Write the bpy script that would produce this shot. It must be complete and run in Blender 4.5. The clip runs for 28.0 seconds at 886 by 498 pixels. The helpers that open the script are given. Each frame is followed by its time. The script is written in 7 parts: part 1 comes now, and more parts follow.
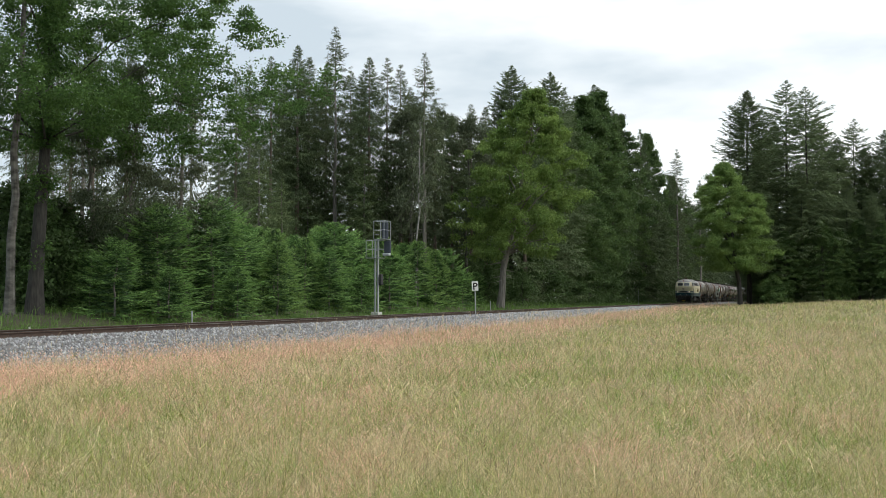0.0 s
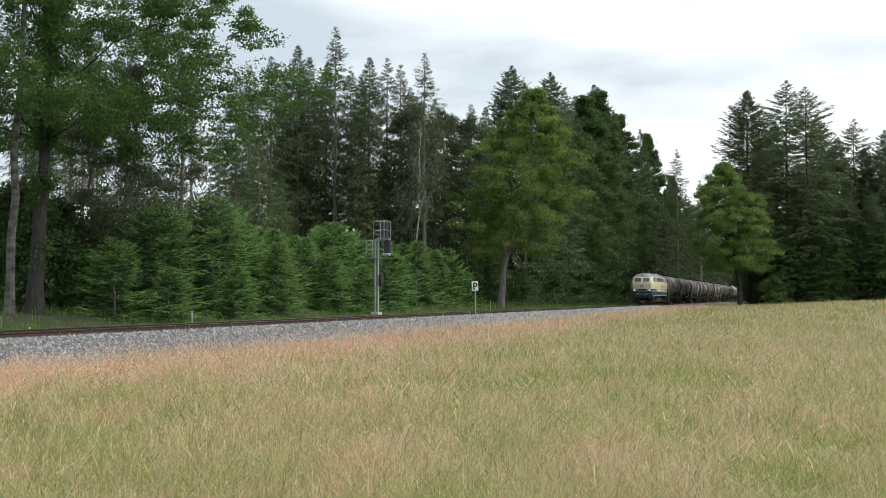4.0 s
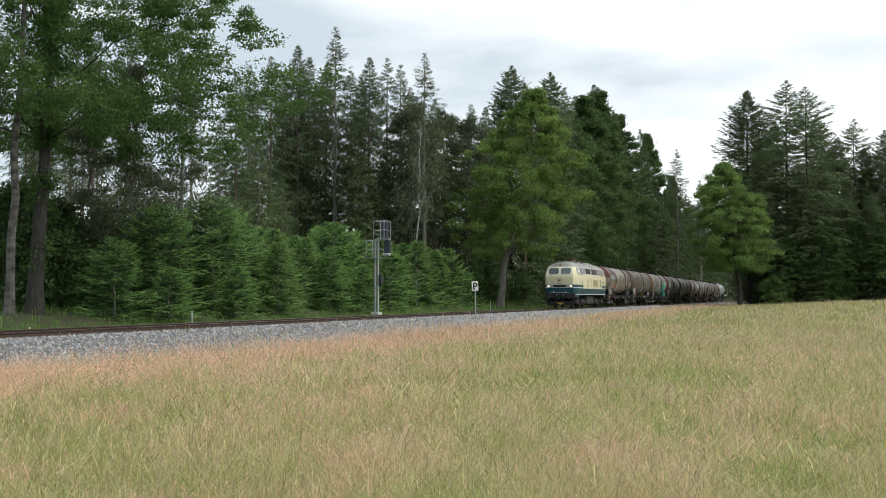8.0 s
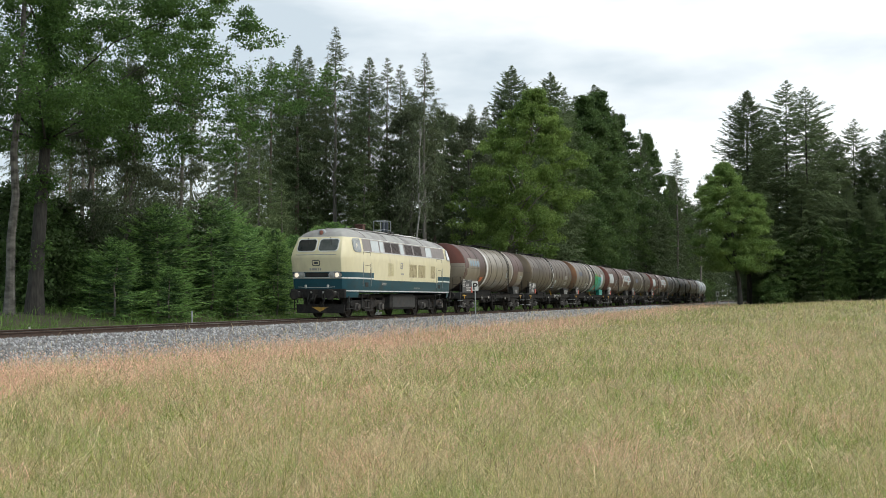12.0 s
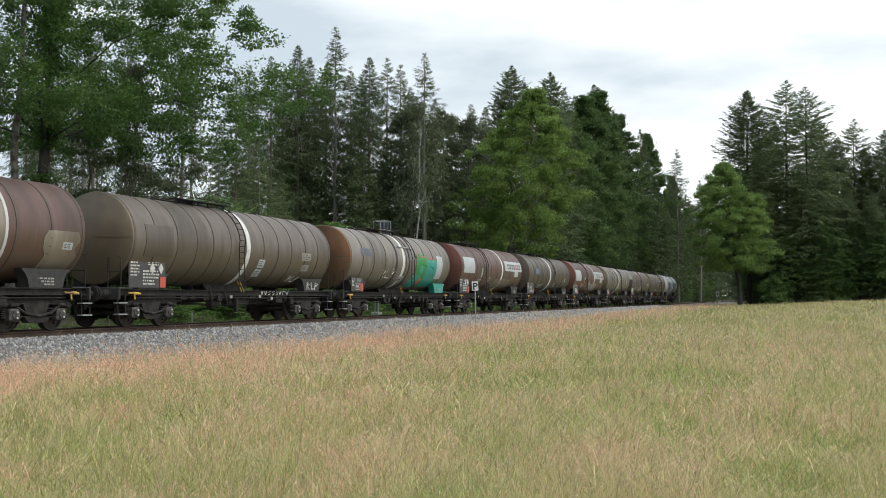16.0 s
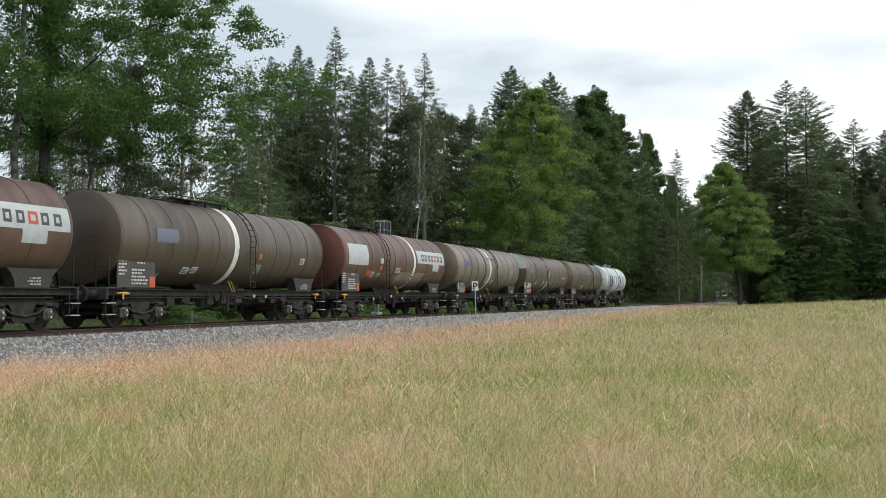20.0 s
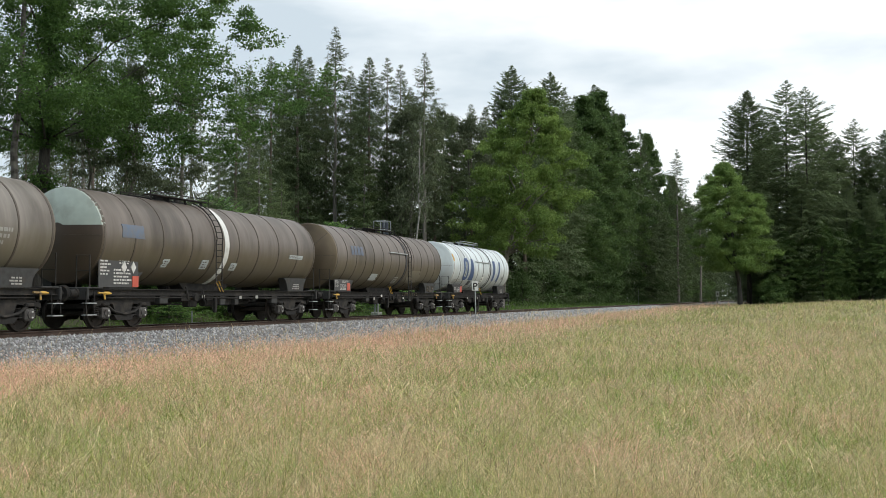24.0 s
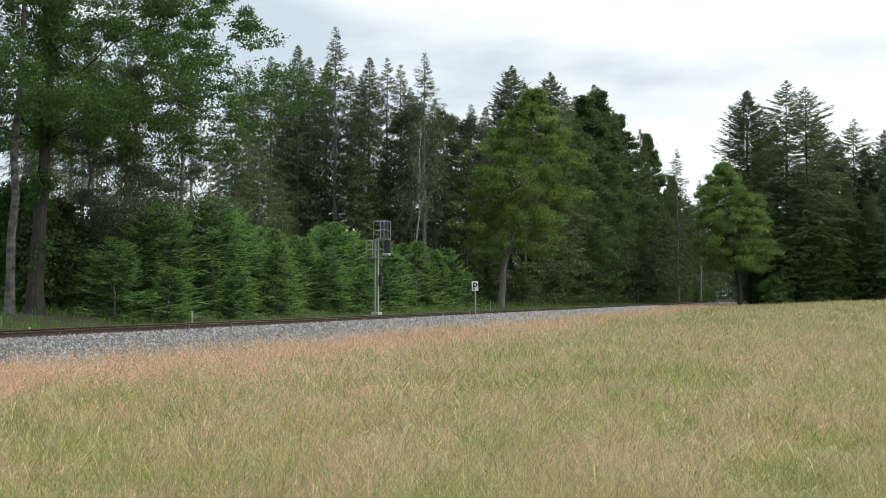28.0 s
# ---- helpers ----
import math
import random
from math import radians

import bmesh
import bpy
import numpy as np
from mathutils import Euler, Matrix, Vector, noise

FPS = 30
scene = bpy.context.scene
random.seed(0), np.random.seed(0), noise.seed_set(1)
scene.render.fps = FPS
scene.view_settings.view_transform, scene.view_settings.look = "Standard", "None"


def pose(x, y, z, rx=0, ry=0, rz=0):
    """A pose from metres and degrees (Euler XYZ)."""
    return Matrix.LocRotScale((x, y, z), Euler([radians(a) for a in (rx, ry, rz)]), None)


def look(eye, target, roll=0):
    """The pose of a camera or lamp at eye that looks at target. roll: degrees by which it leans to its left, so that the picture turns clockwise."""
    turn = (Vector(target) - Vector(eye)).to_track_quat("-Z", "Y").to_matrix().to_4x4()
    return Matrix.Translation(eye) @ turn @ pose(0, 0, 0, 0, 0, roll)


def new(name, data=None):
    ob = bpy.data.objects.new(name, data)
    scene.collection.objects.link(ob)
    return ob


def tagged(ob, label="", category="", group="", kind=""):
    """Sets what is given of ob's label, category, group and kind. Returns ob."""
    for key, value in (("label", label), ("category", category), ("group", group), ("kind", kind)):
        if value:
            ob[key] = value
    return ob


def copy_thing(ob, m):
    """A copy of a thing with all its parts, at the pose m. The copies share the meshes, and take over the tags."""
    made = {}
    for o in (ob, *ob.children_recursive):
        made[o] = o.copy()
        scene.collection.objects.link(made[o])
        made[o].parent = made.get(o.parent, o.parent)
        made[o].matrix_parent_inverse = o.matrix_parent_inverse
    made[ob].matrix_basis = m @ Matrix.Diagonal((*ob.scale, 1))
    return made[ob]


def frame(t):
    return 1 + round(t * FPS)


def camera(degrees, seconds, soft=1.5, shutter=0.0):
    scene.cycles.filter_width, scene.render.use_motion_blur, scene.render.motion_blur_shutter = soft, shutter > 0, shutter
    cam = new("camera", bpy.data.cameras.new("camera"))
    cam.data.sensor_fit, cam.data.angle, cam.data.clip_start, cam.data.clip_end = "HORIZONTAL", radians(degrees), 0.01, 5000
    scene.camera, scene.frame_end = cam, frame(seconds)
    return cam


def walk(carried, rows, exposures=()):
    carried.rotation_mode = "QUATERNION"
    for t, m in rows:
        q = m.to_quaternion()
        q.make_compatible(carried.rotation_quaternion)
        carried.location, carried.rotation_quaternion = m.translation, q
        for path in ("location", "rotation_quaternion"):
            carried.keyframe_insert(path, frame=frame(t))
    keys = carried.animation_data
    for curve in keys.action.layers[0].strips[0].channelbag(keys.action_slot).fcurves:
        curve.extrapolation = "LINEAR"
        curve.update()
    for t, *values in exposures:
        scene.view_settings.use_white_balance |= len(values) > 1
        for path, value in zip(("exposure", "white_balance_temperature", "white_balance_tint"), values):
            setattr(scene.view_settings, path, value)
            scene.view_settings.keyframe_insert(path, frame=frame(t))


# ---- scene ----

# the plan: x to the right, y ahead, z up from the rail head; the railway runs straight
# s is the way along the track, p the way across it, counted from the camera
TURN = 0.338
SN, CS = math.sin(TURN), math.cos(TURN)
TRACK_P = 20.77
SPEED = 12.03
EYE = (0.0, 0.0, 0.917)

cam = camera(46.15, 28.0, soft=0.75)
walk(cam, [(0.0, pose(*EYE, 92.68, 0, 0)), (28.0, pose(*EYE, 92.68, 0, 0))], exposures=[(0.0, 0.0), (28.0, 0.0)])


def plan(p, s, z=0.0):
    """World place of a point p across and s along the track."""
    return (-CS * p + SN * s, SN * p + CS * s, z)


def p_of(x, y):
    return -CS * x + SN * y


def s_of(x, y):
    return SN * x + CS * y


# ---- light ----
SUN_EL, SUN_AZ = radians(50), radians(108)
world = bpy.data.worlds.new("sky")
scene.world = world
world.use_nodes = True
wn, wl = world.node_tree.nodes, world.node_tree.links
wn.clear()
w_out = wn.new("ShaderNodeOutputWorld")
w_bg = wn.new("ShaderNodeBackground")
w_sky = wn.new("ShaderNodeTexSky")
w_sky.sky_type = "NISHITA"
w_sky.sun_disc = False
w_sky.sun_elevation, w_sky.sun_rotation = SUN_EL, SUN_AZ
w_sky.air_density, w_sky.dust_density = 1.0, 2.0
w_gain = wn.new("ShaderNodeVectorMath")
w_gain.operation = "SCALE"
w_gain.inputs["Scale"].default_value = 0.10
w_tex = wn.new("ShaderNodeTexCoord")
w_map = wn.new("ShaderNodeMapping")
w_map.inputs["Scale"].default_value = (1.0, 1.0, 3.2)
w_map.inputs["Location"].default_value = (0.35, 0.1, 0.25)
w_noise = wn.new("ShaderNodeTexNoise")
w_noise.inputs["Scale"].default_value = 3.4
w_noise.inputs["Detail"].default_value = 5.0
w_noise.inputs["Roughness"].default_value = 0.48
w_ramp = wn.new("ShaderNodeValToRGB")
w_ramp.color_ramp.elements[0].position = 0.43
w_ramp.color_ramp.elements[0].color = (0.62, 0.71, 0.77, 1)
w_ramp.color_ramp.elements[1].position = 0.66
w_ramp.color_ramp.elements[1].color = (1.14, 1.17, 1.17, 1)
w_mix = wn.new("ShaderNodeMix")
w_mix.data_type = "RGBA"
w_mix.inputs[0].default_value = 0.86
wl.new(w_sky.outputs["Color"], w_gain.inputs[0])
wl.new(w_tex.outputs["Generated"], w_map.inputs["Vector"])
wl.new(w_map.outputs["Vector"], w_noise.inputs["Vector"])
w_sun = wn.new("ShaderNodeVectorMath")
w_sun.operation = "DOT_PRODUCT"
w_sun.inputs[1].default_value = (0.92, 0.25, 0.0)
w_add = wn.new("ShaderNodeMath")
w_add.operation = "MULTIPLY_ADD"
w_add.inputs[1].default_value = 0.36
wl.new(w_tex.outputs["Generated"], w_sun.inputs[0])
wl.new(w_sun.outputs["Value"], w_add.inputs[0])
wl.new(w_noise.outputs["Fac"], w_add.inputs[2])
wl.new(w_add.outputs[0], w_ramp.inputs["Fac"])
wl.new(w_gain.outputs["Vector"], w_mix.inputs[6])
wl.new(w_ramp.outputs["Color"], w_mix.inputs[7])
wl.new(w_mix.outputs[2], w_bg.inputs["Color"])
w_bg.inputs["Strength"].default_value = 1.15
wl.new(w_bg.outputs["Background"], w_out.inputs["Surface"])

sun_data = bpy.data.lights.new("sun", "SUN")
sun_data.energy, sun_data.angle, sun_data.color = 1.35, radians(18), (1.0, 0.95, 0.88)
sun = new("sun", sun_data)
sun_from = Vector((math.sin(SUN_AZ) * math.cos(SUN_EL), math.cos(SUN_AZ) * math.cos(SUN_EL), math.sin(SUN_EL)))
sun.matrix_world = look(sun_from * 200, (0, 0, 0))


# ---- materials ----
def mat(name, a, b=None, rough=0.6, metal=0.0, scale=4.0, stain=None, stain_at=0.62, stain_scale=0.7, bump=0.0, bump_scale=40.0,
        island=0.0, each=0.0, streak=None, through_light=0.0, coat=0.0, spec=0.5):
    """A surface of colour a broken up by b, with stains of a second scale, fine relief and, if asked, spread from piece to piece."""
    m = bpy.data.materials.new(name)
    m.use_nodes = True
    nt = m.node_tree
    N, L = nt.nodes, nt.links
    bsdf = N["Principled BSDF"]
    out = N["Material Output"]
    bsdf.inputs["Roughness"].default_value = rough
    bsdf.inputs["Metallic"].default_value = metal
    bsdf.inputs["Coat Weight"].default_value = coat
    bsdf.inputs["Specular IOR Level"].default_value = 0.2 if through_light else spec
    b = b or tuple(c * 0.8 for c in a)
    tex = N.new("ShaderNodeTexCoord")
    vec = tex.outputs["Object"]
    if streak:
        mp = N.new("ShaderNodeMapping")
        mp.inputs["Scale"].default_value = streak
        L.new(vec, mp.inputs["Vector"])
        vec = mp.outputs["Vector"]

    def noise_of(sc, detail=4.0):
        n = N.new("ShaderNodeTexNoise")
        n.inputs["Scale"].default_value = sc
        n.inputs["Detail"].default_value = detail
        L.new(vec, n.inputs["Vector"])
        return n.outputs["Fac"]

    def ramp(fac, lo, hi):
        r = N.new("ShaderNodeMapRange")
        r.inputs["From Min"].default_value, r.inputs["From Max"].default_value = lo, hi
        L.new(fac, r.inputs["Value"])
        return r.outputs["Result"]

    def mix(fac, c0, c1):
        x = N.new("ShaderNodeMix")
        x.data_type = "RGBA"
        L.new(fac, x.inputs[0])
        for sock, c in ((x.inputs[6], c0), (x.inputs[7], c1)):
            if isinstance(c, tuple):
                sock.default_value = (*c, 1)
            else:
                L.new(c, sock)
        return x.outputs[2]

    col = mix(ramp(noise_of(scale), 0.32, 0.68), a, b)
    if stain:
        col = mix(ramp(noise_of(stain_scale, 6.0), stain_at - 0.1, stain_at + 0.1), col, stain)
    spread = None
    if island:
        g = N.new("ShaderNodeNewGeometry")
        spread = (g.outputs["Random Per Island"], island)
    if each:
        o = N.new("ShaderNodeObjectInfo")
        spread = (o.outputs["Random"], each)
    if spread:
        h = N.new("ShaderNodeHueSaturation")
        r = N.new("ShaderNodeMapRange")
        r.inputs["To Min"].default_value, r.inputs["To Max"].default_value = 1 - spread[1], 1 + spread[1]
        L.new(spread[0], r.inputs["Value"])
        L.new(r.outputs["Result"], h.inputs["Value"])
        L.new(col, h.inputs["Color"])
        col = h.outputs["Color"]
    L.new(col, bsdf.inputs["Base Color"])
    if bump:
        bn = N.new("ShaderNodeBump")
        bn.inputs["Strength"].default_value = bump
        bn.inputs["Distance"].default_value = 0.02
        L.new(noise_of(bump_scale), bn.inputs["Height"])
        L.new(bn.outputs["Normal"], bsdf.inputs["Normal"])
    if through_light:
        tr = N.new("ShaderNodeBsdfTranslucent")
        L.new(col, tr.inputs["Color"])
        ms = N.new("ShaderNodeMixShader")
        ms.inputs[0].default_value = through_light
        L.new(bsdf.outputs[0], ms.inputs[1])
        L.new(tr.outputs[0], ms.inputs[2])
        L.new(ms.outputs[0], out.inputs["Surface"])
    return m


def lamp_glow(name, colour, power):
    m = bpy.data.materials.new(name)
    m.use_nodes = True
    bsdf = m.node_tree.nodes["Principled BSDF"]
    bsdf.inputs["Base Color"].default_value = (*colour, 1)
    bsdf.inputs["Emission Color"].default_value = (*colour, 1)
    bsdf.inputs["Emission Strength"].default_value = power
    return m


CREAM = mat("cream_paint", (0.73, 0.675, 0.455), (0.67, 0.615, 0.41), 0.4, stain=(0.48, 0.43, 0.29), stain_at=0.66, stain_scale=1.3, streak=(1, 1, 0.4))
OCEAN = mat("ocean_blue_paint", (0.005, 0.066, 0.096), (0.008, 0.055, 0.078), 0.36, stain=(0.035, 0.042, 0.042), stain_at=0.68, stain_scale=1.6)
ROOF_GREY = mat("roof_grey_paint", (0.36, 0.36, 0.34), (0.30, 0.30, 0.285), 0.55, stain=(0.17, 0.16, 0.15), stain_at=0.6, stain_scale=0.9)
BAND_GREY = mat("mauve_grey_paint", (0.25, 0.225, 0.215), (0.21, 0.19, 0.185), 0.45)
LOUVRE_DARK = mat("louvre_dark", (0.105, 0.09, 0.088), (0.078, 0.067, 0.066), 0.6)
PALE_RIM = mat("pale_mauve_rim", (0.40, 0.38, 0.37), (0.32, 0.30, 0.30), 0.5)
PALE_GLASS = mat("whitened_glass", (0.52, 0.57, 0.58), (0.44, 0.49, 0.50), 0.2, coat=0.4)
WHITE_PAINT = mat("white_paint", (0.74, 0.75, 0.73), (0.62, 0.63, 0.61), 0.5, stain=(0.42, 0.40, 0.36), stain_at=0.66, stain_scale=2.0)
GLASS_DARK = mat("cab_glass", (0.03, 0.035, 0.035), (0.05, 0.05, 0.05), 0.06, coat=1.0)
# grey base colour paints a pale reflection into the windscreen pane
GLASS_GREY = mat("cab_glass_painted_reflection", (0.115, 0.125, 0.125), (0.07, 0.08, 0.08), 0.08, coat=1.0)
RUBBER = mat("black_rubber", (0.02, 0.02, 0.02), (0.03, 0.03, 0.028), 0.7)
UNDER = mat("underframe_grime", (0.024, 0.024, 0.024), (0.038, 0.036, 0.034), 0.75, scale=9, stain=(0.058, 0.052, 0.046), stain_at=0.62, stain_scale=3.0, bump=0.4, spec=0.12)
FRAME_GREY = mat("frame_grey_paint", (0.056, 0.058, 0.058), (0.040, 0.040, 0.039), 0.62, scale=6, stain=(0.06, 0.052, 0.044), stain_at=0.66, stain_scale=2.5, spec=0.2)
CAST_GREY = mat("greasy_cast_steel", (0.105, 0.102, 0.098), (0.06, 0.056, 0.052), 0.5, 0.2, scale=9, stain=(0.035, 0.03, 0.027), stain_at=0.58, stain_scale=5)
WHEEL_STEEL = mat("wheel_steel", (0.05, 0.043, 0.037), (0.03, 0.026, 0.023), 0.6, 0.3, scale=8, spec=0.2)
GALV = mat("galvanised_steel", (0.42, 0.44, 0.45), (0.33, 0.35, 0.36), 0.5, 0.35, scale=12)
YELLOW = mat("yellow_paint", (0.60, 0.36, 0.045), (0.5, 0.3, 0.05), 0.5, stain=(0.16, 0.11, 0.06), stain_at=0.6, stain_scale=5)
RED_PLATE = mat("red_plate", (0.52, 0.095, 0.06), (0.44, 0.08, 0.05), 0.5)
ORANGE = mat("orange_paint", (0.62, 0.17, 0.05), (0.5, 0.13, 0.045), 0.5, stain=(0.3, 0.1, 0.05), stain_at=0.6, stain_scale=4)
BLACK_BOARD = mat("black_board_paint", (0.045, 0.047, 0.05), (0.06, 0.06, 0.06), 0.6, stain=(0.10, 0.09, 0.08), stain_at=0.66, stain_scale=3)
MARKING = mat("white_marking", (0.62, 0.62, 0.60), (0.5, 0.5, 0.48), 0.6)
PALE_LABEL = mat("pale_label", (0.47, 0.52, 0.53), (0.40, 0.44, 0.45), 0.5)
GREY_LABEL = mat("grey_label", (0.36, 0.36, 0.34), (0.30, 0.29, 0.27), 0.55)
DARK_LETTER = mat("dark_marking", (0.05, 0.055, 0.065), (0.06, 0.06, 0.07), 0.5)
BLUE_LETTER = mat("blue_marking", (0.035, 0.075, 0.19), (0.05, 0.09, 0.2), 0.5)
FADED_BLUE = mat("faded_blue_marking", (0.11, 0.15, 0.22), (0.14, 0.15, 0.17), 0.6, scale=5)
SKY_BLUE = mat("pale_blue_marking", (0.28, 0.38, 0.46), (0.22, 0.31, 0.38), 0.5, scale=5)
GREEN_SPRAY = mat("green_spray_paint", (0.03, 0.28, 0.07), (0.02, 0.20, 0.06), 0.4, scale=2.5)
TEAL_SPRAY = mat("teal_spray_paint", (0.02, 0.27, 0.23), (0.05, 0.34, 0.28), 0.4, scale=2.5)
SCREEN = mat("signal_screen", (0.045, 0.055, 0.075), (0.055, 0.065, 0.085), 0.5)
HEADLAMP = lamp_glow("headlamp_glow", (0.55, 0.47, 0.37), 1.5)
LENS = mat("lamp_lens", (0.42, 0.42, 0.40), (0.30, 0.30, 0.29), 0.15, coat=0.8)
LAMP_METAL = mat("dull_lamp_panel", (0.34, 0.33, 0.30), (0.25, 0.24, 0.22), 0.5, 0.2, scale=9)
RED_LENS = mat("red_lens", (0.42, 0.20, 0.15), (0.38, 0.12, 0.08), 0.2, coat=0.6)


def tank_paint(name, a, b, dirt, low, rough=0.45):
    """Weathered tank cladding: soft streaks round the barrel, and a greener, darker colour low towards the bottom with
    a noisy edge.
    """
    m = mat(name, a, b, rough, 0.08, scale=1.3, stain=dirt, stain_at=0.60, stain_scale=0.75, streak=(1.6, 0.5, 0.55))
    N, L = m.node_tree.nodes, m.node_tree.links
    bsdf = N["Principled BSDF"]
    old = bsdf.inputs["Base Color"].links[0].from_socket
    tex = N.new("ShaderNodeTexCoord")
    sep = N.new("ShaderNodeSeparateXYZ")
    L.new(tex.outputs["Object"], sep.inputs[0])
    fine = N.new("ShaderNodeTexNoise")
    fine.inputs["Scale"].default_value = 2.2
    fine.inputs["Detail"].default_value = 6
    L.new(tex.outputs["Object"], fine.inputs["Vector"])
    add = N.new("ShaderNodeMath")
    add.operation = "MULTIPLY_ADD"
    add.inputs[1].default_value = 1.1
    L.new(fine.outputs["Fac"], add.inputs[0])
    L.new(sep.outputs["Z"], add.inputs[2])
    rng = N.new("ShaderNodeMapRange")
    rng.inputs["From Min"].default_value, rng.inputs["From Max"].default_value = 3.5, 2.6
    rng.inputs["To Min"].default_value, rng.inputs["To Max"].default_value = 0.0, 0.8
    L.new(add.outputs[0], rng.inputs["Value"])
    step = N.new("ShaderNodeMath")
    step.operation = "SNAP"
    step.inputs[1].default_value = 1.36
    L.new(sep.outputs["X"], step.inputs[0])
    panel = N.new("ShaderNodeTexWhiteNoise")
    panel.noise_dimensions = "1D"
    L.new(step.outputs[0], panel.inputs["W"])
    run = N.new("ShaderNodeMapping")
    run.inputs["Scale"].default_value = (7.0, 0.35, 0.5)
    L.new(tex.outputs["Object"], run.inputs["Vector"])
    streaks = N.new("ShaderNodeTexNoise")
    streaks.inputs["Scale"].default_value = 1.0
    streaks.inputs["Detail"].default_value = 5
    L.new(run.outputs["Vector"], streaks.inputs["Vector"])
    both = N.new("ShaderNodeMath")
    both.operation = "MULTIPLY_ADD"
    both.inputs[1].default_value = 0.22
    L.new(panel.outputs["Value"], both.inputs[0])
    L.new(streaks.outputs["Fac"], both.inputs[2])
    tone = N.new("ShaderNodeMapRange")
    tone.inputs["From Min"].default_value, tone.inputs["From Max"].default_value = 0.3, 0.95
    tone.inputs["To Min"].default_value, tone.inputs["To Max"].default_value = 0.74, 1.24
    L.new(both.outputs[0], tone.inputs["Value"])
    shade = N.new("ShaderNodeHueSaturation")
    L.new(tone.outputs[0], shade.inputs["Value"])
    L.new(old, shade.inputs["Color"])
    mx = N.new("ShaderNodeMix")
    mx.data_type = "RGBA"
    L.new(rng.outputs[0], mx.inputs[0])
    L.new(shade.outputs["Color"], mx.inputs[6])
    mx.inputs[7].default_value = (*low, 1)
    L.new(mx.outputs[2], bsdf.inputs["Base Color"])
    return m


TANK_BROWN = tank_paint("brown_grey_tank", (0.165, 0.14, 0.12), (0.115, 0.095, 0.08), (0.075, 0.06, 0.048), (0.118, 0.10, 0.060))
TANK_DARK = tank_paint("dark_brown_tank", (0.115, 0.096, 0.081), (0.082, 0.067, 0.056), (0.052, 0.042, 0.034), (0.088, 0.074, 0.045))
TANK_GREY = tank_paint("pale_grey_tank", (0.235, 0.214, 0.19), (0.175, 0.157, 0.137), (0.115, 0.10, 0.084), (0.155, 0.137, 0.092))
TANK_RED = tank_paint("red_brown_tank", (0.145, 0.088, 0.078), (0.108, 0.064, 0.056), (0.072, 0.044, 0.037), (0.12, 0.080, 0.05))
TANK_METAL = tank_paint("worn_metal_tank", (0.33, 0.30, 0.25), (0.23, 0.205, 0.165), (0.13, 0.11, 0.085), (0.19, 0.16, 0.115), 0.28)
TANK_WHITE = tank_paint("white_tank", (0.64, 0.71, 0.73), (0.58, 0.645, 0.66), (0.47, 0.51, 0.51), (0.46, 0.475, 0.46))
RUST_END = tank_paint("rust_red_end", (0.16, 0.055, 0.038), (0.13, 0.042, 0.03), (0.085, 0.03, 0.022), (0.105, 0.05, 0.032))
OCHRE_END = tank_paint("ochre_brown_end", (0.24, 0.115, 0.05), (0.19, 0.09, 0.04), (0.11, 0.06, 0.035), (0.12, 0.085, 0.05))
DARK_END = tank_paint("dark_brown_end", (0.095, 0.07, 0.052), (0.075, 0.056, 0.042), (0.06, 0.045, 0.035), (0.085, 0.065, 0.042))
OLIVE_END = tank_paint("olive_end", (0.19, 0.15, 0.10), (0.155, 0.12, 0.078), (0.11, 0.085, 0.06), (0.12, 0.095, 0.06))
MINT = mat("pale_mint_paint", (0.40, 0.47, 0.42), (0.35, 0.41, 0.37), 0.5, stain=(0.26, 0.28, 0.24), stain_at=0.66, stain_scale=1.2)
GREY_SEAM = mat("grey_seam", (0.20, 0.205, 0.20), (0.15, 0.155, 0.15), 0.6, scale=3)
SEAM = mat("dark_seam", (0.10, 0.082, 0.065), (0.07, 0.058, 0.046), 0.6, scale=3)

RAIL_RUST = mat("rusty_rail", (0.085, 0.06, 0.047), (0.062, 0.044, 0.036), 0.85, scale=14, bump=0.2, spec=0.2)
RAIL_HEAD = mat("polished_rail_head", (0.36, 0.35, 0.33), (0.26, 0.24, 0.22), 0.32, 0.9, scale=10)
SLEEPER = mat("weathered_sleeper", (0.075, 0.054, 0.043), (0.055, 0.042, 0.034), 0.9, scale=6, each=0.2, bump=0.4)
BALLAST = mat("ballast_bed", (0.20, 0.195, 0.187), (0.12, 0.117, 0.113), 0.95, scale=16, bump=1.0, bump_scale=22, stain=(0.20, 0.17, 0.14), stain_at=0.62, stain_scale=1.2)
STONE = mat("crushed_stone", (0.40, 0.405, 0.41), (0.27, 0.275, 0.28), 0.9, scale=9, island=0.6, bump=0.3)
CONCRETE = mat("concrete", (0.58, 0.57, 0.54), (0.48, 0.47, 0.45), 0.85, scale=7, stain=(0.3, 0.29, 0.27), stain_at=0.64, stain_scale=4, bump=0.3)

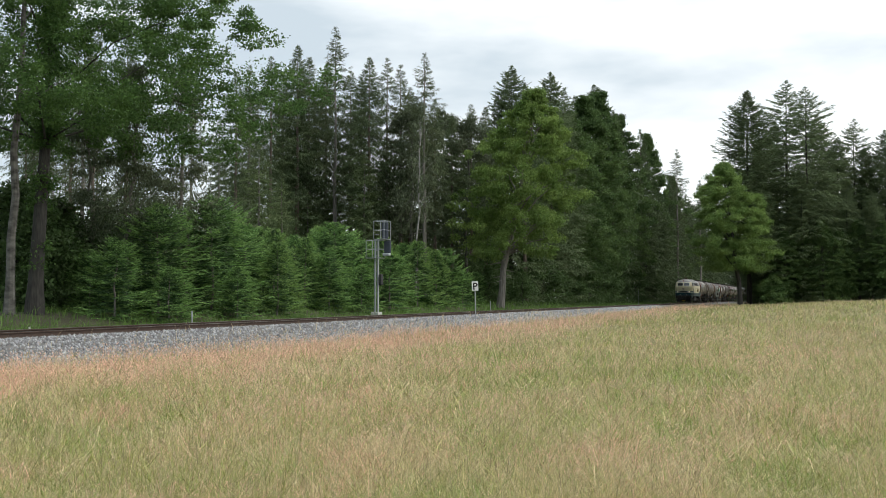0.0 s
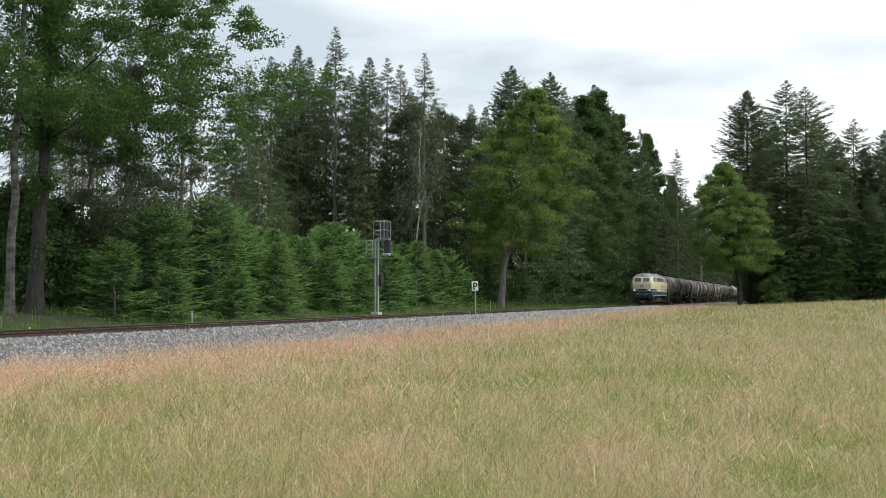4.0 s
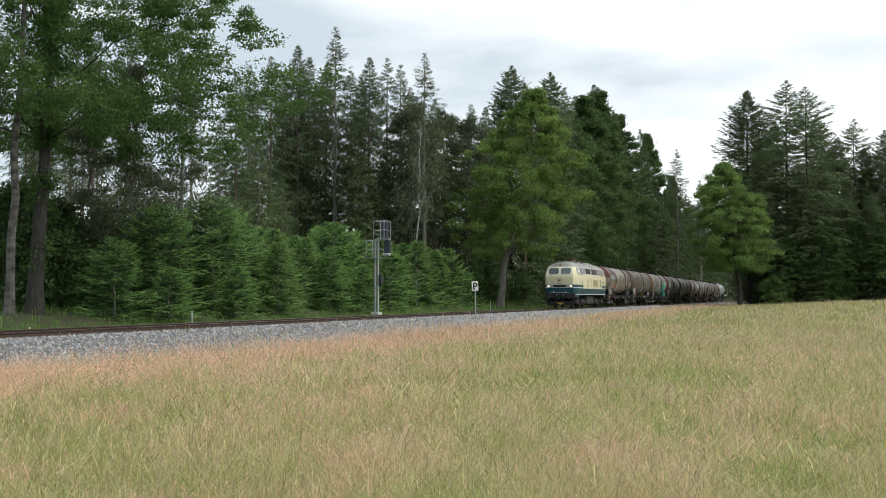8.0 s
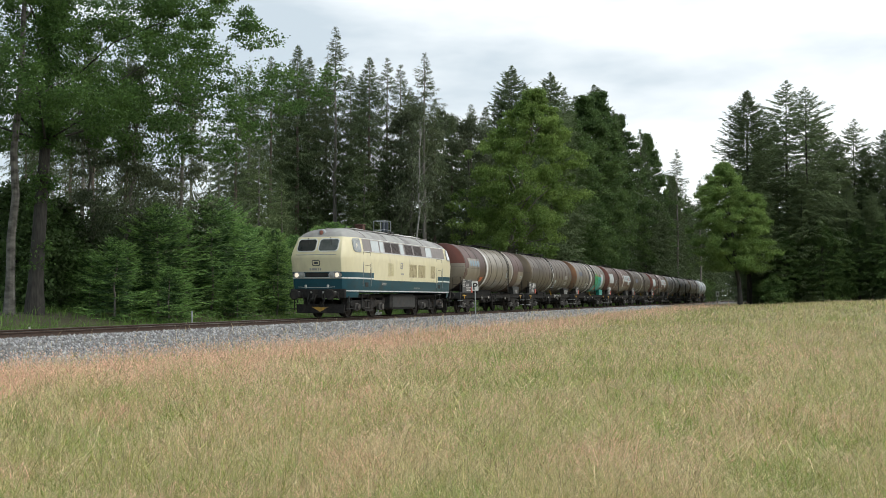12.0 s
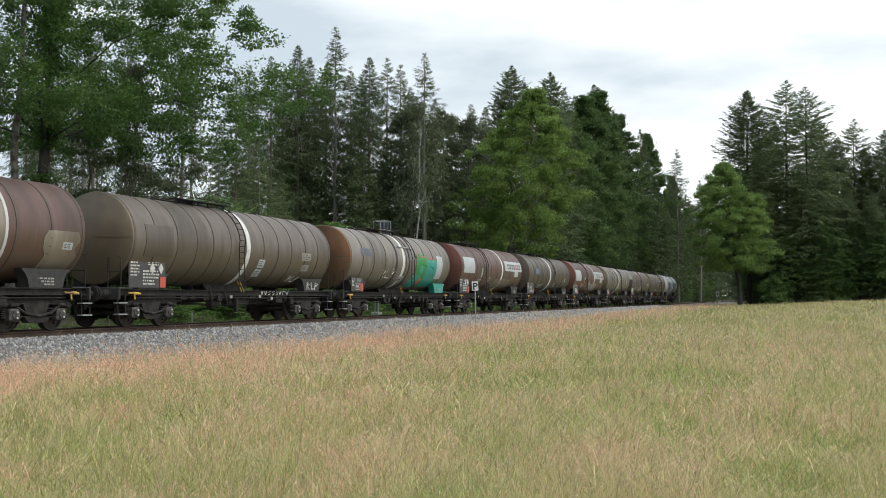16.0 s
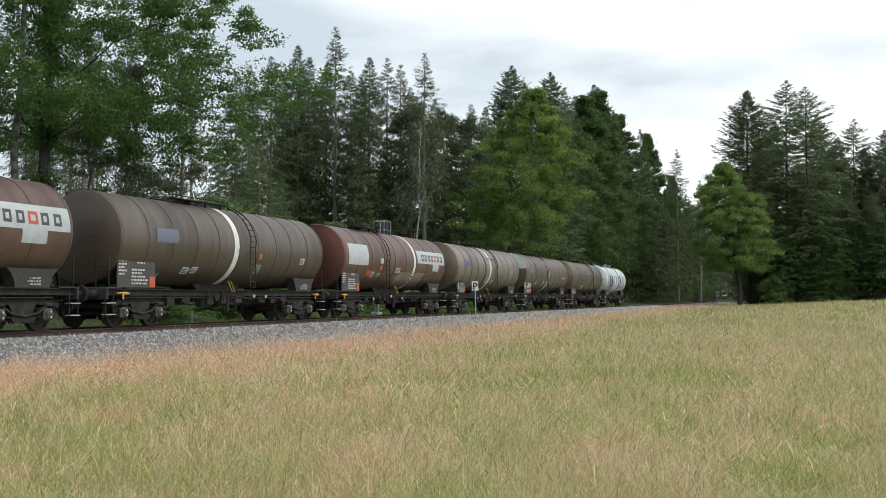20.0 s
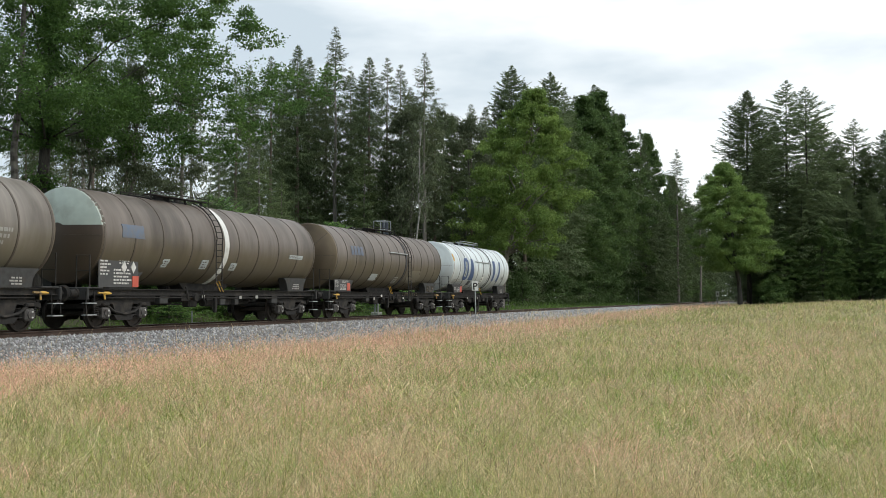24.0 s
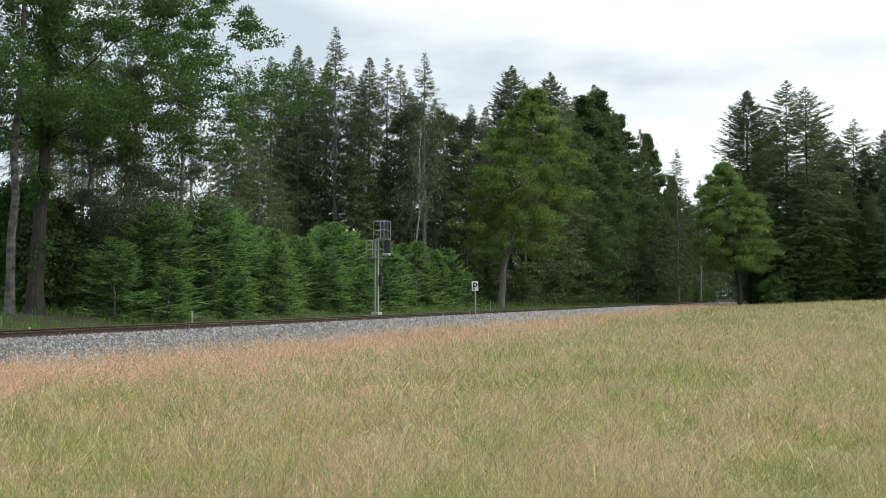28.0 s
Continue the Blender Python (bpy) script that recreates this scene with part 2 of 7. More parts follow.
SOIL = mat("meadow_soil", (0.15, 0.135, 0.06), (0.20, 0.17, 0.09), 0.95, scale=1.6, stain=(0.13, 0.14, 0.05), stain_at=0.58, stain_scale=0.28, bump=0.6, bump_scale=18)
BLADE = mat("green_straw_blade", (0.44, 0.425, 0.14), (0.335, 0.375, 0.10), 0.65, scale=0.5, stain=(0.57, 0.49, 0.245), stain_at=0.55, stain_scale=0.17, island=0.52, through_light=0.25)
STRAW = mat("dry_straw_stalk", (0.70, 0.595, 0.36), (0.585, 0.49, 0.29), 0.65, scale=0.7, island=0.52, through_light=0.2)
SEED = mat("pinkish_seed_head", (0.83, 0.51, 0.37), (0.84, 0.60, 0.44), 0.75, scale=0.6, island=0.28, through_light=0.25)
FRESH = mat("fresh_green_blade", (0.23, 0.36, 0.085), (0.30, 0.39, 0.105), 0.6, scale=0.7, island=0.45, through_light=0.25)
VERGE = mat("green_verge_blade", (0.105, 0.205, 0.045), (0.17, 0.27, 0.07), 0.6, scale=0.8, island=0.35, through_light=0.3)

BARK = mat("grey_brown_bark", (0.24, 0.22, 0.195), (0.14, 0.125, 0.11), 0.9, scale=9, streak=(1, 1, 0.2), bump=0.9, bump_scale=16)
BARK_DARK = mat("dark_bark", (0.062, 0.058, 0.050), (0.030, 0.028, 0.025), 0.95, scale=14, streak=(1, 1, 0.2), bump=0.9, bump_scale=16)
BARK_BROWN = mat("reddish_brown_bark", (0.20, 0.15, 0.12), (0.12, 0.095, 0.08), 0.9, scale=9, streak=(1, 1, 0.2), bump=0.9, bump_scale=16)
BARK_WHITE = mat("white_birch_bark", (0.36, 0.35, 0.32), (0.17, 0.165, 0.15), 0.85, scale=4, streak=(1, 1, 1.6), bump=0.4)
BARK_PALE = mat("birch_bark", (0.19, 0.18, 0.16), (0.045, 0.042, 0.036), 0.9, scale=3, streak=(1, 1, 1.6), bump=0.4)
NEEDLE = mat("spruce_needles", (0.094, 0.132, 0.064), (0.124, 0.166, 0.076), 0.6, scale=0.35, island=0.35, through_light=0.32)
NEEDLE_EDGE = mat("edge_spruce_needles", (0.115, 0.158, 0.078), (0.155, 0.205, 0.096), 0.6, scale=0.35, island=0.35, through_light=0.34)
NEEDLE_GREY = mat("sparse_spruce_needles", (0.09, 0.115, 0.058), (0.12, 0.148, 0.072), 0.6, scale=0.35, island=0.35, through_light=0.32)
NEEDLE_MID = mat("forest_spruce_needles", (0.118, 0.165, 0.072), (0.155, 0.20, 0.085), 0.6, scale=0.5, island=0.4, through_light=0.32)
# inner needles: crown shade put into the colour, besides being older than the shoots
NEEDLE_INNER = mat("shaded_inner_needles", (0.052, 0.108, 0.042), (0.074, 0.14, 0.052), 0.6, scale=0.9, island=0.35, through_light=0.15)
NEEDLE_YOUNG = mat("young_spruce_needles", (0.18, 0.325, 0.10), (0.255, 0.415, 0.125), 0.55, scale=0.9, island=0.45, through_light=0.4)
NEEDLE_LIME = mat("yellow_green_spruce_needles", (0.195, 0.325, 0.095), (0.27, 0.41, 0.125), 0.55, scale=0.9, island=0.45, through_light=0.4)
LIME_LEAF = mat("light_green_leaves", (0.16, 0.26, 0.075), (0.26, 0.37, 0.11), 0.5, scale=0.5, island=0.35, through_light=0.42)
LEAF = mat("broad_leaves", (0.052, 0.10, 0.033), (0.14, 0.215, 0.07), 0.5, scale=0.4, island=0.35, through_light=0.42)
LEAF_DARK = mat("dark_broad_leaves", (0.062, 0.125, 0.036), (0.115, 0.205, 0.052), 0.5, scale=0.9, island=0.35, through_light=0.42)
LEAF_BRIGHT = mat("bright_broad_leaves", (0.12, 0.20, 0.05), (0.24, 0.34, 0.09), 0.5, scale=0.5, island=0.35, through_light=0.42)
WILLOW_LEAF = mat("grey_green_leaves", (0.115, 0.145, 0.085), (0.145, 0.17, 0.10), 0.55, scale=0.4, island=0.35, through_light=0.4)
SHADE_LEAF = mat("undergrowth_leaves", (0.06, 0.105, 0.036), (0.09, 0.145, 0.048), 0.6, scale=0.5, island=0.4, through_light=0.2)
HAZEL_LEAF = mat("hazel_leaves", (0.10, 0.18, 0.065), (0.17, 0.26, 0.085), 0.55, scale=0.5, island=0.4, through_light=0.35)
FOREST_SOIL = mat("forest_floor", (0.05, 0.045, 0.025), (0.07, 0.075, 0.03), 0.95, scale=1.2, bump=0.6)


# ---- mesh building ----
class Geo:
    """Collects the faces of one part."""

    def __init__(self):
        self.v, self.f = [], []

    def add(self, verts, faces):
        k = len(self.v)
        self.v.extend(tuple(q) for q in verts)
        self.f.extend(tuple(i + k for i in face) for face in faces)
        return self

    def box(self, c, size, b=0.0, m=None):
        hx, hy, hz = (q / 2 for q in size)
        if b <= 0:
            vs = [(x, y, z) for x in (-hx, hx) for y in (-hy, hy) for z in (-hz, hz)]
            fs = [(0, 1, 3, 2), (4, 6, 7, 5), (0, 4, 5, 1), (2, 3, 7, 6), (0, 2, 6, 4), (1, 5, 7, 3)]
        else:
            b = min(b, hx * 0.8, hy * 0.8, hz * 0.8)
            vs, ix = [], {}
            for sx in (-1, 1):
                for sy in (-1, 1):
                    for sz in (-1, 1):
                        for k in range(3):
                            q = [sx * (hx - b), sy * (hy - b), sz * (hz - b)]
                            q[k] += (sx, sy, sz)[k] * b
                            ix[sx, sy, sz, k] = len(vs)
                            vs.append(tuple(q))
            fs = []
            for k in range(3):
                i, j = (k + 1) % 3, (k + 2) % 3
                for sg in (-1, 1):
                    q = []
                    for a, c2 in ((-1, -1), (1, -1), (1, 1), (-1, 1)):
                        t = [0, 0, 0]
                        t[k], t[i], t[j] = sg, a, c2
                        q.append(ix[(*t, k)])
                    fs.append(tuple(q if sg > 0 else q[::-1]))
                for a in (-1, 1):
                    for c2 in (-1, 1):
                        t0, t1 = [0, 0, 0], [0, 0, 0]
                        t0[k], t1[k] = -1, 1
                        t0[i] = t1[i] = a
                        t0[j] = t1[j] = c2
                        q = (ix[(*t0, i)], ix[(*t1, i)], ix[(*t1, j)], ix[(*t0, j)])
                        fs.append(q if a * c2 < 0 else q[::-1])
            for sx in (-1, 1):
                for sy in (-1, 1):
                    for sz in (-1, 1):
                        q = tuple(ix[sx, sy, sz, k] for k in range(3))
                        fs.append(q if sx * sy * sz > 0 else q[::-1])
        if m is not None:
            vs = [tuple(m @ Vector(q)) for q in vs]
        return self.add([(q[0] + c[0], q[1] + c[1], q[2] + c[2]) for q in vs], fs)

    def tube(self, path, r, n=8, caps=True):
        """A round bar along a path; r is one radius or one for each point."""
        path = [Vector(q) for q in path]
        rs = r if isinstance(r, (list, tuple)) else [r] * len(path)
        vs, fs = [], []
        side = None
        for i, q in enumerate(path):
            d = (path[min(i + 1, len(path) - 1)] - path[max(i - 1, 0)]).normalized()
            if side is None:
                side = d.orthogonal().normalized()
            side = (side - d * side.dot(d)).normalized()
            up = d.cross(side)
            for k in range(n):
                a = 2 * math.pi * k / n
                vs.append(q + (side * math.cos(a) + up * math.sin(a)) * rs[i])
        for i in range(len(path) - 1):
            for k in range(n):
                k2 = (k + 1) % n
                fs.append((i * n + k, i * n + k2, (i + 1) * n + k2, (i + 1) * n + k))
        if caps:
            fs.append(tuple(range(n))[::-1])
            fs.append(tuple((len(path) - 1) * n + k for k in range(n)))
        return self.add(vs, fs)

    def lathe(self, profile, n=24, axis="x", at=(0, 0, 0)):
        """Turns (way along the axis, radius) pairs round the axis."""
        vs, fs = [], []
        for a, r in profile:
            for k in range(n):
                w = 2 * math.pi * k / n
                c, s = math.cos(w) * r, math.sin(w) * r
                q = {"x": (a, c, s), "y": (s, a, c), "z": (c, s, a)}[axis]
                vs.append((q[0] + at[0], q[1] + at[1], q[2] + at[2]))
        for i in range(len(profile) - 1):
            for k in range(n):
                k2 = (k + 1) % n
                fs.append((i * n + k, i * n + k2, (i + 1) * n + k2, (i + 1) * n + k))
        if profile[0][1] > 1e-4:
            fs.append(tuple(range(n))[::-1])
        if profile[-1][1] > 1e-4:
            fs.append(tuple((len(profile) - 1) * n + k for k in range(n)))
        return self.add(vs, fs)

    def prism(self, poly, a, b, axis="y"):
        """A flat outline pushed from a to b along an axis."""
        n = len(poly)
        vs = []
        for w in (a, b):
            for u, t in poly:
                vs.append({"y": (u, w, t), "x": (w, u, t), "z": (u, t, w)}[axis])
        fs = [tuple(range(n)), tuple(range(n, 2 * n))[::-1]]
        for k in range(n):
            k2 = (k + 1) % n
            fs.append((k, k + n, k2 + n, k2))
        return self.add(vs, fs)


def mesh_of(name, geo, material, smooth=35):
    me = bpy.data.meshes.new(name)
    me.from_pydata(geo.v, [], geo.f)
    bm = bmesh.new()
    bm.from_mesh(me)
    bmesh.ops.recalc_face_normals(bm, faces=bm.faces)
    bm.to_mesh(me)
    bm.free()
    me.materials.append(material)
    if smooth:
        me.shade_smooth()
        me.set_sharp_from_angle(angle=radians(smooth))
    return me


def part(name, geo, material, parent=None, label="", smooth=35):
    ob = new(name, mesh_of(name, geo, material, smooth))
    if parent is not None:
        ob.parent = parent
    return tagged(ob, label) if label else ob


def mesh_np(name, verts, faces, materials, slots=None, smooth=False):
    me = bpy.data.meshes.new(name)
    nv, nf, k = len(verts), len(faces), faces.shape[1]
    me.vertices.add(nv)
    me.vertices.foreach_set("co", np.ascontiguousarray(verts, dtype=np.float32).ravel())
    me.loops.add(nf * k)
    me.loops.foreach_set("vertex_index", np.ascontiguousarray(faces, dtype=np.int32).ravel())
    me.polygons.add(nf)
    me.polygons.foreach_set("loop_start", np.arange(0, nf * k, k, dtype=np.int32))
    for m in materials:
        me.materials.append(m)
    if slots is not None:
        me.polygons.foreach_set("material_index", np.ascontiguousarray(slots, dtype=np.int32))
    me.update(calc_edges=True)
    if smooth:
        me.shade_smooth()
    return me


def unit(a):
    return a / np.maximum(np.linalg.norm(a, axis=-1, keepdims=True), 1e-9)


def rhombi(base, tip, width, rng, belly=0.45, flat=None):
    """Leaf-shaped faces from base to tip, turned at random about their length, or lying level but for a spread of flat."""
    d = tip - base
    across = rng.normal(size=d.shape)
    if flat is not None:
        across = across * flat + np.array([0, 0, 1.0])
    side = unit(np.cross(d, across))
    mid = base + d * belly
    w = np.asarray(width)[:, None] / 2
    v = np.stack([base, mid + side * w, tip, mid - side * w], 1).reshape(-1, 3)
    return v, np.arange(len(v)).reshape(-1, 4)


def smoothstep(a, b, x):
    t = np.clip((x - a) / (b - a), 0, 1)
    return t * t * (3 - 2 * t)


def ground_z(x, y):
    """Height of the natural ground; the meadow climbs gently into the distance."""
    x, y = np.asarray(x, float), np.asarray(y, float)
    p = p_of(x, y)
    r = smoothstep(25, 145, y)
    field = -0.86 + r * (0.42 + 0.86 * smoothstep(16, -14, p)) + 0.05 * np.sin(x * 0.35 + 1) * np.sin(y * 0.27)
    ditch = -0.45 + 0.75 * smoothstep(23.5, 30, p) + 0.4 * smoothstep(30, 60, p)
    return np.where(p < 20.7, field, ditch)


# ---- ground, track ----
def build_ground():
    ps = np.concatenate([[-1500, -700, -350, -180], np.arange(-120, 0, 12), np.arange(0, 17, 2.5), np.arange(17, 34, 0.8), np.arange(34, 80, 6), [90, 120, 180, 350, 700, 1600]])
    ss = np.concatenate([[-1500, -700, -300, -150], np.arange(-90, 0, 6), np.arange(0, 240, 3), np.arange(240, 420, 12), [450, 520, 650, 900, 1400, 2200, 3200]])
    P, S = np.meshgrid(ps, ss, indexing="ij")
    X, Y = -CS * P + SN * S, SN * P + CS * S
    Z = ground_z(X, Y)
    v = np.stack([X, Y, Z], -1).reshape(-1, 3)
    n, m = P.shape
    i, j = np.meshgrid(np.arange(n - 1), np.arange(m - 1), indexing="ij")
    a = (i * m + j).ravel()
    f = np.stack([a, a + m, a + m + 1, a + 1], 1)
    pc = (ps[:-1] + ps[1:]) / 2
    slots = np.repeat((pc > 21).astype(int), m - 1)
    me = mesh_np("ground", v, f, [SOIL, FOREST_SOIL], slots, True)
    tagged(new("ground", me), "gently rising meadow soil and dark forest floor", "ground", kind="structure")


def along(profile, s0, s1, material, name, parent=None, label="", step=None):
    """A section (p, z) drawn straight along the track."""
    g = Geo()
    n = len(profile)
    cuts = [s0, s1] if step is None else list(np.arange(s0, s1 + 0.01, step))
    vs = [plan(p, s, z) for s in cuts for p, z in profile]
    fs = [(k * n + i, k * n + (i + 1) % n, (k + 1) * n + (i + 1) % n, (k + 1) * n + i) for k in range(len(cuts) - 1) for i in range(n)]
    fs += [tuple(range(n)), tuple((len(cuts) - 1) * n + i for i in range(n))]
    g.add(vs, fs)
    return part(name, g, material, parent, label)


def rail_section(c):
    half = [(0.075, -0.172), (0.075, -0.160), (0.020, -0.142), (0.009, -0.125), (0.009, -0.052), (0.036, -0.038), (0.036, -0.0095), (0.030, -0.004)]
    return [(c + a, z) for a, z in half] + [(c - a, z) for a, z in half[::-1]]


def build_track():
    bed = along([(17.3, -0.95), (17.55, -0.80), (19.0, -0.24), (19.3, -0.155), (19.8, -0.165), (22.25, -0.19), (22.6, -0.24), (23.7, -0.75)], -90, 430, BALLAST, "ballast_bed", step=4)
    tagged(bed, "bed of grey crushed stone under the railway", "ballast", kind="structure")
    track = tagged(new("railway_track"), "single straight railway track with rusty brown rails", "railway track", kind="structure")
    for c in (TRACK_P - 0.7535, TRACK_P + 0.7535):
        r = along(rail_section(c), -90, 430, RAIL_RUST, "rail", track)
        along([(c - 0.030, -0.0035), (c - 0.022, 0.0), (c + 0.022, 0.0), (c + 0.030, -0.0035)], -90, 430, RAIL_HEAD, "rail_head", r, "worn bright running surface")
    g = Geo().box((0, 0, 0), (2.6, 0.26, 0.16), 0.025)
    me = mesh_of("sleeper", g, SLEEPER, 0)
    heading = math.degrees(TURN)
    k = 0
    for s in np.arange(-20, 160, 0.6):
        ob = new("sleeper", me)
        ob.matrix_world = pose(*plan(TRACK_P, s, -0.253), 0, 0, 90 - heading + 90 + random.uniform(-0.5, 0.5))
        ob.parent = track
        k += 1
    rest = Geo()
    for s in np.arange(160.2, 420, 0.6):
        m = pose(0, 0, 0, 0, 0, 180 - heading)
        rest.box(plan(TRACK_P, s, -0.253), (2.6, 0.26, 0.16), 0, m)
    tagged(part("far_sleepers", rest, SLEEPER, track, "", 0), kind="stuff")


def build_stones():
    """Crushed stone on the crest and the near slope of the bed."""
    rng = np.random.default_rng(5)
    base = np.array([(1, 0, 0), (-1, 0, 0), (0, 1, 0), (0, -1, 0), (0, 0, 1), (0, 0, -1)], float)
    tri = np.array([(0, 2, 4), (2, 1, 4), (1, 3, 4), (3, 0, 4), (2, 0, 5), (1, 2, 5), (3, 1, 5), (0, 3, 5)])
    n = 32000
    s = 12 + 130 * rng.random(n) ** 1.8
    p = np.where(rng.random(n) < 0.8, rng.uniform(17.4, 19.4, n), rng.uniform(19.4, 22.6, n))
    prof_p, prof_z = [17.3, 17.55, 19.0, 19.3, 19.8, 22.25, 22.6], [-0.95, -0.80, -0.24, -0.155, -0.165, -0.19, -0.24]
    z = np.interp(p, prof_p, prof_z) + 0.005
    size = rng.uniform(0.02, 0.042, n) * (1 + s.clip(0) * 0.008)
    verts = base[None] * size[:, None, None] * rng.uniform(0.6, 1.35, (n, 6, 3)) + rng.normal(0, 0.006, (n, 6, 3))
    a = rng.uniform(0, 6.28, n)
    c, sn = np.cos(a)[:, None], np.sin(a)[:, None]
    verts = np.stack([verts[..., 0] * c - verts[..., 1] * sn, verts[..., 0] * sn + verts[..., 1] * c, verts[..., 2]], -1)
    verts += np.stack([-CS * p + SN * s, SN * p + CS * s, z], -1)[:, None]
    faces = (tri[None] + 6 * np.arange(n)[:, None, None]).reshape(-1, 3)
    me = mesh_np("ballast_stones", verts.reshape(-1, 3), faces, [STONE])
    tagged(new("ballast_stones", me), "loose pale grey crushed stones beside the rails", "gravel", kind="stuff")


# ---- meadow ----
def blades(x, y, z, h, w, lean, rng, bend=0.35, short=False):
    """Grass blades: one tapering strip, or a strip and a drooping tip."""
    n = len(x)
    a = rng.uniform(0, 2 * np.pi, n)
    side = np.stack([np.cos(a), np.sin(a), np.zeros(n)], -1) * (w / 2)[:, None]
    b = rng.uniform(0, 2 * np.pi, n)
    way = np.stack([np.cos(b), np.sin(b), np.zeros(n)], -1)
    way[:, 0] += 0.25
    foot = np.stack([x, y, z], -1)
    up = np.array([0, 0, 1.0])
    mid = foot + up * (h * 0.6)[:, None] + way * (h * lean * 0.45)[:, None]
    tip = foot + up * (h * (1 - bend * lean))[:, None] + way * (h * lean)[:, None]
    if short:
        v = np.stack([foot - side, foot + side, tip + side * 0.25, tip - side * 0.25], 1).reshape(-1, 3)
        return v, np.arange(len(v)).reshape(-1, 4), tip, way
    v = np.stack([foot - side, foot + side, mid + side * 0.75, mid - side * 0.75, tip + side * 0.2, tip - side * 0.2], 1).reshape(-1, 3)
    k = 6 * np.arange(n)[:, None]
    f = np.concatenate([k + np.array([0, 1, 2, 3]), k + np.array([3, 2, 4, 5])])
    return v, f, tip, way


def arches(x, y, z, length, w, rng, rows=4):
    """Thin leaves that rise and bow over in an arc."""
    n = len(x)
    b = rng.uniform(0, 2 * np.pi, n)
    way = np.stack([np.cos(b), np.sin(b), np.zeros(n)], -1)
    twist = rng.uniform(0, np.pi, n)
    side = np.stack([np.cos(b + twist), np.sin(b + twist), np.zeros(n)], -1) * (w / 2)[:, None]
    e0, e1 = np.radians(rng.uniform(50, 88, n)), np.radians(rng.uniform(-55, 35, n))
    at = np.stack([x, y, z], -1)
    line = [at]
    for k in range(rows):
        e = e0 + (e1 - e0) * (k / (rows - 1)) ** 1.2
        at = at + (way * np.cos(e)[:, None] + np.array([0, 0, 1.0]) * np.sin(e)[:, None]) * (length / rows)[:, None]
        line.append(at)
    taper = np.linspace(1.0, 0.25, rows + 1)
    v = np.stack([q for c, t in zip(line, taper) for q in (c - side * t, c + side * t)], 1).reshape(-1, 3)
    k = 2 * (rows + 1) * np.arange(n)[:, None]
    f = np.concatenate([k + np.array([0, 1, 3, 2]) + 2 * i for i in range(rows)])
    return v, f


def patchy(x, y, scale, seed):
    """Soft patches from 0 to 1 over the plan."""
    r = np.random.default_rng(seed)
    out = np.zeros(len(x))
    for k in range(7):
        a, ph, fr = r.uniform(0, 6.28), r.uniform(0, 6.28), scale * r.uniform(0.5, 2.2)
        out += np.sin((x * np.cos(a) + y * np.sin(a)) * fr + ph + 1.3 * np.sin((x * np.sin(a) - y * np.cos(a)) * fr * 0.7))
    return 0.5 + 0.5 * np.tanh(out / 2.2)


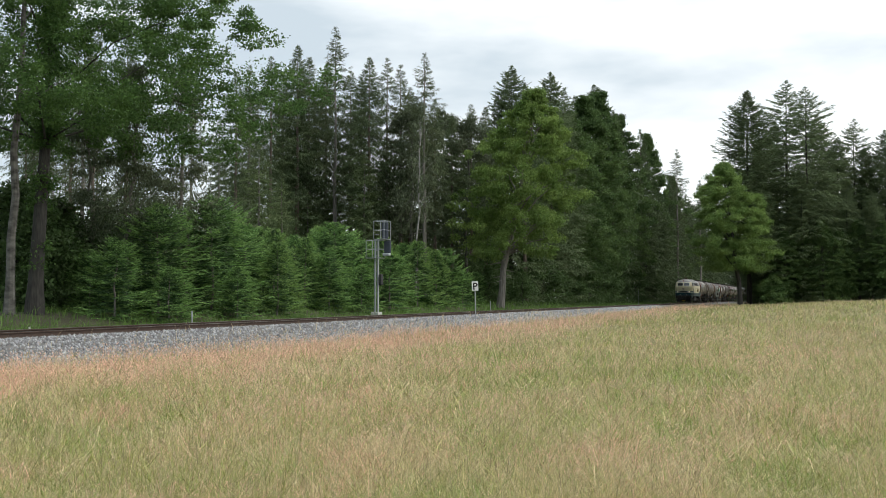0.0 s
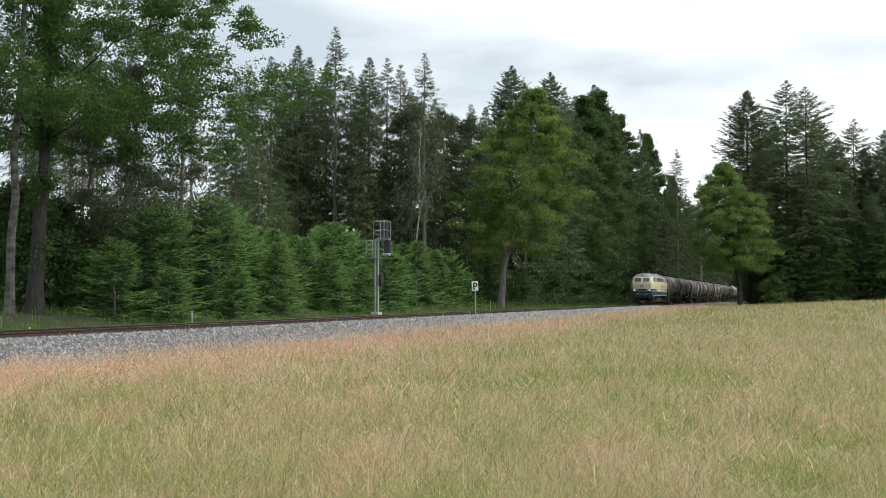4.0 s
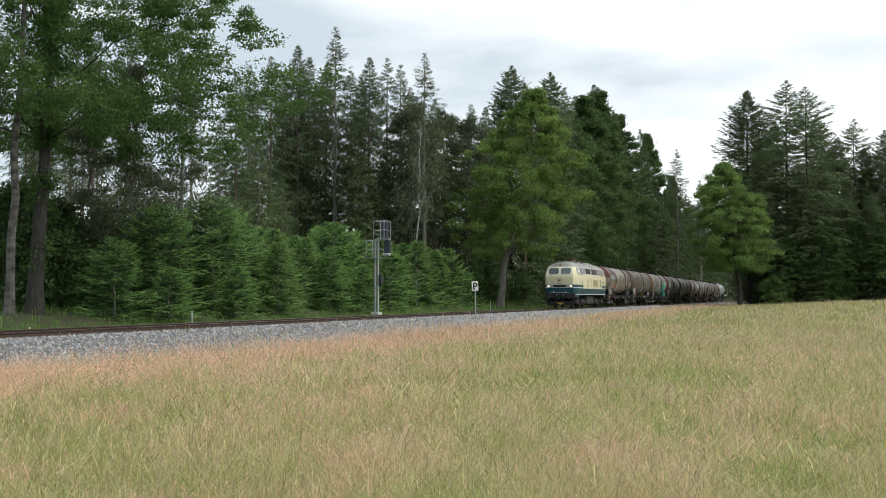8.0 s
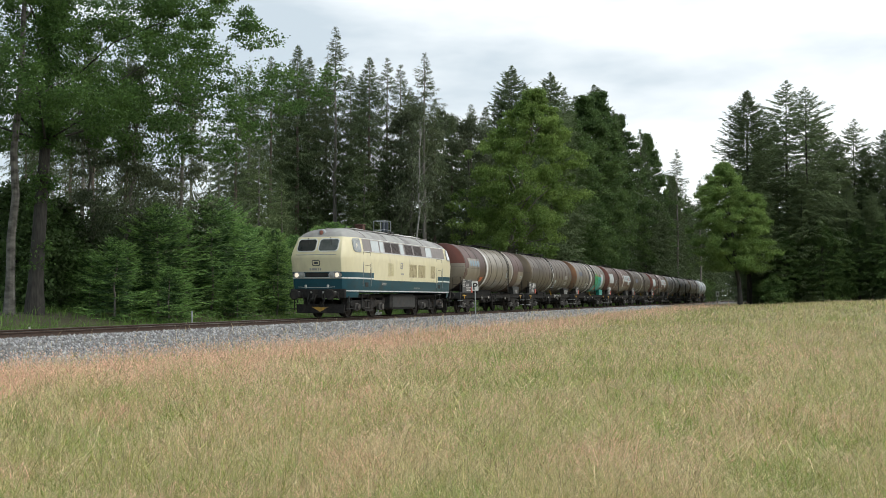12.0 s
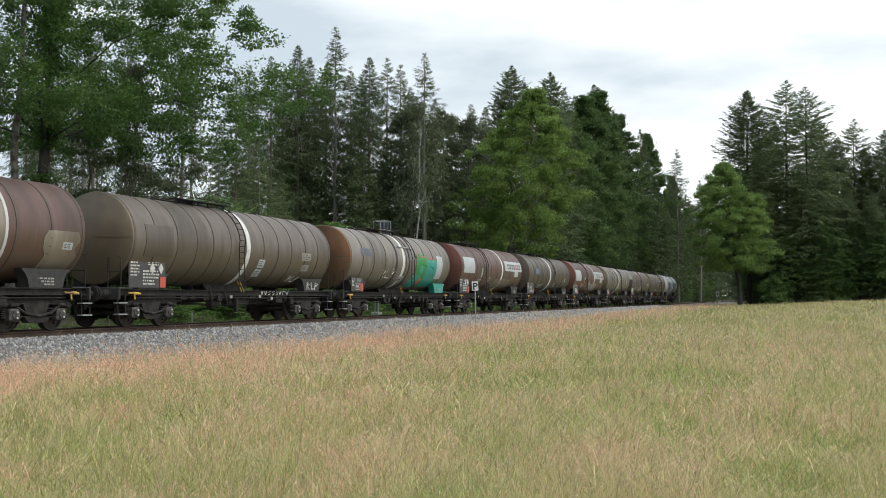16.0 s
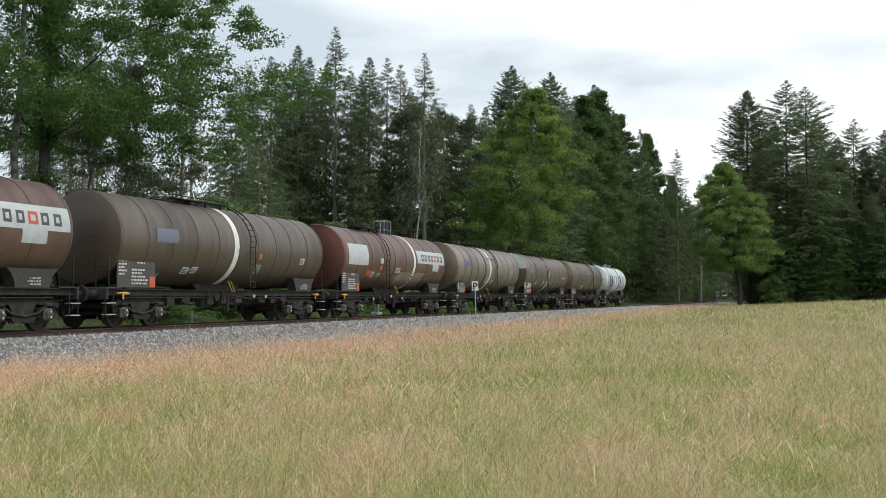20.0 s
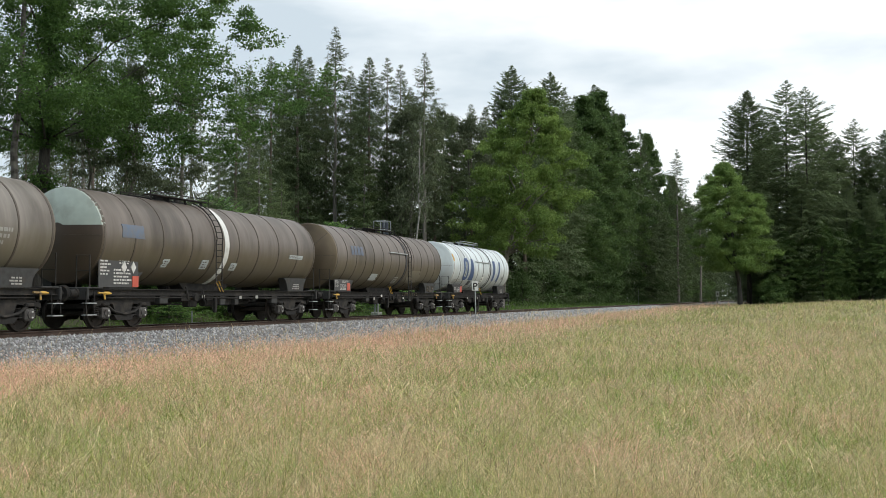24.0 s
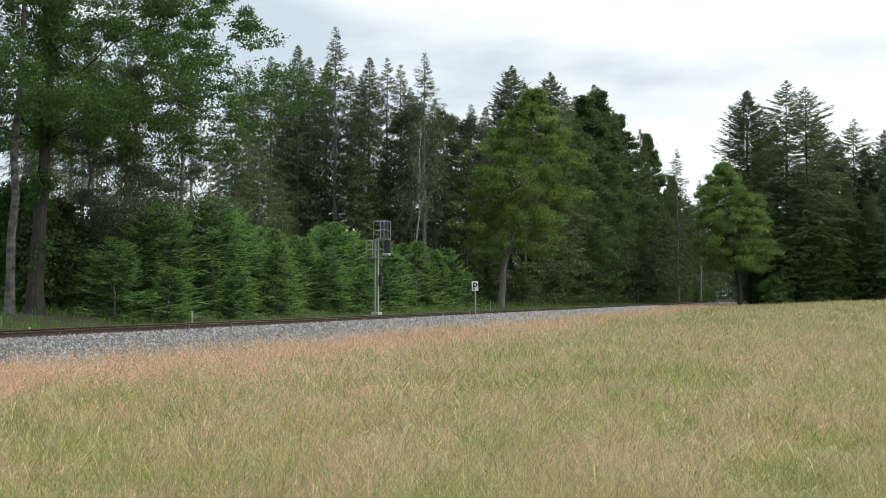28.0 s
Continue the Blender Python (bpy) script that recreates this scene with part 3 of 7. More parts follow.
def build_meadow():
    rng = np.random.default_rng(11)
    V, F, SLOT = [], [], []
    base = 0

    def put(v, f, slot):
        nonlocal base
        V.append(v)
        F.append(f + base)
        SLOT.append(np.full(len(f), slot))
        base += len(v)

    n = 380000
    y = 3.6 * (175 / 3.6) ** (rng.random(n) ** 1.05)
    x = rng.uniform(-0.48, 0.48, n) * y
    p, s = p_of(x, y), s_of(x, y)
    keep = (p < 18.0) & (rng.random(n) > smoothstep(17.0, 18.0, p) * 0.8)
    x, y, p, s = x[keep], y[keep], p[keep], s[keep]
    n = len(x)
    z = ground_z(x, y) - 0.02
    z = np.where(p > 17.3, np.interp(p, [17.3, 17.55, 19.0], [-0.95, -0.80, -0.26]), z)
    tuft = patchy(x, y, 0.9, 3) * 0.6 + patchy(x, y, 3.1, 6) * 0.4
    strip = np.clip(1.25 * np.exp(-((p - 14.6) / 3.1) ** 2) * (0.55 + 0.75 * patchy(x, y, 1.6, 61)), 0, 1) * smoothstep(4, 11, y)
    pink = np.clip(patchy(x, y, 0.42, 4) * 1.0 - 0.46 + 0.25 * patchy(x, y, 2.2, 14) + 1.1 * strip, 0, 1)
    near = 1 - smoothstep(9, 17, y)
    pink = np.clip(pink + 0.9 * near * (patchy(x, y, 1.5, 33) - 0.6), 0, 1)
    green = np.clip(patchy(x, y, 0.5, 9) * (1 - 0.5 * near) + 0.6 * near * patchy(x, y, 1.7, 41), 0, 1)
    lodged = smoothstep(0.62, 0.85, patchy(x, y, 0.8, 15))
    kind = rng.random(n)
    wide = np.maximum(0.0032, y * 0.00040)
    # low green-straw growth
    a = kind < 0.56
    m = a.sum()
    h = rng.uniform(0.16, 0.42, m) * (0.7 + 0.55 * tuft[a])
    v, f, _, _ = blades(x[a], y[a], z[a], h, wide[a] * rng.uniform(1.2, 2.6, m), 0.2 + 2.0 * rng.random(m) ** 1.3 + 0.8 * lodged[a], rng, 0.28, True)
    V.append(v)
    F.append(f + base)
    SLOT.append(np.where(rng.random(m) < 0.72 * strip[a], 2, np.where(rng.random(m) < 0.12 + 0.28 * (1 - green[a]), 1, np.where(rng.random(m) < 0.14 + 0.6 * green[a] ** 2, 3, 0))))
    base += len(v)
    # dry stalks with their seed heads
    b = ~a
    m = b.sum()
    h = rng.uniform(0.30, 0.60, m) * (0.75 + 0.4 * tuft[b]) * (1 - 0.35 * lodged[b]) * (1 + 0.25 * strip[b])
    v, f, tip, way = blades(x[b], y[b], z[b], h, wide[b] * np.where(rng.random(m) < 0.15, 1.6, rng.uniform(0.6, 1.1, m)) * (1 - 0.45 * smoothstep(10, 25, y[b])), 0.06 + 1.5 * rng.random(m) ** 1.4 + 0.9 * lodged[b] * rng.random(m), rng, 0.2)
    slot = np.tile(np.where(rng.random(m) < 0.75 * pink[b] * (1 - 0.5 * smoothstep(35, 80, y[b]) * (p[b] < 11)), 2, np.where(rng.random(m) < 0.15 + 0.45 * green[b], 0, 1)), 2)
    V.append(v)
    F.append(f + base)
    SLOT.append(slot)
    base += len(v)
    for j, share in enumerate((1.0, 0.75, 0.5)):
        head = rng.random(m) < (0.30 + 0.70 * pink[b]) * share * (0.35 + 0.65 * smoothstep(7, 15, y[b])) * (1 - 0.65 * smoothstep(28, 65, y[b]))
        if j:
            head &= y[b] < 55
        t, w, yy = tip[head], way[head], y[b][head]
        ln = rng.uniform(0.02, 0.05, len(t)) * (1 + yy * 0.016)
        t = t - np.array([0, 0, 0.035]) * j + rng.normal(0, 0.012, t.shape)
        top = t + np.stack([w[:, 0] * ln * 0.6, w[:, 1] * ln * 0.6, ln * rng.uniform(-0.3, 0.9, len(t))], -1)
        v, f = rhombi(t, top, np.maximum(0.0042, yy * 0.0008), rng)
        V.append(v)
        F.append(f + base)
        SLOT.append(np.where(rng.random(len(f)) < 0.2 + 0.8 * pink[b][head], 2, 1))
        base += len(v)
    # arching leaves in patches of one colour each close by
    k = 64000
    y2 = 3.7 * (30 / 3.7) ** rng.random(k)
    x2 = rng.uniform(-0.48, 0.48, k) * y2
    ok = p_of(x2, y2) < 16.8
    x2, y2 = x2[ok], y2[ok]
    k = len(x2)
    hue = patchy(x2, y2, 2.6, 51) + rng.normal(0, 0.16, k)
    rosy = patchy(x2, y2, 1.9, 52) + rng.normal(0, 0.12, k) + 0.5 * np.exp(-((p_of(x2, y2) - 14.6) / 3.1) ** 2)
    v, f = arches(x2, y2, ground_z(x2, y2) + rng.uniform(0, 0.16, k), rng.uniform(0.22, 0.62, k), np.maximum(0.0028, y2 * 0.00042) * rng.uniform(0.7, 1.5, k), rng)
    put(v, f, 0)
    SLOT[-1] = np.tile(np.where(rosy > 0.80 + 0.14 * smoothstep(-1, 3, x2), 2, np.where(hue > 0.66, 3, np.where(hue > 0.4, 0, 1))), 4)
    # long bent leaves lying across each other close by
    for slot, k, tall in ((0, 6000, 0.55), (1, 6000, 0.62), (3, 2500, 0.5)):
        y2 = 4.0 * (22 / 4.0) ** rng.random(k)
        x2 = rng.uniform(-0.48, 0.48, k) * y2
        ok = (p_of(x2, y2) < 16.5) & (rng.random(k) < 0.35 + 0.65 * patchy(x2, y2, 0.9, 20 + slot))
        x2, y2 = x2[ok], y2[ok]
        k = len(x2)
        v, f, _, _ = blades(x2, y2, ground_z(x2, y2) + rng.uniform(0, 0.2, k), rng.uniform(0.5, 1.0, k) * tall * 0.6, np.maximum(0.004, y2 * 0.0006) * rng.uniform(0.9, 1.8, k), rng.uniform(0.9, 2.6, k), rng, 0.3)
        put(v, f, slot)
    # coarser growth over the rest of the meadow
    k = 90000
    x2, y2 = rng.uniform(-25, 90, k), rng.uniform(-30, 150, k)
    x2[:34000], y2[:34000] = rng.uniform(-10, 10, 34000), rng.uniform(-9, 14, 34000)
    ok = (p_of(x2, y2) < 17.2) & ((np.abs(x2) > 0.47 * y2) | (y2 < 3.7)) & (x2 ** 2 + y2 ** 2 > 0.3)
    x2, y2 = x2[ok], y2[ok]
    k = len(x2)
    v, f, _, _ = blades(x2, y2, ground_z(x2, y2) - 0.02, rng.uniform(0.2, 0.45, k), np.where(np.hypot(x2, y2) < 15, rng.uniform(0.005, 0.011, k), rng.uniform(0.015, 0.035, k)), rng.uniform(0.3, 1.6, k), rng, 0.28, True)
    V.append(v)
    F.append(f + base)
    SLOT.append(np.where(rng.random(len(f)) < 0.4, 1, np.where(rng.random(len(f)) < 0.3, 3, 0)))
    base += len(v)
    # a few tall plumes that stand out
    k = 90
    y = 5.5 * (30 / 5.5) ** rng.random(k)
    x = rng.uniform(-0.45, 0.45, k) * y
    ok = p_of(x, y) < 16.5
    x, y = x[ok], y[ok]
    k = len(x)
    v, f, tip, way = blades(x, y, ground_z(x, y), rng.uniform(0.55, 0.85, k), np.maximum(0.005, y * 0.0006), rng.uniform(0.15, 0.6, k), rng, 0.25)
    put(v, f, 1)
    for j in range(5):
        t = tip + way * 0.022 * j - np.array([0, 0, 0.012]) * j * j * 0.4 + rng.normal(0, 0.006, tip.shape)
        v, f = rhombi(t, t + way * 0.05 + rng.normal(0, 0.012, t.shape), np.maximum(0.006, y * 0.0008), rng)
        put(v, f, 1)
    me = mesh_np("meadow_grass", np.concatenate(V), np.concatenate(F), [BLADE, STRAW, SEED, FRESH], np.concatenate(SLOT))
    tagged(new("meadow_grass", me), "tall unmown meadow grass, straw yellow, green and pinkish with seed heads", "grass", kind="stuff")

    # green verge beyond the rails and a few stalks on the stones
    V, F = [], []
    n = 42000
    s = -25 + 230 * rng.random(n) ** 1.3
    p = 22.7 + 11 * rng.random(n) ** 1.9
    x, y = -CS * p + SN * s, SN * p + CS * s
    h = rng.uniform(0.15, 0.5, n) * (0.5 + 0.9 * patchy(x, y, 0.6, 21))
    v, f, _, _ = blades(x, y, ground_z(x, y) - 0.02, h, np.maximum(0.012, y * 0.0006), rng.uniform(0.1, 0.8, n), rng)
    k = 20000
    s2, p2 = 5 + 70 * rng.random(k) ** 1.2, 22.75 + 3.2 * rng.random(k) ** 1.4
    x2, y2 = -CS * p2 + SN * s2, SN * p2 + CS * s2
    low = rng.uniform(0.10, 0.30, k) * (0.5 + 1.1 * patchy(x2, y2, 1.4, 71))
    v2, f2, _, _ = blades(x2, y2, ground_z(x2, y2) - 0.02, low, rng.uniform(0.012, 0.03, k), rng.uniform(0.3, 1.4, k), rng)
    v3, f3 = arches(x2[:5000], y2[:5000], ground_z(x2[:5000], y2[:5000]), rng.uniform(0.3, 0.7, 5000), rng.uniform(0.012, 0.03, 5000), rng)
    f = np.concatenate([f, f2 + len(v), f3 + len(v) + len(v2)])
    v = np.concatenate([v, v2, v3])
    me = mesh_np("verge_grass", v, f, [VERGE])
    tagged(new("verge_grass", me), "lush green grass between the railway and the trees", "grass", kind="stuff")
    n = 900
    s, p = rng.uniform(-10, 90, n), rng.uniform(17.6, 19.0, n)
    x, y = -CS * p + SN * s, SN * p + CS * s
    v, f, _, _ = blades(x, y, np.interp(p, [17.3, 17.55, 19.0], [-0.95, -0.80, -0.26]), rng.uniform(0.15, 0.55, n), np.maximum(0.008, y * 0.0003), rng.uniform(0.1, 0.7, n), rng)
    me = mesh_np("trackside_stalks", v, f, [STRAW])
    tagged(new("trackside_stalks", me), "sparse dry stalks growing through the stones", "grass", kind="stuff")


# ---- trees ----
def spruce_crown(rng, h, radius, start, tier, per, side, fine, reach, width, droop=0.3, rise=0.1, sweep=0.12, power=0.6, spire=0.5, gap=0.0, thin=0.0, hang=0.3, flat=0.7, jitter=0.45):
    """Needle sprays of a spruce: tiers of boughs, each a flat fan of side twigs that carry finer twigs of their own."""
    up = np.array([0, 0, 1.0])
    zs = [start]
    while zs[-1] < h - 0.25:
        zs.append(zs[-1] + tier * rng.uniform(0.8, 1.2) * (1 - 0.5 * (zs[-1] - start) / (h - start)))
    z = np.repeat(np.array(zs), per)
    z = z + rng.uniform(-jitter, jitter, len(z)) * tier
    f = np.clip((z - start) / (h - start), 0, 1)
    ok = (rng.random(len(z)) > gap + thin * (1 - f) ** 1.5) & (z < h - 0.1)
    z, f = z[ok], f[ok]
    a = rng.uniform(0, 2 * np.pi, len(z))
    lump = rng.uniform(0, 6.28, 3)
    size = np.minimum(radius * (1 - f) ** power * (0.8 + 0.2 * np.minimum(1, f * 6)), spire * (h - z))
    size = size * rng.uniform(0.6, 1.15, len(z)) * (1 + 0.17 * np.sin(3 * a + lump[0] + z * 0.9) + 0.12 * np.sin(2 * a + lump[1] - z * 0.5)) + 0.12
    n = np.maximum(4, (side * np.sqrt(np.minimum(1, size / (0.7 * radius)))).astype(int))
    k = np.repeat(np.arange(len(z)), n)
    j = np.arange(len(k)) - np.repeat(np.cumsum(n) - n, n)
    t = 0.1 + 0.9 * ((j + rng.random(len(k))) / n[k]) ** 0.8
    A, L, Z, Fk = a[k], size[k], z[k], f[k]
    out = np.stack([np.cos(A), np.sin(A), np.zeros(len(A))], -1)
    lat = np.stack([-np.sin(A), np.cos(A), np.zeros(len(A))], -1)
    dr = (droop * rng.uniform(0.6, 1.4, len(z)))[k] * (1 - 0.85 * Fk)
    lift = rise * (0.3 + 1.2 * Fk ** 1.5)
    pos = out * (L * t)[:, None] + up * (Z + L * (lift * t - dr * t ** 1.5 + sweep * t ** 4))[:, None]
    slope = lift - 1.5 * dr * np.sqrt(t) + 4 * sweep * t ** 3
    ahead = unit(out + up * slope[:, None])
    sg = np.where(j % 2 == 0, 1.0, -1.0)
    ang = np.radians(62 - 34 * t) * rng.uniform(0.75, 1.15, len(t))
    d = ahead * np.cos(ang)[:, None] + lat * (sg * np.sin(ang))[:, None] - up * (hang * rng.random(len(t)) * (1 - 0.6 * Fk))[:, None]
    d = unit(d)
    ln = np.minimum(0.12 + 0.42 * L * (1.05 - 0.75 * t), reach) * rng.uniform(0.7, 1.2, len(t))
    w = width * (1 - 0.3 * Fk)
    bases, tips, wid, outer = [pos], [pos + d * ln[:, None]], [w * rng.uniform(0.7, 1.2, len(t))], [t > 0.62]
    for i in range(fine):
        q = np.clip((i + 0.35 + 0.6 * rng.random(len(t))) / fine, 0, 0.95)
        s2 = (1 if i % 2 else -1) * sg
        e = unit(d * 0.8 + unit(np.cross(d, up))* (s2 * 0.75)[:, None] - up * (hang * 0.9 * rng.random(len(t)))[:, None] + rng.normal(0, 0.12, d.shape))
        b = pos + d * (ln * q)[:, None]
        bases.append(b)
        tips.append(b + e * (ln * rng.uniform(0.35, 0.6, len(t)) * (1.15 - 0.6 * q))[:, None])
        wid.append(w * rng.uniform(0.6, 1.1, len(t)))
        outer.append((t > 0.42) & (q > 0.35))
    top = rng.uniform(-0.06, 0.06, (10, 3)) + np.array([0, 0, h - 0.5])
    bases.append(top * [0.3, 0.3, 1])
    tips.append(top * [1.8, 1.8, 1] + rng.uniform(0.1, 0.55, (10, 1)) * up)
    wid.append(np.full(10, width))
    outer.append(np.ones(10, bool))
    v, fc = rhombi(np.concatenate(bases), np.concatenate(tips), np.concatenate(wid), rng, flat=flat)
    return v, fc, np.concatenate(outer)


def trunk_geo(rng, h, r, lean=(0, 0), wobble=0.12, end=0.05):
    path, rs = [], []
    steps = 9
    for i in range(steps + 1):
        f = i / steps
        path.append((lean[0] * f ** 1.3 + rng.normal(0, wobble) * f * (1 - f) * 2, lean[1] * f ** 1.3 + rng.normal(0, wobble) * f * (1 - f) * 2, -0.3 + (h + 0.3) * f))
        rs.append(r * (1.35 if i == 0 else 1) * (1 - f) ** 0.85 + end * f)
    return path, rs


def make_spruce(name, label, seed, h, radius, start, bark, needles, r=0.2, category="spruce tree", dead=0, inner=None, **kw):
    rng = np.random.default_rng(seed)
    tree = tagged(new(name), label, category)
    path, rs = trunk_geo(rng, h * 0.98, r, wobble=0.1, end=0.015)
    g = Geo().tube(path, rs, 7)
    for _ in range(dead):
        z, a = rng.uniform(0.08 * h, start + 0.2 * (h - start)), rng.uniform(0, 6.28)
        L = rng.uniform(0.5, 1.7)
        g.tube([(0, 0, z), (math.cos(a) * L * 0.6, math.sin(a) * L * 0.6, z + 0.02 * L), (math.cos(a) * L, math.sin(a) * L, z - 0.12 * L)], [0.03, 0.018, 0.006], 4)
    part("trunk", g, bark, tree)
    v, f, outer = spruce_crown(rng, h, radius, start, **kw)
    # with inner given, its darker colour paints shade within the crown
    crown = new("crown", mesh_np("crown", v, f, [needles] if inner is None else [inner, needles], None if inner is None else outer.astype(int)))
    crown.parent = tree
    return tree


def make_broadleaf(name, label, seed, h, start, width, clumps, per, leaf, bark, leaves, r=0.3, lean=(0, 0), category="broadleaf tree", hang=0.0, n_limbs=14,
                   squash=0.7, size=(0.9, 1.9), stubs=0, low=1.0, limb=0.32, wobble=0.25, ivy=0, flat=0.7, stray=0.05):
    """A tapered trunk, limbs that reach for the clumps, and an uneven crown of separate leaves."""
    rng = np.random.default_rng(seed)
    tree = tagged(new(name), label, category)
    path, rs = trunk_geo(rng, h * 0.86, r, lean, wobble=wobble)
    g = Geo().tube(path, rs, 9)
    axis = np.array(path)
    C, R = [], []
    lump = rng.uniform(0, 6.28)
    for k in range(clumps):
        f = rng.random() ** 0.85
        z = start + (h - start) * f
        prof = max(0.12, 1 - abs(2 * f - 0.75) ** 2.2 * 0.62)
        a = rng.uniform(0, 6.28)
        rad = width * prof * math.sqrt(rng.uniform(0.12, 1.0)) * (1 + 0.17 * math.sin(3 * a + lump + 0.9 * z) + 0.12 * math.sin(2 * a - lump * 2 - 1.7 * z))
        cx = np.interp(z, axis[:, 2], axis[:, 0])
        cy = np.interp(z, axis[:, 2], axis[:, 1])
        C.append((cx + math.cos(a) * rad, cy + math.sin(a) * rad, z - 0.12 * rad))
        R.append(rng.uniform(*size) * (1 - 0.35 * f) * (1.25 if rng.random() < 0.25 else 1.0))
    for k in range(ivy):
        z, a = 1.0 + (h * 0.8 - 1.0) * rng.random() ** 0.6, rng.uniform(0, 6.28)
        q = 0.42 * rng.random()
        C.append((np.interp(z, axis[:, 2], axis[:, 0]) + q * math.cos(a), np.interp(z, axis[:, 2], axis[:, 1]) + q * math.sin(a), z))
        R.append(rng.uniform(0.35, 0.65))
    n_main, clumps = clumps, clumps + ivy
    C, R = np.array(C), np.array(R)
    for k in range(min(n_limbs, n_main)):
        q = C[k]
        zs = max(low, q[2] - np.linalg.norm(q[:2]) * rng.uniform(0.3, 0.8) - 0.5)
        zs = min(zs, h * 0.8)
        b = (np.interp(zs, axis[:, 2], axis[:, 0]), np.interp(zs, axis[:, 2], axis[:, 1]), zs)
        m = [(b[i] + q[i]) / 2 + (0.35 if i == 2 else rng.normal(0, 0.2)) for i in range(3)]
        rr = r * limb * (1 - 0.5 * zs / h)
        g.tube([b, m, tuple(q)], [rr, rr * 0.6, rr * 0.15], 6)
    for k in range(stubs):
        z, a, L = rng.uniform(0.12, 0.4) * h, rng.uniform(0, 6.28), rng.uniform(0.8, 2.2)
        b = (np.interp(z, axis[:, 2], axis[:, 0]), np.interp(z, axis[:, 2], axis[:, 1]), z)
        g.tube([b, (b[0] + math.cos(a) * L, b[1] + math.sin(a) * L, z - 0.15 * L)], [0.05, 0.01], 5)
    part("trunk", g, bark, tree)
    n = clumps * per
    ci = np.repeat(np.arange(clumps), per)
    d = unit(rng.normal(size=(n, 3)))
    d[:, 2] = np.where(d[:, 2] < -0.35, d[:, 2] * 0.4, d[:, 2])
    rr = R[ci] * rng.random(n) ** 0.5 * rng.uniform(0.75, 1.2, n) * np.where(rng.random(n) < stray, 1.4, 1.0)
    pos = C[ci] + d * rr[:, None] * np.array([1, 1, squash])
    way = unit(d + rng.normal(0, 0.7, (n, 3)) + np.array([0, 0, -0.35 - hang]))
    ln = leaf * rng.uniform(0.7, 1.4, n)
    v, f = rhombi(pos, pos + way * ln[:, None], ln * rng.uniform(0.5, 0.75, n), rng, flat=flat)
    if hang:
        m = int(n * 0.35)
        pick = rng.choice(n, m)
        st = pos[pick] + np.array([0, 0, -1.0]) * rng.uniform(0, 1.6 * hang, (m, 1))
        l2 = leaf * rng.uniform(0.8, 1.5, m)
        v2, f2 = rhombi(st, st + np.array([0, 0, -1.0]) * l2[:, None] + rng.normal(0, 0.05, (m, 3)), l2 * 0.45, rng)
        f = np.concatenate([f, f2 + len(v)])
        v = np.concatenate([v, v2])
    crown = new("crown", mesh_np("crown", v, f, [leaves]))
    crown.parent = tree
    return tree


def stand(tree, x, y, turn=0.0, size=1.0, tall=1.0, first=False):
    m = pose(x, y, float(ground_z(x, y)) - 0.05, 0, 0, turn) @ Matrix.Diagonal((size, size, size * tall, 1))
    if first:
        tree.matrix_basis = m
        return tree
    ob = copy_thing(tree, m)
    ob.matrix_basis = m
    return ob


def plant(kinds, spots, group):
    """spots: (kind, x, y, height, turn); the first of each kind is the original."""
    used = set()
    for k, x, y, height, turn in spots:
        tree, h0, spread = kinds[k]
        size = height / h0
        ob = stand(tree, x, y, turn, size * spread, 1 / spread, first=k not in used)
        used.add(k)
        tagged(ob, group=group)


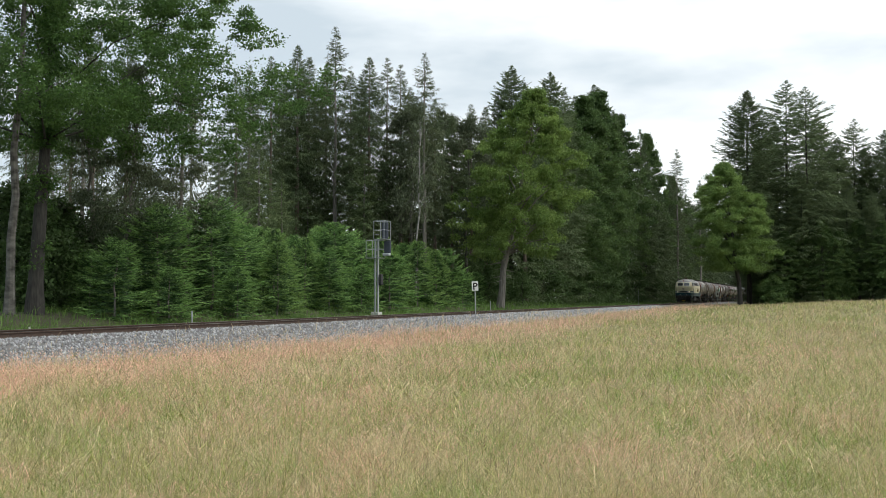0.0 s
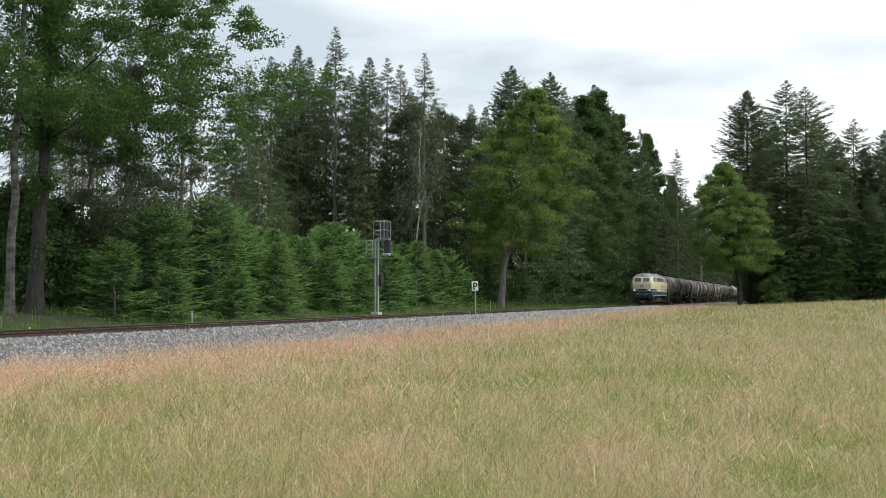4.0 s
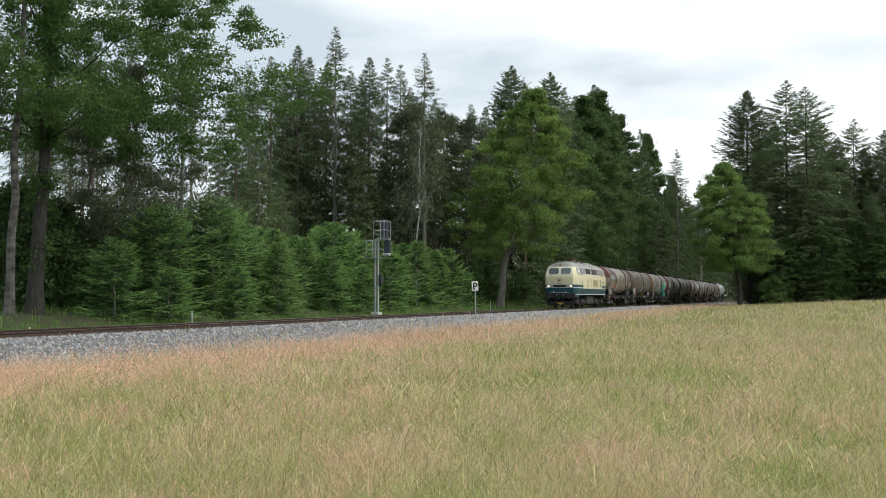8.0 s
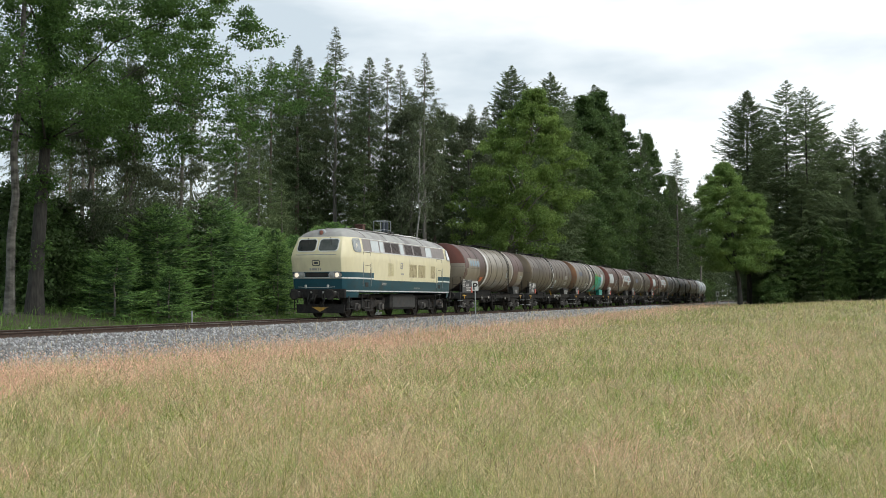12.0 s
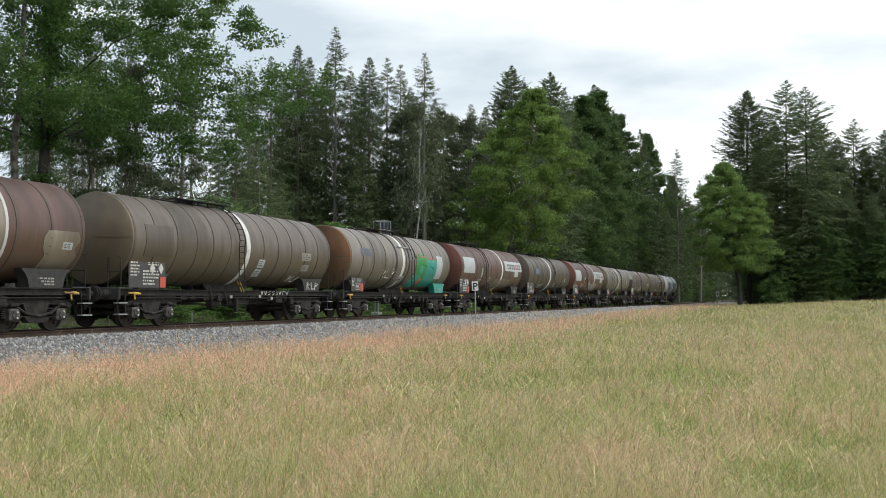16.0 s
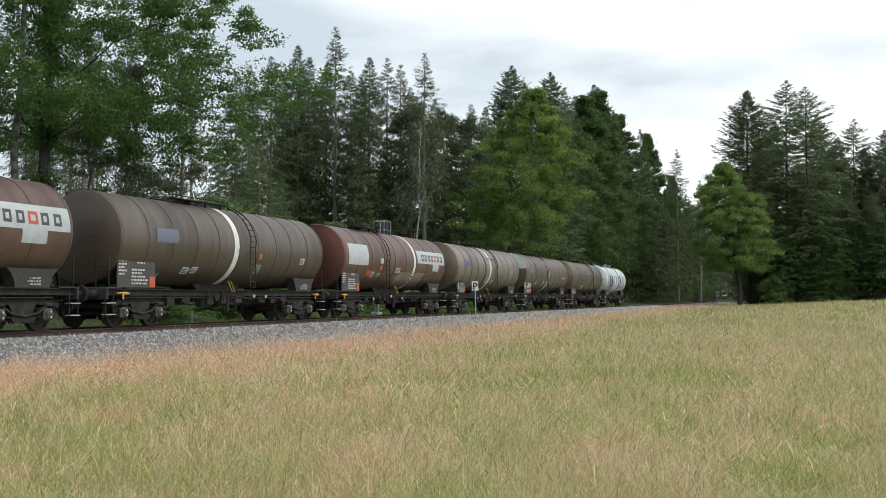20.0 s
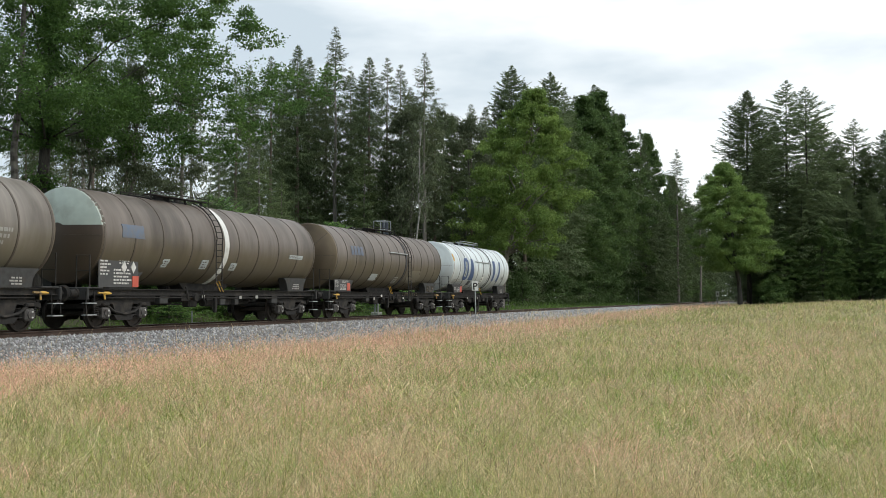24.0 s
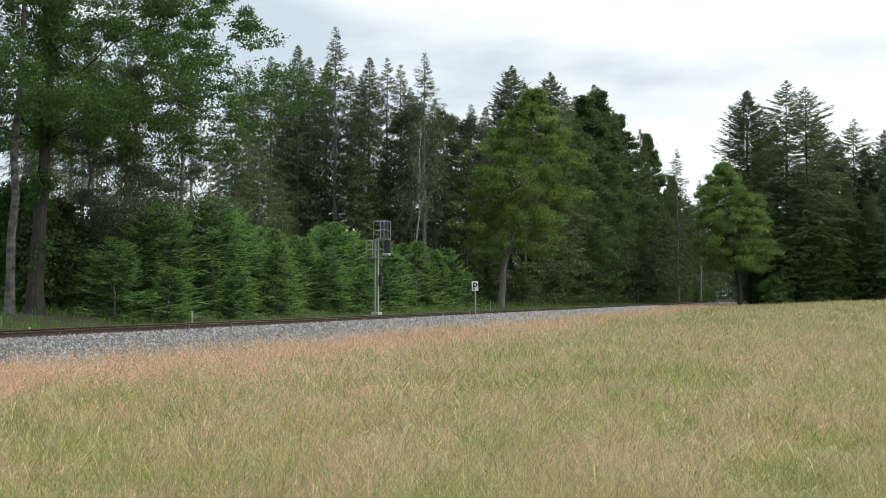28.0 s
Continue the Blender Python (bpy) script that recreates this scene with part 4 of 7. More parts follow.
def build_forest():
    tall = dict(tier=0.42, per=7, side=16, fine=4, reach=0.6, width=0.068, droop=0.85, rise=0.2, sweep=0.2, hang=1.7, flat=2.0, spire=0.32)
    tall_a = make_spruce("tall_spruce", "tall dark green spruce with drooping boughs", 1, 26, 3.3, 8.0, BARK_BROWN, NEEDLE, 0.30, dead=26, **{**tall, "power": 0.42, "gap": 0.06, "thin": 0.25, "per": 11})
    tall_b = make_spruce("tall_spruce", "tall spruce with a narrow ragged dark crown", 2, 26, 2.7, 10.0, BARK_BROWN, NEEDLE, 0.27, dead=30, **{**tall, "power": 0.4, "gap": 0.12, "thin": 0.32})
    tall_c = make_spruce("thin_spruce", "thin ailing spruce with sparse grey-green needles", 3, 26, 2.5, 11.5, BARK, NEEDLE_GREY, 0.25, dead=40, **{**tall, "power": 0.45, "gap": 0.3, "thin": 0.35})
    tall_d = make_spruce("thin_spruce", "ragged spruce with hanging sparse boughs", 4, 26, 3.3, 10.0, BARK, NEEDLE_GREY, 0.26, dead=36, **{**tall, "power": 0.55, "gap": 0.24, "thin": 0.3, "droop": 1.0, "spire": 0.3})
    pole = make_spruce("forest_pine", "slender bare-stemmed conifer with a high crown", 5, 26, 2.5, 15.0, BARK_BROWN, NEEDLE_GREY, 0.23, "conifer", dead=30, **{**tall, "power": 0.55, "gap": 0.3, "thin": 0.4})
    wide = dict(tier=0.55, per=11, side=17, fine=4, reach=0.9, width=0.15, rise=0.28, hang=1.1, flat=1.6)
    edge = make_spruce("edge_spruce", "broad dark spruce leafed down to the ground", 6, 30, 5.6, 1.0, BARK_DARK, NEEDLE_EDGE, 0.34, **{**wide, "droop": 0.34, "power": 0.5, "spire": 0.56, "gap": 0.08})
    edge2 = make_spruce("edge_spruce", "tall open spruce with level boughs and gaps", 7, 30, 6.2, 4.0, BARK_DARK, NEEDLE_EDGE, 0.3, dead=10, **{**wide, "tier": 0.8, "per": 8, "droop": 0.40, "sweep": 0.02, "power": 0.45, "gap": 0.08, "spire": 0.55, "rise": 0.38, "hang": 0.8})
    high = make_spruce("edge_spruce", "broad dark spruce with bare lower trunk", 16, 30, 5.8, 4.6, BARK_DARK, NEEDLE, 0.34, **{**wide, "droop": 0.12, "power": 0.5, "spire": 0.52, "per": 13, "gap": 0.1})
    thick = make_spruce("forest_spruce", "dense dark spruce in the depth of the wood", 8, 14, 2.9, 0.6, BARK, NEEDLE_MID, 0.2, tier=0.45, per=9, side=14, fine=3, reach=0.6, width=0.085, droop=0.5, power=0.55, gap=0.1, hang=1.2, flat=1.6, spire=0.5)
    far = make_spruce("distant_spruce", "distant dark spruce closing the view", 9, 30, 5.4, 1.0, BARK_DARK, NEEDLE, 0.3, tier=0.75, per=9, side=10, fine=3, reach=1.3, width=0.32, droop=0.34, power=0.5, spire=0.5, hang=1.0, flat=1.6)
    kinds = {"h": (high, 30, 1.0), "g": (far, 30, 1.0), "a": (tall_a, 26, 1.0), "b": (tall_b, 26, 1.0), "c": (tall_c, 26, 1.0), "d": (tall_d, 26, 1.0), "p": (pole, 26, 1.0), "e": (edge, 30, 1.0), "f": (edge2, 30, 1.0), "t": (thick, 14, 1.0)}
    plant(kinds, FOREST_SPOTS, "forest trees")


def build_broadleaves():
    oak = make_broadleaf("oak_tree", "large old oak with ivy-grown trunk and wide leafy crown", 31, 16.8, 7.4, 9.4, 860, 250, 0.11, BARK_DARK, LEAF_DARK, 0.33, (0.7, 0.4), "oak tree", n_limbs=20, size=(0.4, 0.9), low=7.0, squash=0.85, limb=0.2, wobble=0.06, ivy=60, flat=1.2, stray=0.0)
    stand(oak, -16.3, 41.5, 20, first=True)
    birch = make_broadleaf("birch_tree", "slender birch with a pale flaking lower trunk", 32, 17.0, 8.2, 2.4, 30, 380, 0.11, BARK_PALE, LEAF_DARK, 0.19, (0.35, 0.3), "birch tree", hang=0.8, n_limbs=12, size=(0.7, 1.3), wobble=0.08, limb=0.25)
    stand(birch, -16.75, 40.2, 0, first=True)
    weeping = make_broadleaf("weeping_birch", "small birch with hanging grey-green branchlets", 37, 11.5, 2.6, 1.7, 34, 300, 0.11, BARK, WILLOW_LEAF, 0.11, (0.4, 0.2), "birch tree", hang=1.3, n_limbs=12, size=(0.6, 1.2))
    stand(weeping, -14.6, 48.0, 0, first=True)
    stand(weeping, -13.0, 52.5, 120, 1.1)
    stand(weeping, -16.9, 50.0, 220, 0.85)
    ash = make_broadleaf("alder_tree", "leaning alder with bright green crown and bare grey trunk", 33, 20.3, 5.4, 5.8, 470, 230, 0.155, BARK, LEAF_BRIGHT, 0.34, (3.2, -0.6), "alder tree", hang=0.25, n_limbs=34, size=(0.45, 1.0), stubs=22, low=5.0, squash=0.55, flat=0.8)
    stand(ash, 5.3, 97.0, 0, first=True)
    beech = make_broadleaf("maple_tree", "big maple with a dense dark green crown", 34, 25.0, 3.4, 6.8, 450, 190, 0.24, BARK_DARK, LEAF, 0.4, (0.4, 0), "maple tree", n_limbs=18, size=(0.65, 1.35), squash=0.55, flat=0.8)
    stand(beech, 19.8, 148.0, 0, 1.0, 1.17, first=True)
    for x, y, t, k, tall in BEECH_SPOTS:
        stand(beech, x, y, t, k, tall)
    lime = make_broadleaf("lime_tree", "light green lime tree standing at the edge of the meadow", 35, 21.2, 5.6, 5.6, 350, 240, 0.21, BARK_DARK, LIME_LEAF, 0.36, (-2.2, 0), "lime tree", hang=0.2, n_limbs=18, size=(0.65, 1.4), low=5.5, squash=0.55, flat=0.8)
    stand(lime, 44.0, 154.0, 0, first=True)
    for x, y, t, k in ((51.5, 157.0, 15, 0.44), (54.6, 158.5, 60, 0.50), (57.4, 157.0, 200, 0.50), (60.6, 158.0, 150, 0.43), (63.5, 158.5, 95, 0.50), (66.4, 157.0, 250, 0.48), (69.5, 158.5, 310, 0.54)):
        stand(beech, x, y, t, k)
    small = make_broadleaf("grey_willow", "thin grey-green willow with a loose crown", 36, 19.0, 7.0, 3.4, 70, 240, 0.18, BARK_PALE, WILLOW_LEAF, 0.2, (0.5, 0), "willow tree", hang=0.6, n_limbs=16, size=(0.8, 1.6))
    stand(small, 2.2, 105.0, 0, first=True)
    half_dead = make_broadleaf("birch_tree", "half-dead birch with pale bare limbs", 38, 17.5, 7.0, 1.7, 34, 26, 0.2, BARK_WHITE, WILLOW_LEAF, 0.085, (0.5, 0), "birch tree", hang=0.8, n_limbs=30, size=(0.5, 0.9), low=9.0, limb=0.24)
    stand(half_dead, -2.4, 90.0, 0, first=True)
    for x, y, t, k in WILLOW_SPOTS:
        stand(small, x, y, t, k)


def build_young_spruces():
    kinds = {}
    form = dict(tier=0.33, per=13, side=18, fine=4, reach=0.42, width=0.056, rise=0.36, sweep=0.12, hang=0.3, flat=0.8, jitter=0.3)
    rows = (("bushy young spruce with fresh bright green shoots", 5.5, 2.45, 0.22, 0.5, 0.95, 0.0), ("young spruce with level tiers of green boughs", 5.0, 2.15, 0.26, 0.6, 0.85, 0.0),
            ("low young spruce beside the railway", 4.2, 2.1, 0.28, 0.55, 0.95, 0.0), ("slim young spruce with a pale upright leader", 5.0, 2.0, 0.20, 0.7, 0.7, 0.03))
    for i, (label, h, r, droop, power, spire, gap) in enumerate(rows):
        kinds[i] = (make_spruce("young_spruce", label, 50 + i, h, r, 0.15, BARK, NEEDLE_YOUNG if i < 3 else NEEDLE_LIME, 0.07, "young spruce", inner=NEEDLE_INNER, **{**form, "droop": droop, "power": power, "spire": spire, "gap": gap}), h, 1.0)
    plant(kinds, YOUNG_SPOTS, "young spruces along the railway")


def build_undergrowth():
    """Dark shrubs and saplings under the forest edge."""
    rng = np.random.default_rng(77)
    bush = make_broadleaf("shrub", "dark green leafy shrub under the trees", 61, 4.5, 0.2, 1.9, 40, 150, 0.17, BARK_DARK, SHADE_LEAF, 0.05, category="shrub", n_limbs=8, size=(0.6, 1.2))
    hazel = make_broadleaf("hazel_bush", "light green hazel bush at the edge of the meadow", 62, 5.5, 0.2, 2.3, 60, 150, 0.2, BARK_DARK, HAZEL_LEAF, 0.05, category="bush", n_limbs=8, size=(0.5, 1.0))
    used = set()
    for x, y, k in SHRUB_SPOTS:
        tree = hazel if x > 48 else bush
        ob = stand(tree, x, y, float(rng.uniform(0, 360)), k, first=tree not in used)
        tagged(ob, group="shrubs at the forest edge")
        used.add(tree)


# ---- where the trees stand: kind, x, y, height, turn ----
SKYLINE_WEST = [
    ('c', -17.8, 95, 21.9, 170),
    ('b', -16.3, 98, 23.4, 184),
    ('a', -14.1, 100, 25.0, 271),
    ('a', -13.5, 104, 24.8, 342),
    ('d', -10.4, 100, 26.9, 12),
    ('b', -9.4, 105, 23.7, 51),
    ('a', -7.0, 98, 23.5, 296),
    ('c', -5.4, 100, 23.9, 341),
    ('c', -4.2, 102, 23.7, 89),
    ('d', -1.7, 95, 23.3, 112),
    ('b', -0.8, 100, 20.0, 312),
    ('b', -18.4, 92, 20.7, 152),
    ('a', -16.1, 104, 23.3, 98),
    ('a', -12.0, 106, 24.4, 297),
    ('b', -8.1, 102, 22.5, 92),
    ('b', -3.3, 104, 21.9, 147),
    ('a', 0.9, 104, 19.1, 231),
    ('b', 3.0, 110, 21.3, 197),
]
SKYLINE_MIDDLE = [
    ('e', 7.8, 118, 27.2, 30),
    ('e', 13.3, 128, 28.6, 9),
    ('e', 24.3, 165, 34.7, 311),
    ('c', 6.2, 118, 23.8, 271),
    ('c', 48.6, 215, 32.2, 301),
    ('c', 58.2, 235, 28.1, 193),
    ('b', 15.5, 132, 27.7, 294),
    ('b', 9.2, 116, 25.0, 118),
    ('a', 19.2, 150, 30.1, 162),
    ('a', 4.6, 112, 21.4, 283),
    ('b', 26.2, 160, 30.0, 44),
    ('b', 35.3, 185, 31.1, 109),
]
SKYLINE_EAST = [
    ('h', 47.1, 160, 33.4, 44),
    ('f', 55.8, 168, 36.4, 163),
    ('f', 56.2, 160, 33.7, 351),
    ('e', 55.2, 172, 30.3, 48),
    ('f', 68.3, 172, 30.4, 137),
    ('e', 61.1, 165, 22.0, 145),
    ('e', 71.8, 168, 27.8, 325),
    ('e', 76.7, 172, 31.1, 73),
    ('e', 50.6, 166, 26.2, 180),
    ('e', 62.3, 160, 17.8, 94),
    ('e', 65.3, 158, 16.6, 7),
    ('e', 54.6, 158, 20.4, 270),
    ('e', 63.7, 176, 32.1, 22),
    ('e', 64.8, 170, 27.2, 100),
    ('e', 71.0, 174, 25.8, 179),
]
YOUNG_FRONT = [
    (0, -15.6, 46.0, 2.8, 174),
    (2, -13.8, 43.8, 3.4, 42),
    (0, -13.0, 47.5, 5.1, 353),
    (1, -13.1, 53.2, 4.3, 269),
    (0, -11.7, 52.7, 5.9, 346),
    (1, -10.8, 56.8, 4.7, 33),
    (3, -8.9, 56.0, 4.0, 260),
    (3, -8.4, 63.5, 4.4, 105),
    (0, -7.3, 69.6, 5.7, 194),
    (1, -5.6, 71.5, 4.6, 332),
    (2, -3.7, 72.4, 4.1, 99),
    (3, -2.0, 81.9, 5.2, 261),
    (1, 0.3, 88.3, 4.9, 57),
    (2, 1.7, 89.4, 3.2, 116),
    (2, -11.8, 44.8, 2.5, 349),
    (2, -10.0, 50.7, 2.6, 151),
    (3, -9.9, 61.0, 4.7, 77),
    (1, -7.0, 64.0, 3.9, 15),
    (2, -5.2, 66.5, 3.0, 203),
    (3, -4.4, 77.0, 5.2, 121),
    (3, -0.6, 83.5, 4.6, 310),
    (0, -14.9, 50.2, 4.4, 88),
]
YOUNG_BACK = [
    (1, -16.1, 53.8, 4.3, 185),
    (0, -15.2, 59.2, 5.0, 105),
    (0, -13.2, 65.0, 5.4, 41),
    (3, -11.6, 66.6, 5.2, 152),
    (0, -10.4, 72.8, 5.0, 224),
    (3, -9.1, 76.6, 5.9, 164),
    (0, -7.5, 81.3, 5.8, 279),
    (1, -5.6, 86.6, 5.4, 130),
    (0, -3.5, 92.6, 5.5, 220),
    (3, -1.0, 96.7, 5.2, 278),
    (0, 3.1, 102.3, 3.2, 330),
    (2, -18.5, 47.0, 2.6, 153),
    (1, -18.4, 50.2, 3.2, 14),
]


def fill_forest():
    """The depth of the wood behind its edge, thinly stocked with bare stems."""
    rng = np.random.default_rng(8)
    rows = []
    while len(rows) < 42:
        p = rng.uniform(44, 95)
        s = rng.uniform(p - 8, 150)
        x, y, _ = plan(p, s)
        if min([(x - r[1]) ** 2 + (y - r[2]) ** 2 for r in rows] + [99]) < 9:
            continue
        rows.append(("pbcpbd"[len(rows) % 6], x, y, float(rng.uniform(17, 22)), float(rng.uniform(0, 360))))
    for k in range(46):
        p = rng.uniform(38, 64)
        s = p + 9 + (122 - p) * (k + rng.random()) / 46
        x, y, _ = plan(p, s)
        lower = 0.75 if x < -0.2 * y else 1.0
        rows.append(("t", x, y, lower * float(rng.uniform(8, 14)), float(rng.uniform(0, 360))))
    for k in range(18):
        p, s = rng.uniform(31, 52), 78 + 75 * (k + rng.random()) / 18
        x, y, _ = plan(p, s)
        rows.append(("t", x, y, float(rng.uniform(7, 12)), float(rng.uniform(0, 360))))
    for k in range(26):
        p, s = rng.uniform(27, 48), rng.uniform(125, 290)
        x, y, _ = plan(p, s)
        rows.append(("abc"[k % 3], x, y, float(rng.uniform(17, 23)), float(rng.uniform(0, 360))))
    for k in range(16):
        p, s = rng.uniform(27, 42), 225 + 170 * (k + rng.random()) / 16
        x, y, _ = plan(p, s)
        rows.append(("g", x, y, float(rng.uniform(24, 30)), float(rng.uniform(0, 360))))
    for k in range(10):
        x, y, _ = plan(rng.uniform(25.6, 28.5), 172 + 130 * (k + rng.random()) / 10)
        rows.append(("g", x, y, float(rng.uniform(19, 25)), float(rng.uniform(0, 360))))
    for k in range(7):
        rows.append(("t", -5.0 + 1.4 * k, 112 + 9 * rng.random(), float(rng.uniform(8.5, 12)), float(rng.uniform(0, 360))))
    for k in range(12):
        p, s = rng.uniform(1, 9), 215 + 190 * (k + rng.random()) / 12
        x, y, _ = plan(p, s)
        rows.append(("g", x, y, float(rng.uniform(22, 28)), float(rng.uniform(0, 360))))
    for k in range(9):
        x, y, _ = plan(8 + 3.4 * k, 445 + 6 * (k % 3))
        rows.append(("g", x, y, float(rng.uniform(26, 32)), float(rng.uniform(0, 360))))
    for k in range(30):
        x, y = 63 + 47 * (k + rng.random()) / 30, rng.uniform(168, 200)
        rows.append(("ggf"[k % 3], x, y, float(rng.uniform(18, 25)), float(rng.uniform(0, 360))))
    return rows


FOREST_SPOTS = SKYLINE_WEST + SKYLINE_MIDDLE + SKYLINE_EAST + fill_forest()
YOUNG_SPOTS = YOUNG_FRONT + YOUNG_BACK
BEECH_SPOTS = [(23.7, 157.8, 70, 0.9, 1.42), (30.4, 177.0, 140, 0.85, 1.5), (40.0, 201.0, 200, 0.75, 1.72), (51.0, 231.0, 260, 0.65, 1.7), (15.9, 135.8, 300, 0.9, 1.1)]
WILLOW_SPOTS = [(-3.0, 98.0, 90, 1.0), (0.5, 112.0, 180, 1.1)]


def shrub_spots():
    rng = np.random.default_rng(12)
    rows = []
    for k in range(34):
        p = rng.uniform(34, 46)
        s = rng.uniform(p - 6, 110)
        x, y, _ = plan(p, s)
        rows.append((x, y, float(rng.uniform(0.6, 1.25))))
    for k in range(46):
        p, s = rng.uniform(26.5, 31), 98 + 190 * (k + rng.random()) / 46
        x, y, _ = plan(p, s)
        rows.append((x, y, float(rng.uniform(0.7, 1.4))))
    for k in range(34):
        x, y = 48.5 + 56 * (k + rng.random()) / 34, rng.uniform(155, 164)
        rows.append((x, y, float(rng.uniform(0.7, 1.5))))
    rows += [(-17.6, 45.5, 1.0), (-19.2, 46.5, 1.2), (-18.2, 49.0, 1.1), (-20.5, 50.0, 1.3), (4.5, 112.0, 1.2), (6.6, 118.0, 1.1), (3.0, 108.0, 1.0), (5.6, 108.0, 0.9)]
    return rows


SHRUB_SPOTS = shrub_spots()


# ---- train ----
HEAD = -90 - math.degrees(TURN)


def decal(poly, place, material, parent, name, label=""):
    """A thin painted or plated shape: poly of (u, v), place maps it on the surface."""
    n = len(poly)
    g = Geo().add([place(u, v, 0.004) for u, v in poly] + [place(u, v, -0.03) for u, v in poly],
                  [tuple(range(n)), *[(k, (k + 1) % n, (k + 1) % n + n, k + n) for k in range(n)]])
    return part(name, g, material, parent, label, 0)


def rect(u0, u1, v0, v1):
    return [(u0, v0), (u1, v0), (u1, v1), (u0, v1)]


def text_bars(g, place, u0, u1, v0, v1, rows, rng, thick=0.5, out=0.008):
    """Lines of unreadable writing as plain bars."""
    step = (v1 - v0) / rows
    for r in range(rows):
        v = v1 - step * (r + 1) + step * (1 - thick) / 2
        u = u0
        end = u0 + (u1 - u0) * rng.uniform(0.55, 1.0)
        while u < end - 0.02:
            w = min(rng.uniform(0.04, 0.16), end - u)
            q = rect(u, u + w, v, v + step * thick)
            g.add([place(a, b, out) for a, b in q], [(0, 1, 2, 3)])
            u += w + rng.uniform(0.02, 0.05)


def make_wheelset(parent, x, r, gauge=0.75):
    """Two wheels on one axle; turns about its own y."""
    ws = new("wheelset")
    ws.parent = parent
    ws.location = (x, 0, r)
    part("axle", Geo().tube([(0, -1.0, 0), (0, 1.0, 0)], 0.075, 8), WHEEL_STEEL, ws)
    for sg in (-1, 1):
        o = sg * gauge
        g = Geo().lathe([(o - 0.068 * sg, r - 0.06), (o - 0.068 * sg, r + 0.028), (o - 0.04 * sg, r + 0.028), (o - 0.03 * sg, r), (o + 0.068 * sg, r - 0.004), (o + 0.068 * sg, r - 0.06), (o + 0.02 * sg, r - 0.07),
                 (o + 0.015 * sg, 0.16), (o + 0.085 * sg, 0.13), (o + 0.085 * sg, 0.0)], 22, "y")
        for k in range(4):
            a = k * math.pi / 2
            g.box((math.cos(a) * r * 0.6, o + 0.03 * sg, math.sin(a) * r * 0.6), (0.07, 0.04, 0.07))
        part("wheel", g, WHEEL_STEEL, ws)
    SPINNERS.append((ws, x, r))
    return ws


SPINNERS = []


def make_bogie(parent, x, base=1.8, r=0.46):
    """Freight bogie: cranked side frames, springs, axle boxes, brake gear, two wheelsets."""
    b = new("bogie")
    b.parent = parent
    b.location = (x, 0, 0)
    h = base / 2
    for sg in (-1, 1):
        y = sg * 1.0
        poly = [(-h - 0.50, 0.64), (-h - 0.50, 0.76), (-h - 0.2, 0.84), (-0.5, 0.87), (0.5, 0.87), (h + 0.2, 0.84), (h + 0.50, 0.76), (h + 0.50, 0.64), (h + 0.12, 0.70), (0.50, 0.74), (0.34, 0.42), (-0.34, 0.42), (-0.50, 0.74), (-h - 0.12, 0.70)]
        g = Geo().prism(poly, y - 0.06, y + 0.06)
        g.prism([(-0.5, 0.40), (0.5, 0.40), (0.34, 0.24), (-0.34, 0.24)], y - 0.11, y + 0.11)
        g.tube([(-h, y + sg * 0.10, 0.72), (-0.5, y + sg * 0.12, 0.50), (0, y + sg * 0.13, 0.42), (0.5, y + sg * 0.12, 0.50), (h, y + sg * 0.10, 0.72)], 0.045, 6)
        part("side_frame", g, UNDER, b)
        for ax in (-h, h):
            g = Geo().box((ax, y + sg * 0.05, r), (0.36, 0.24, 0.34), 0.05)
            g.lathe([(y + sg * 0.10, 0.14), (y + sg * 0.20, 0.13), (y + sg * 0.22, 0.07), (y + sg * 0.225, 0.0)], 12, "y", (ax, 0, r))
            box = part("axle_box", g, CAST_GREY, b, "grey cast axle box")
            for dz in (-0.075, 0.075):
                part("cover_bolt", Geo().lathe([(y + sg * 0.205, 0.028), (y + sg * 0.235, 0.026), (y + sg * 0.24, 0.0)], 8, "y", (ax, 0, r + dz)), MARKING, box, "pale bolt on the cover")
            part("wear_plate", Geo().box((ax, y + sg * 0.02, r + 0.26), (0.30, 0.30, 0.10), 0.03), UNDER, b)
            for dx in (-0.28, 0.28):
                g = Geo()
                for k in range(5):
                    g.lathe([(0.36 + 0.055 * k, 0.06), (0.3875 + 0.055 * k, 0.095), (0.415 + 0.055 * k, 0.06)], 10, "z", (ax + dx, y, 0))
                part("spring", g, UNDER, b)
    g = Geo().box((0, 0, 0.62), (0.5, 2.0, 0.26), 0.04)
    for sx in (-1, 1):
        g.box((sx * (h + 0.36), 0, 0.66), (0.08, 2.0, 0.14), 0.02)
        for sg in (-1, 1):
            g.box((sx * (h - 0.52), sg * 0.75, 0.42), (0.08, 0.12, 0.42), 0.02)
    part("bolster", g, UNDER, b)
    for ax in (-h, h):
        make_wheelset(b, ax, r)
    return b


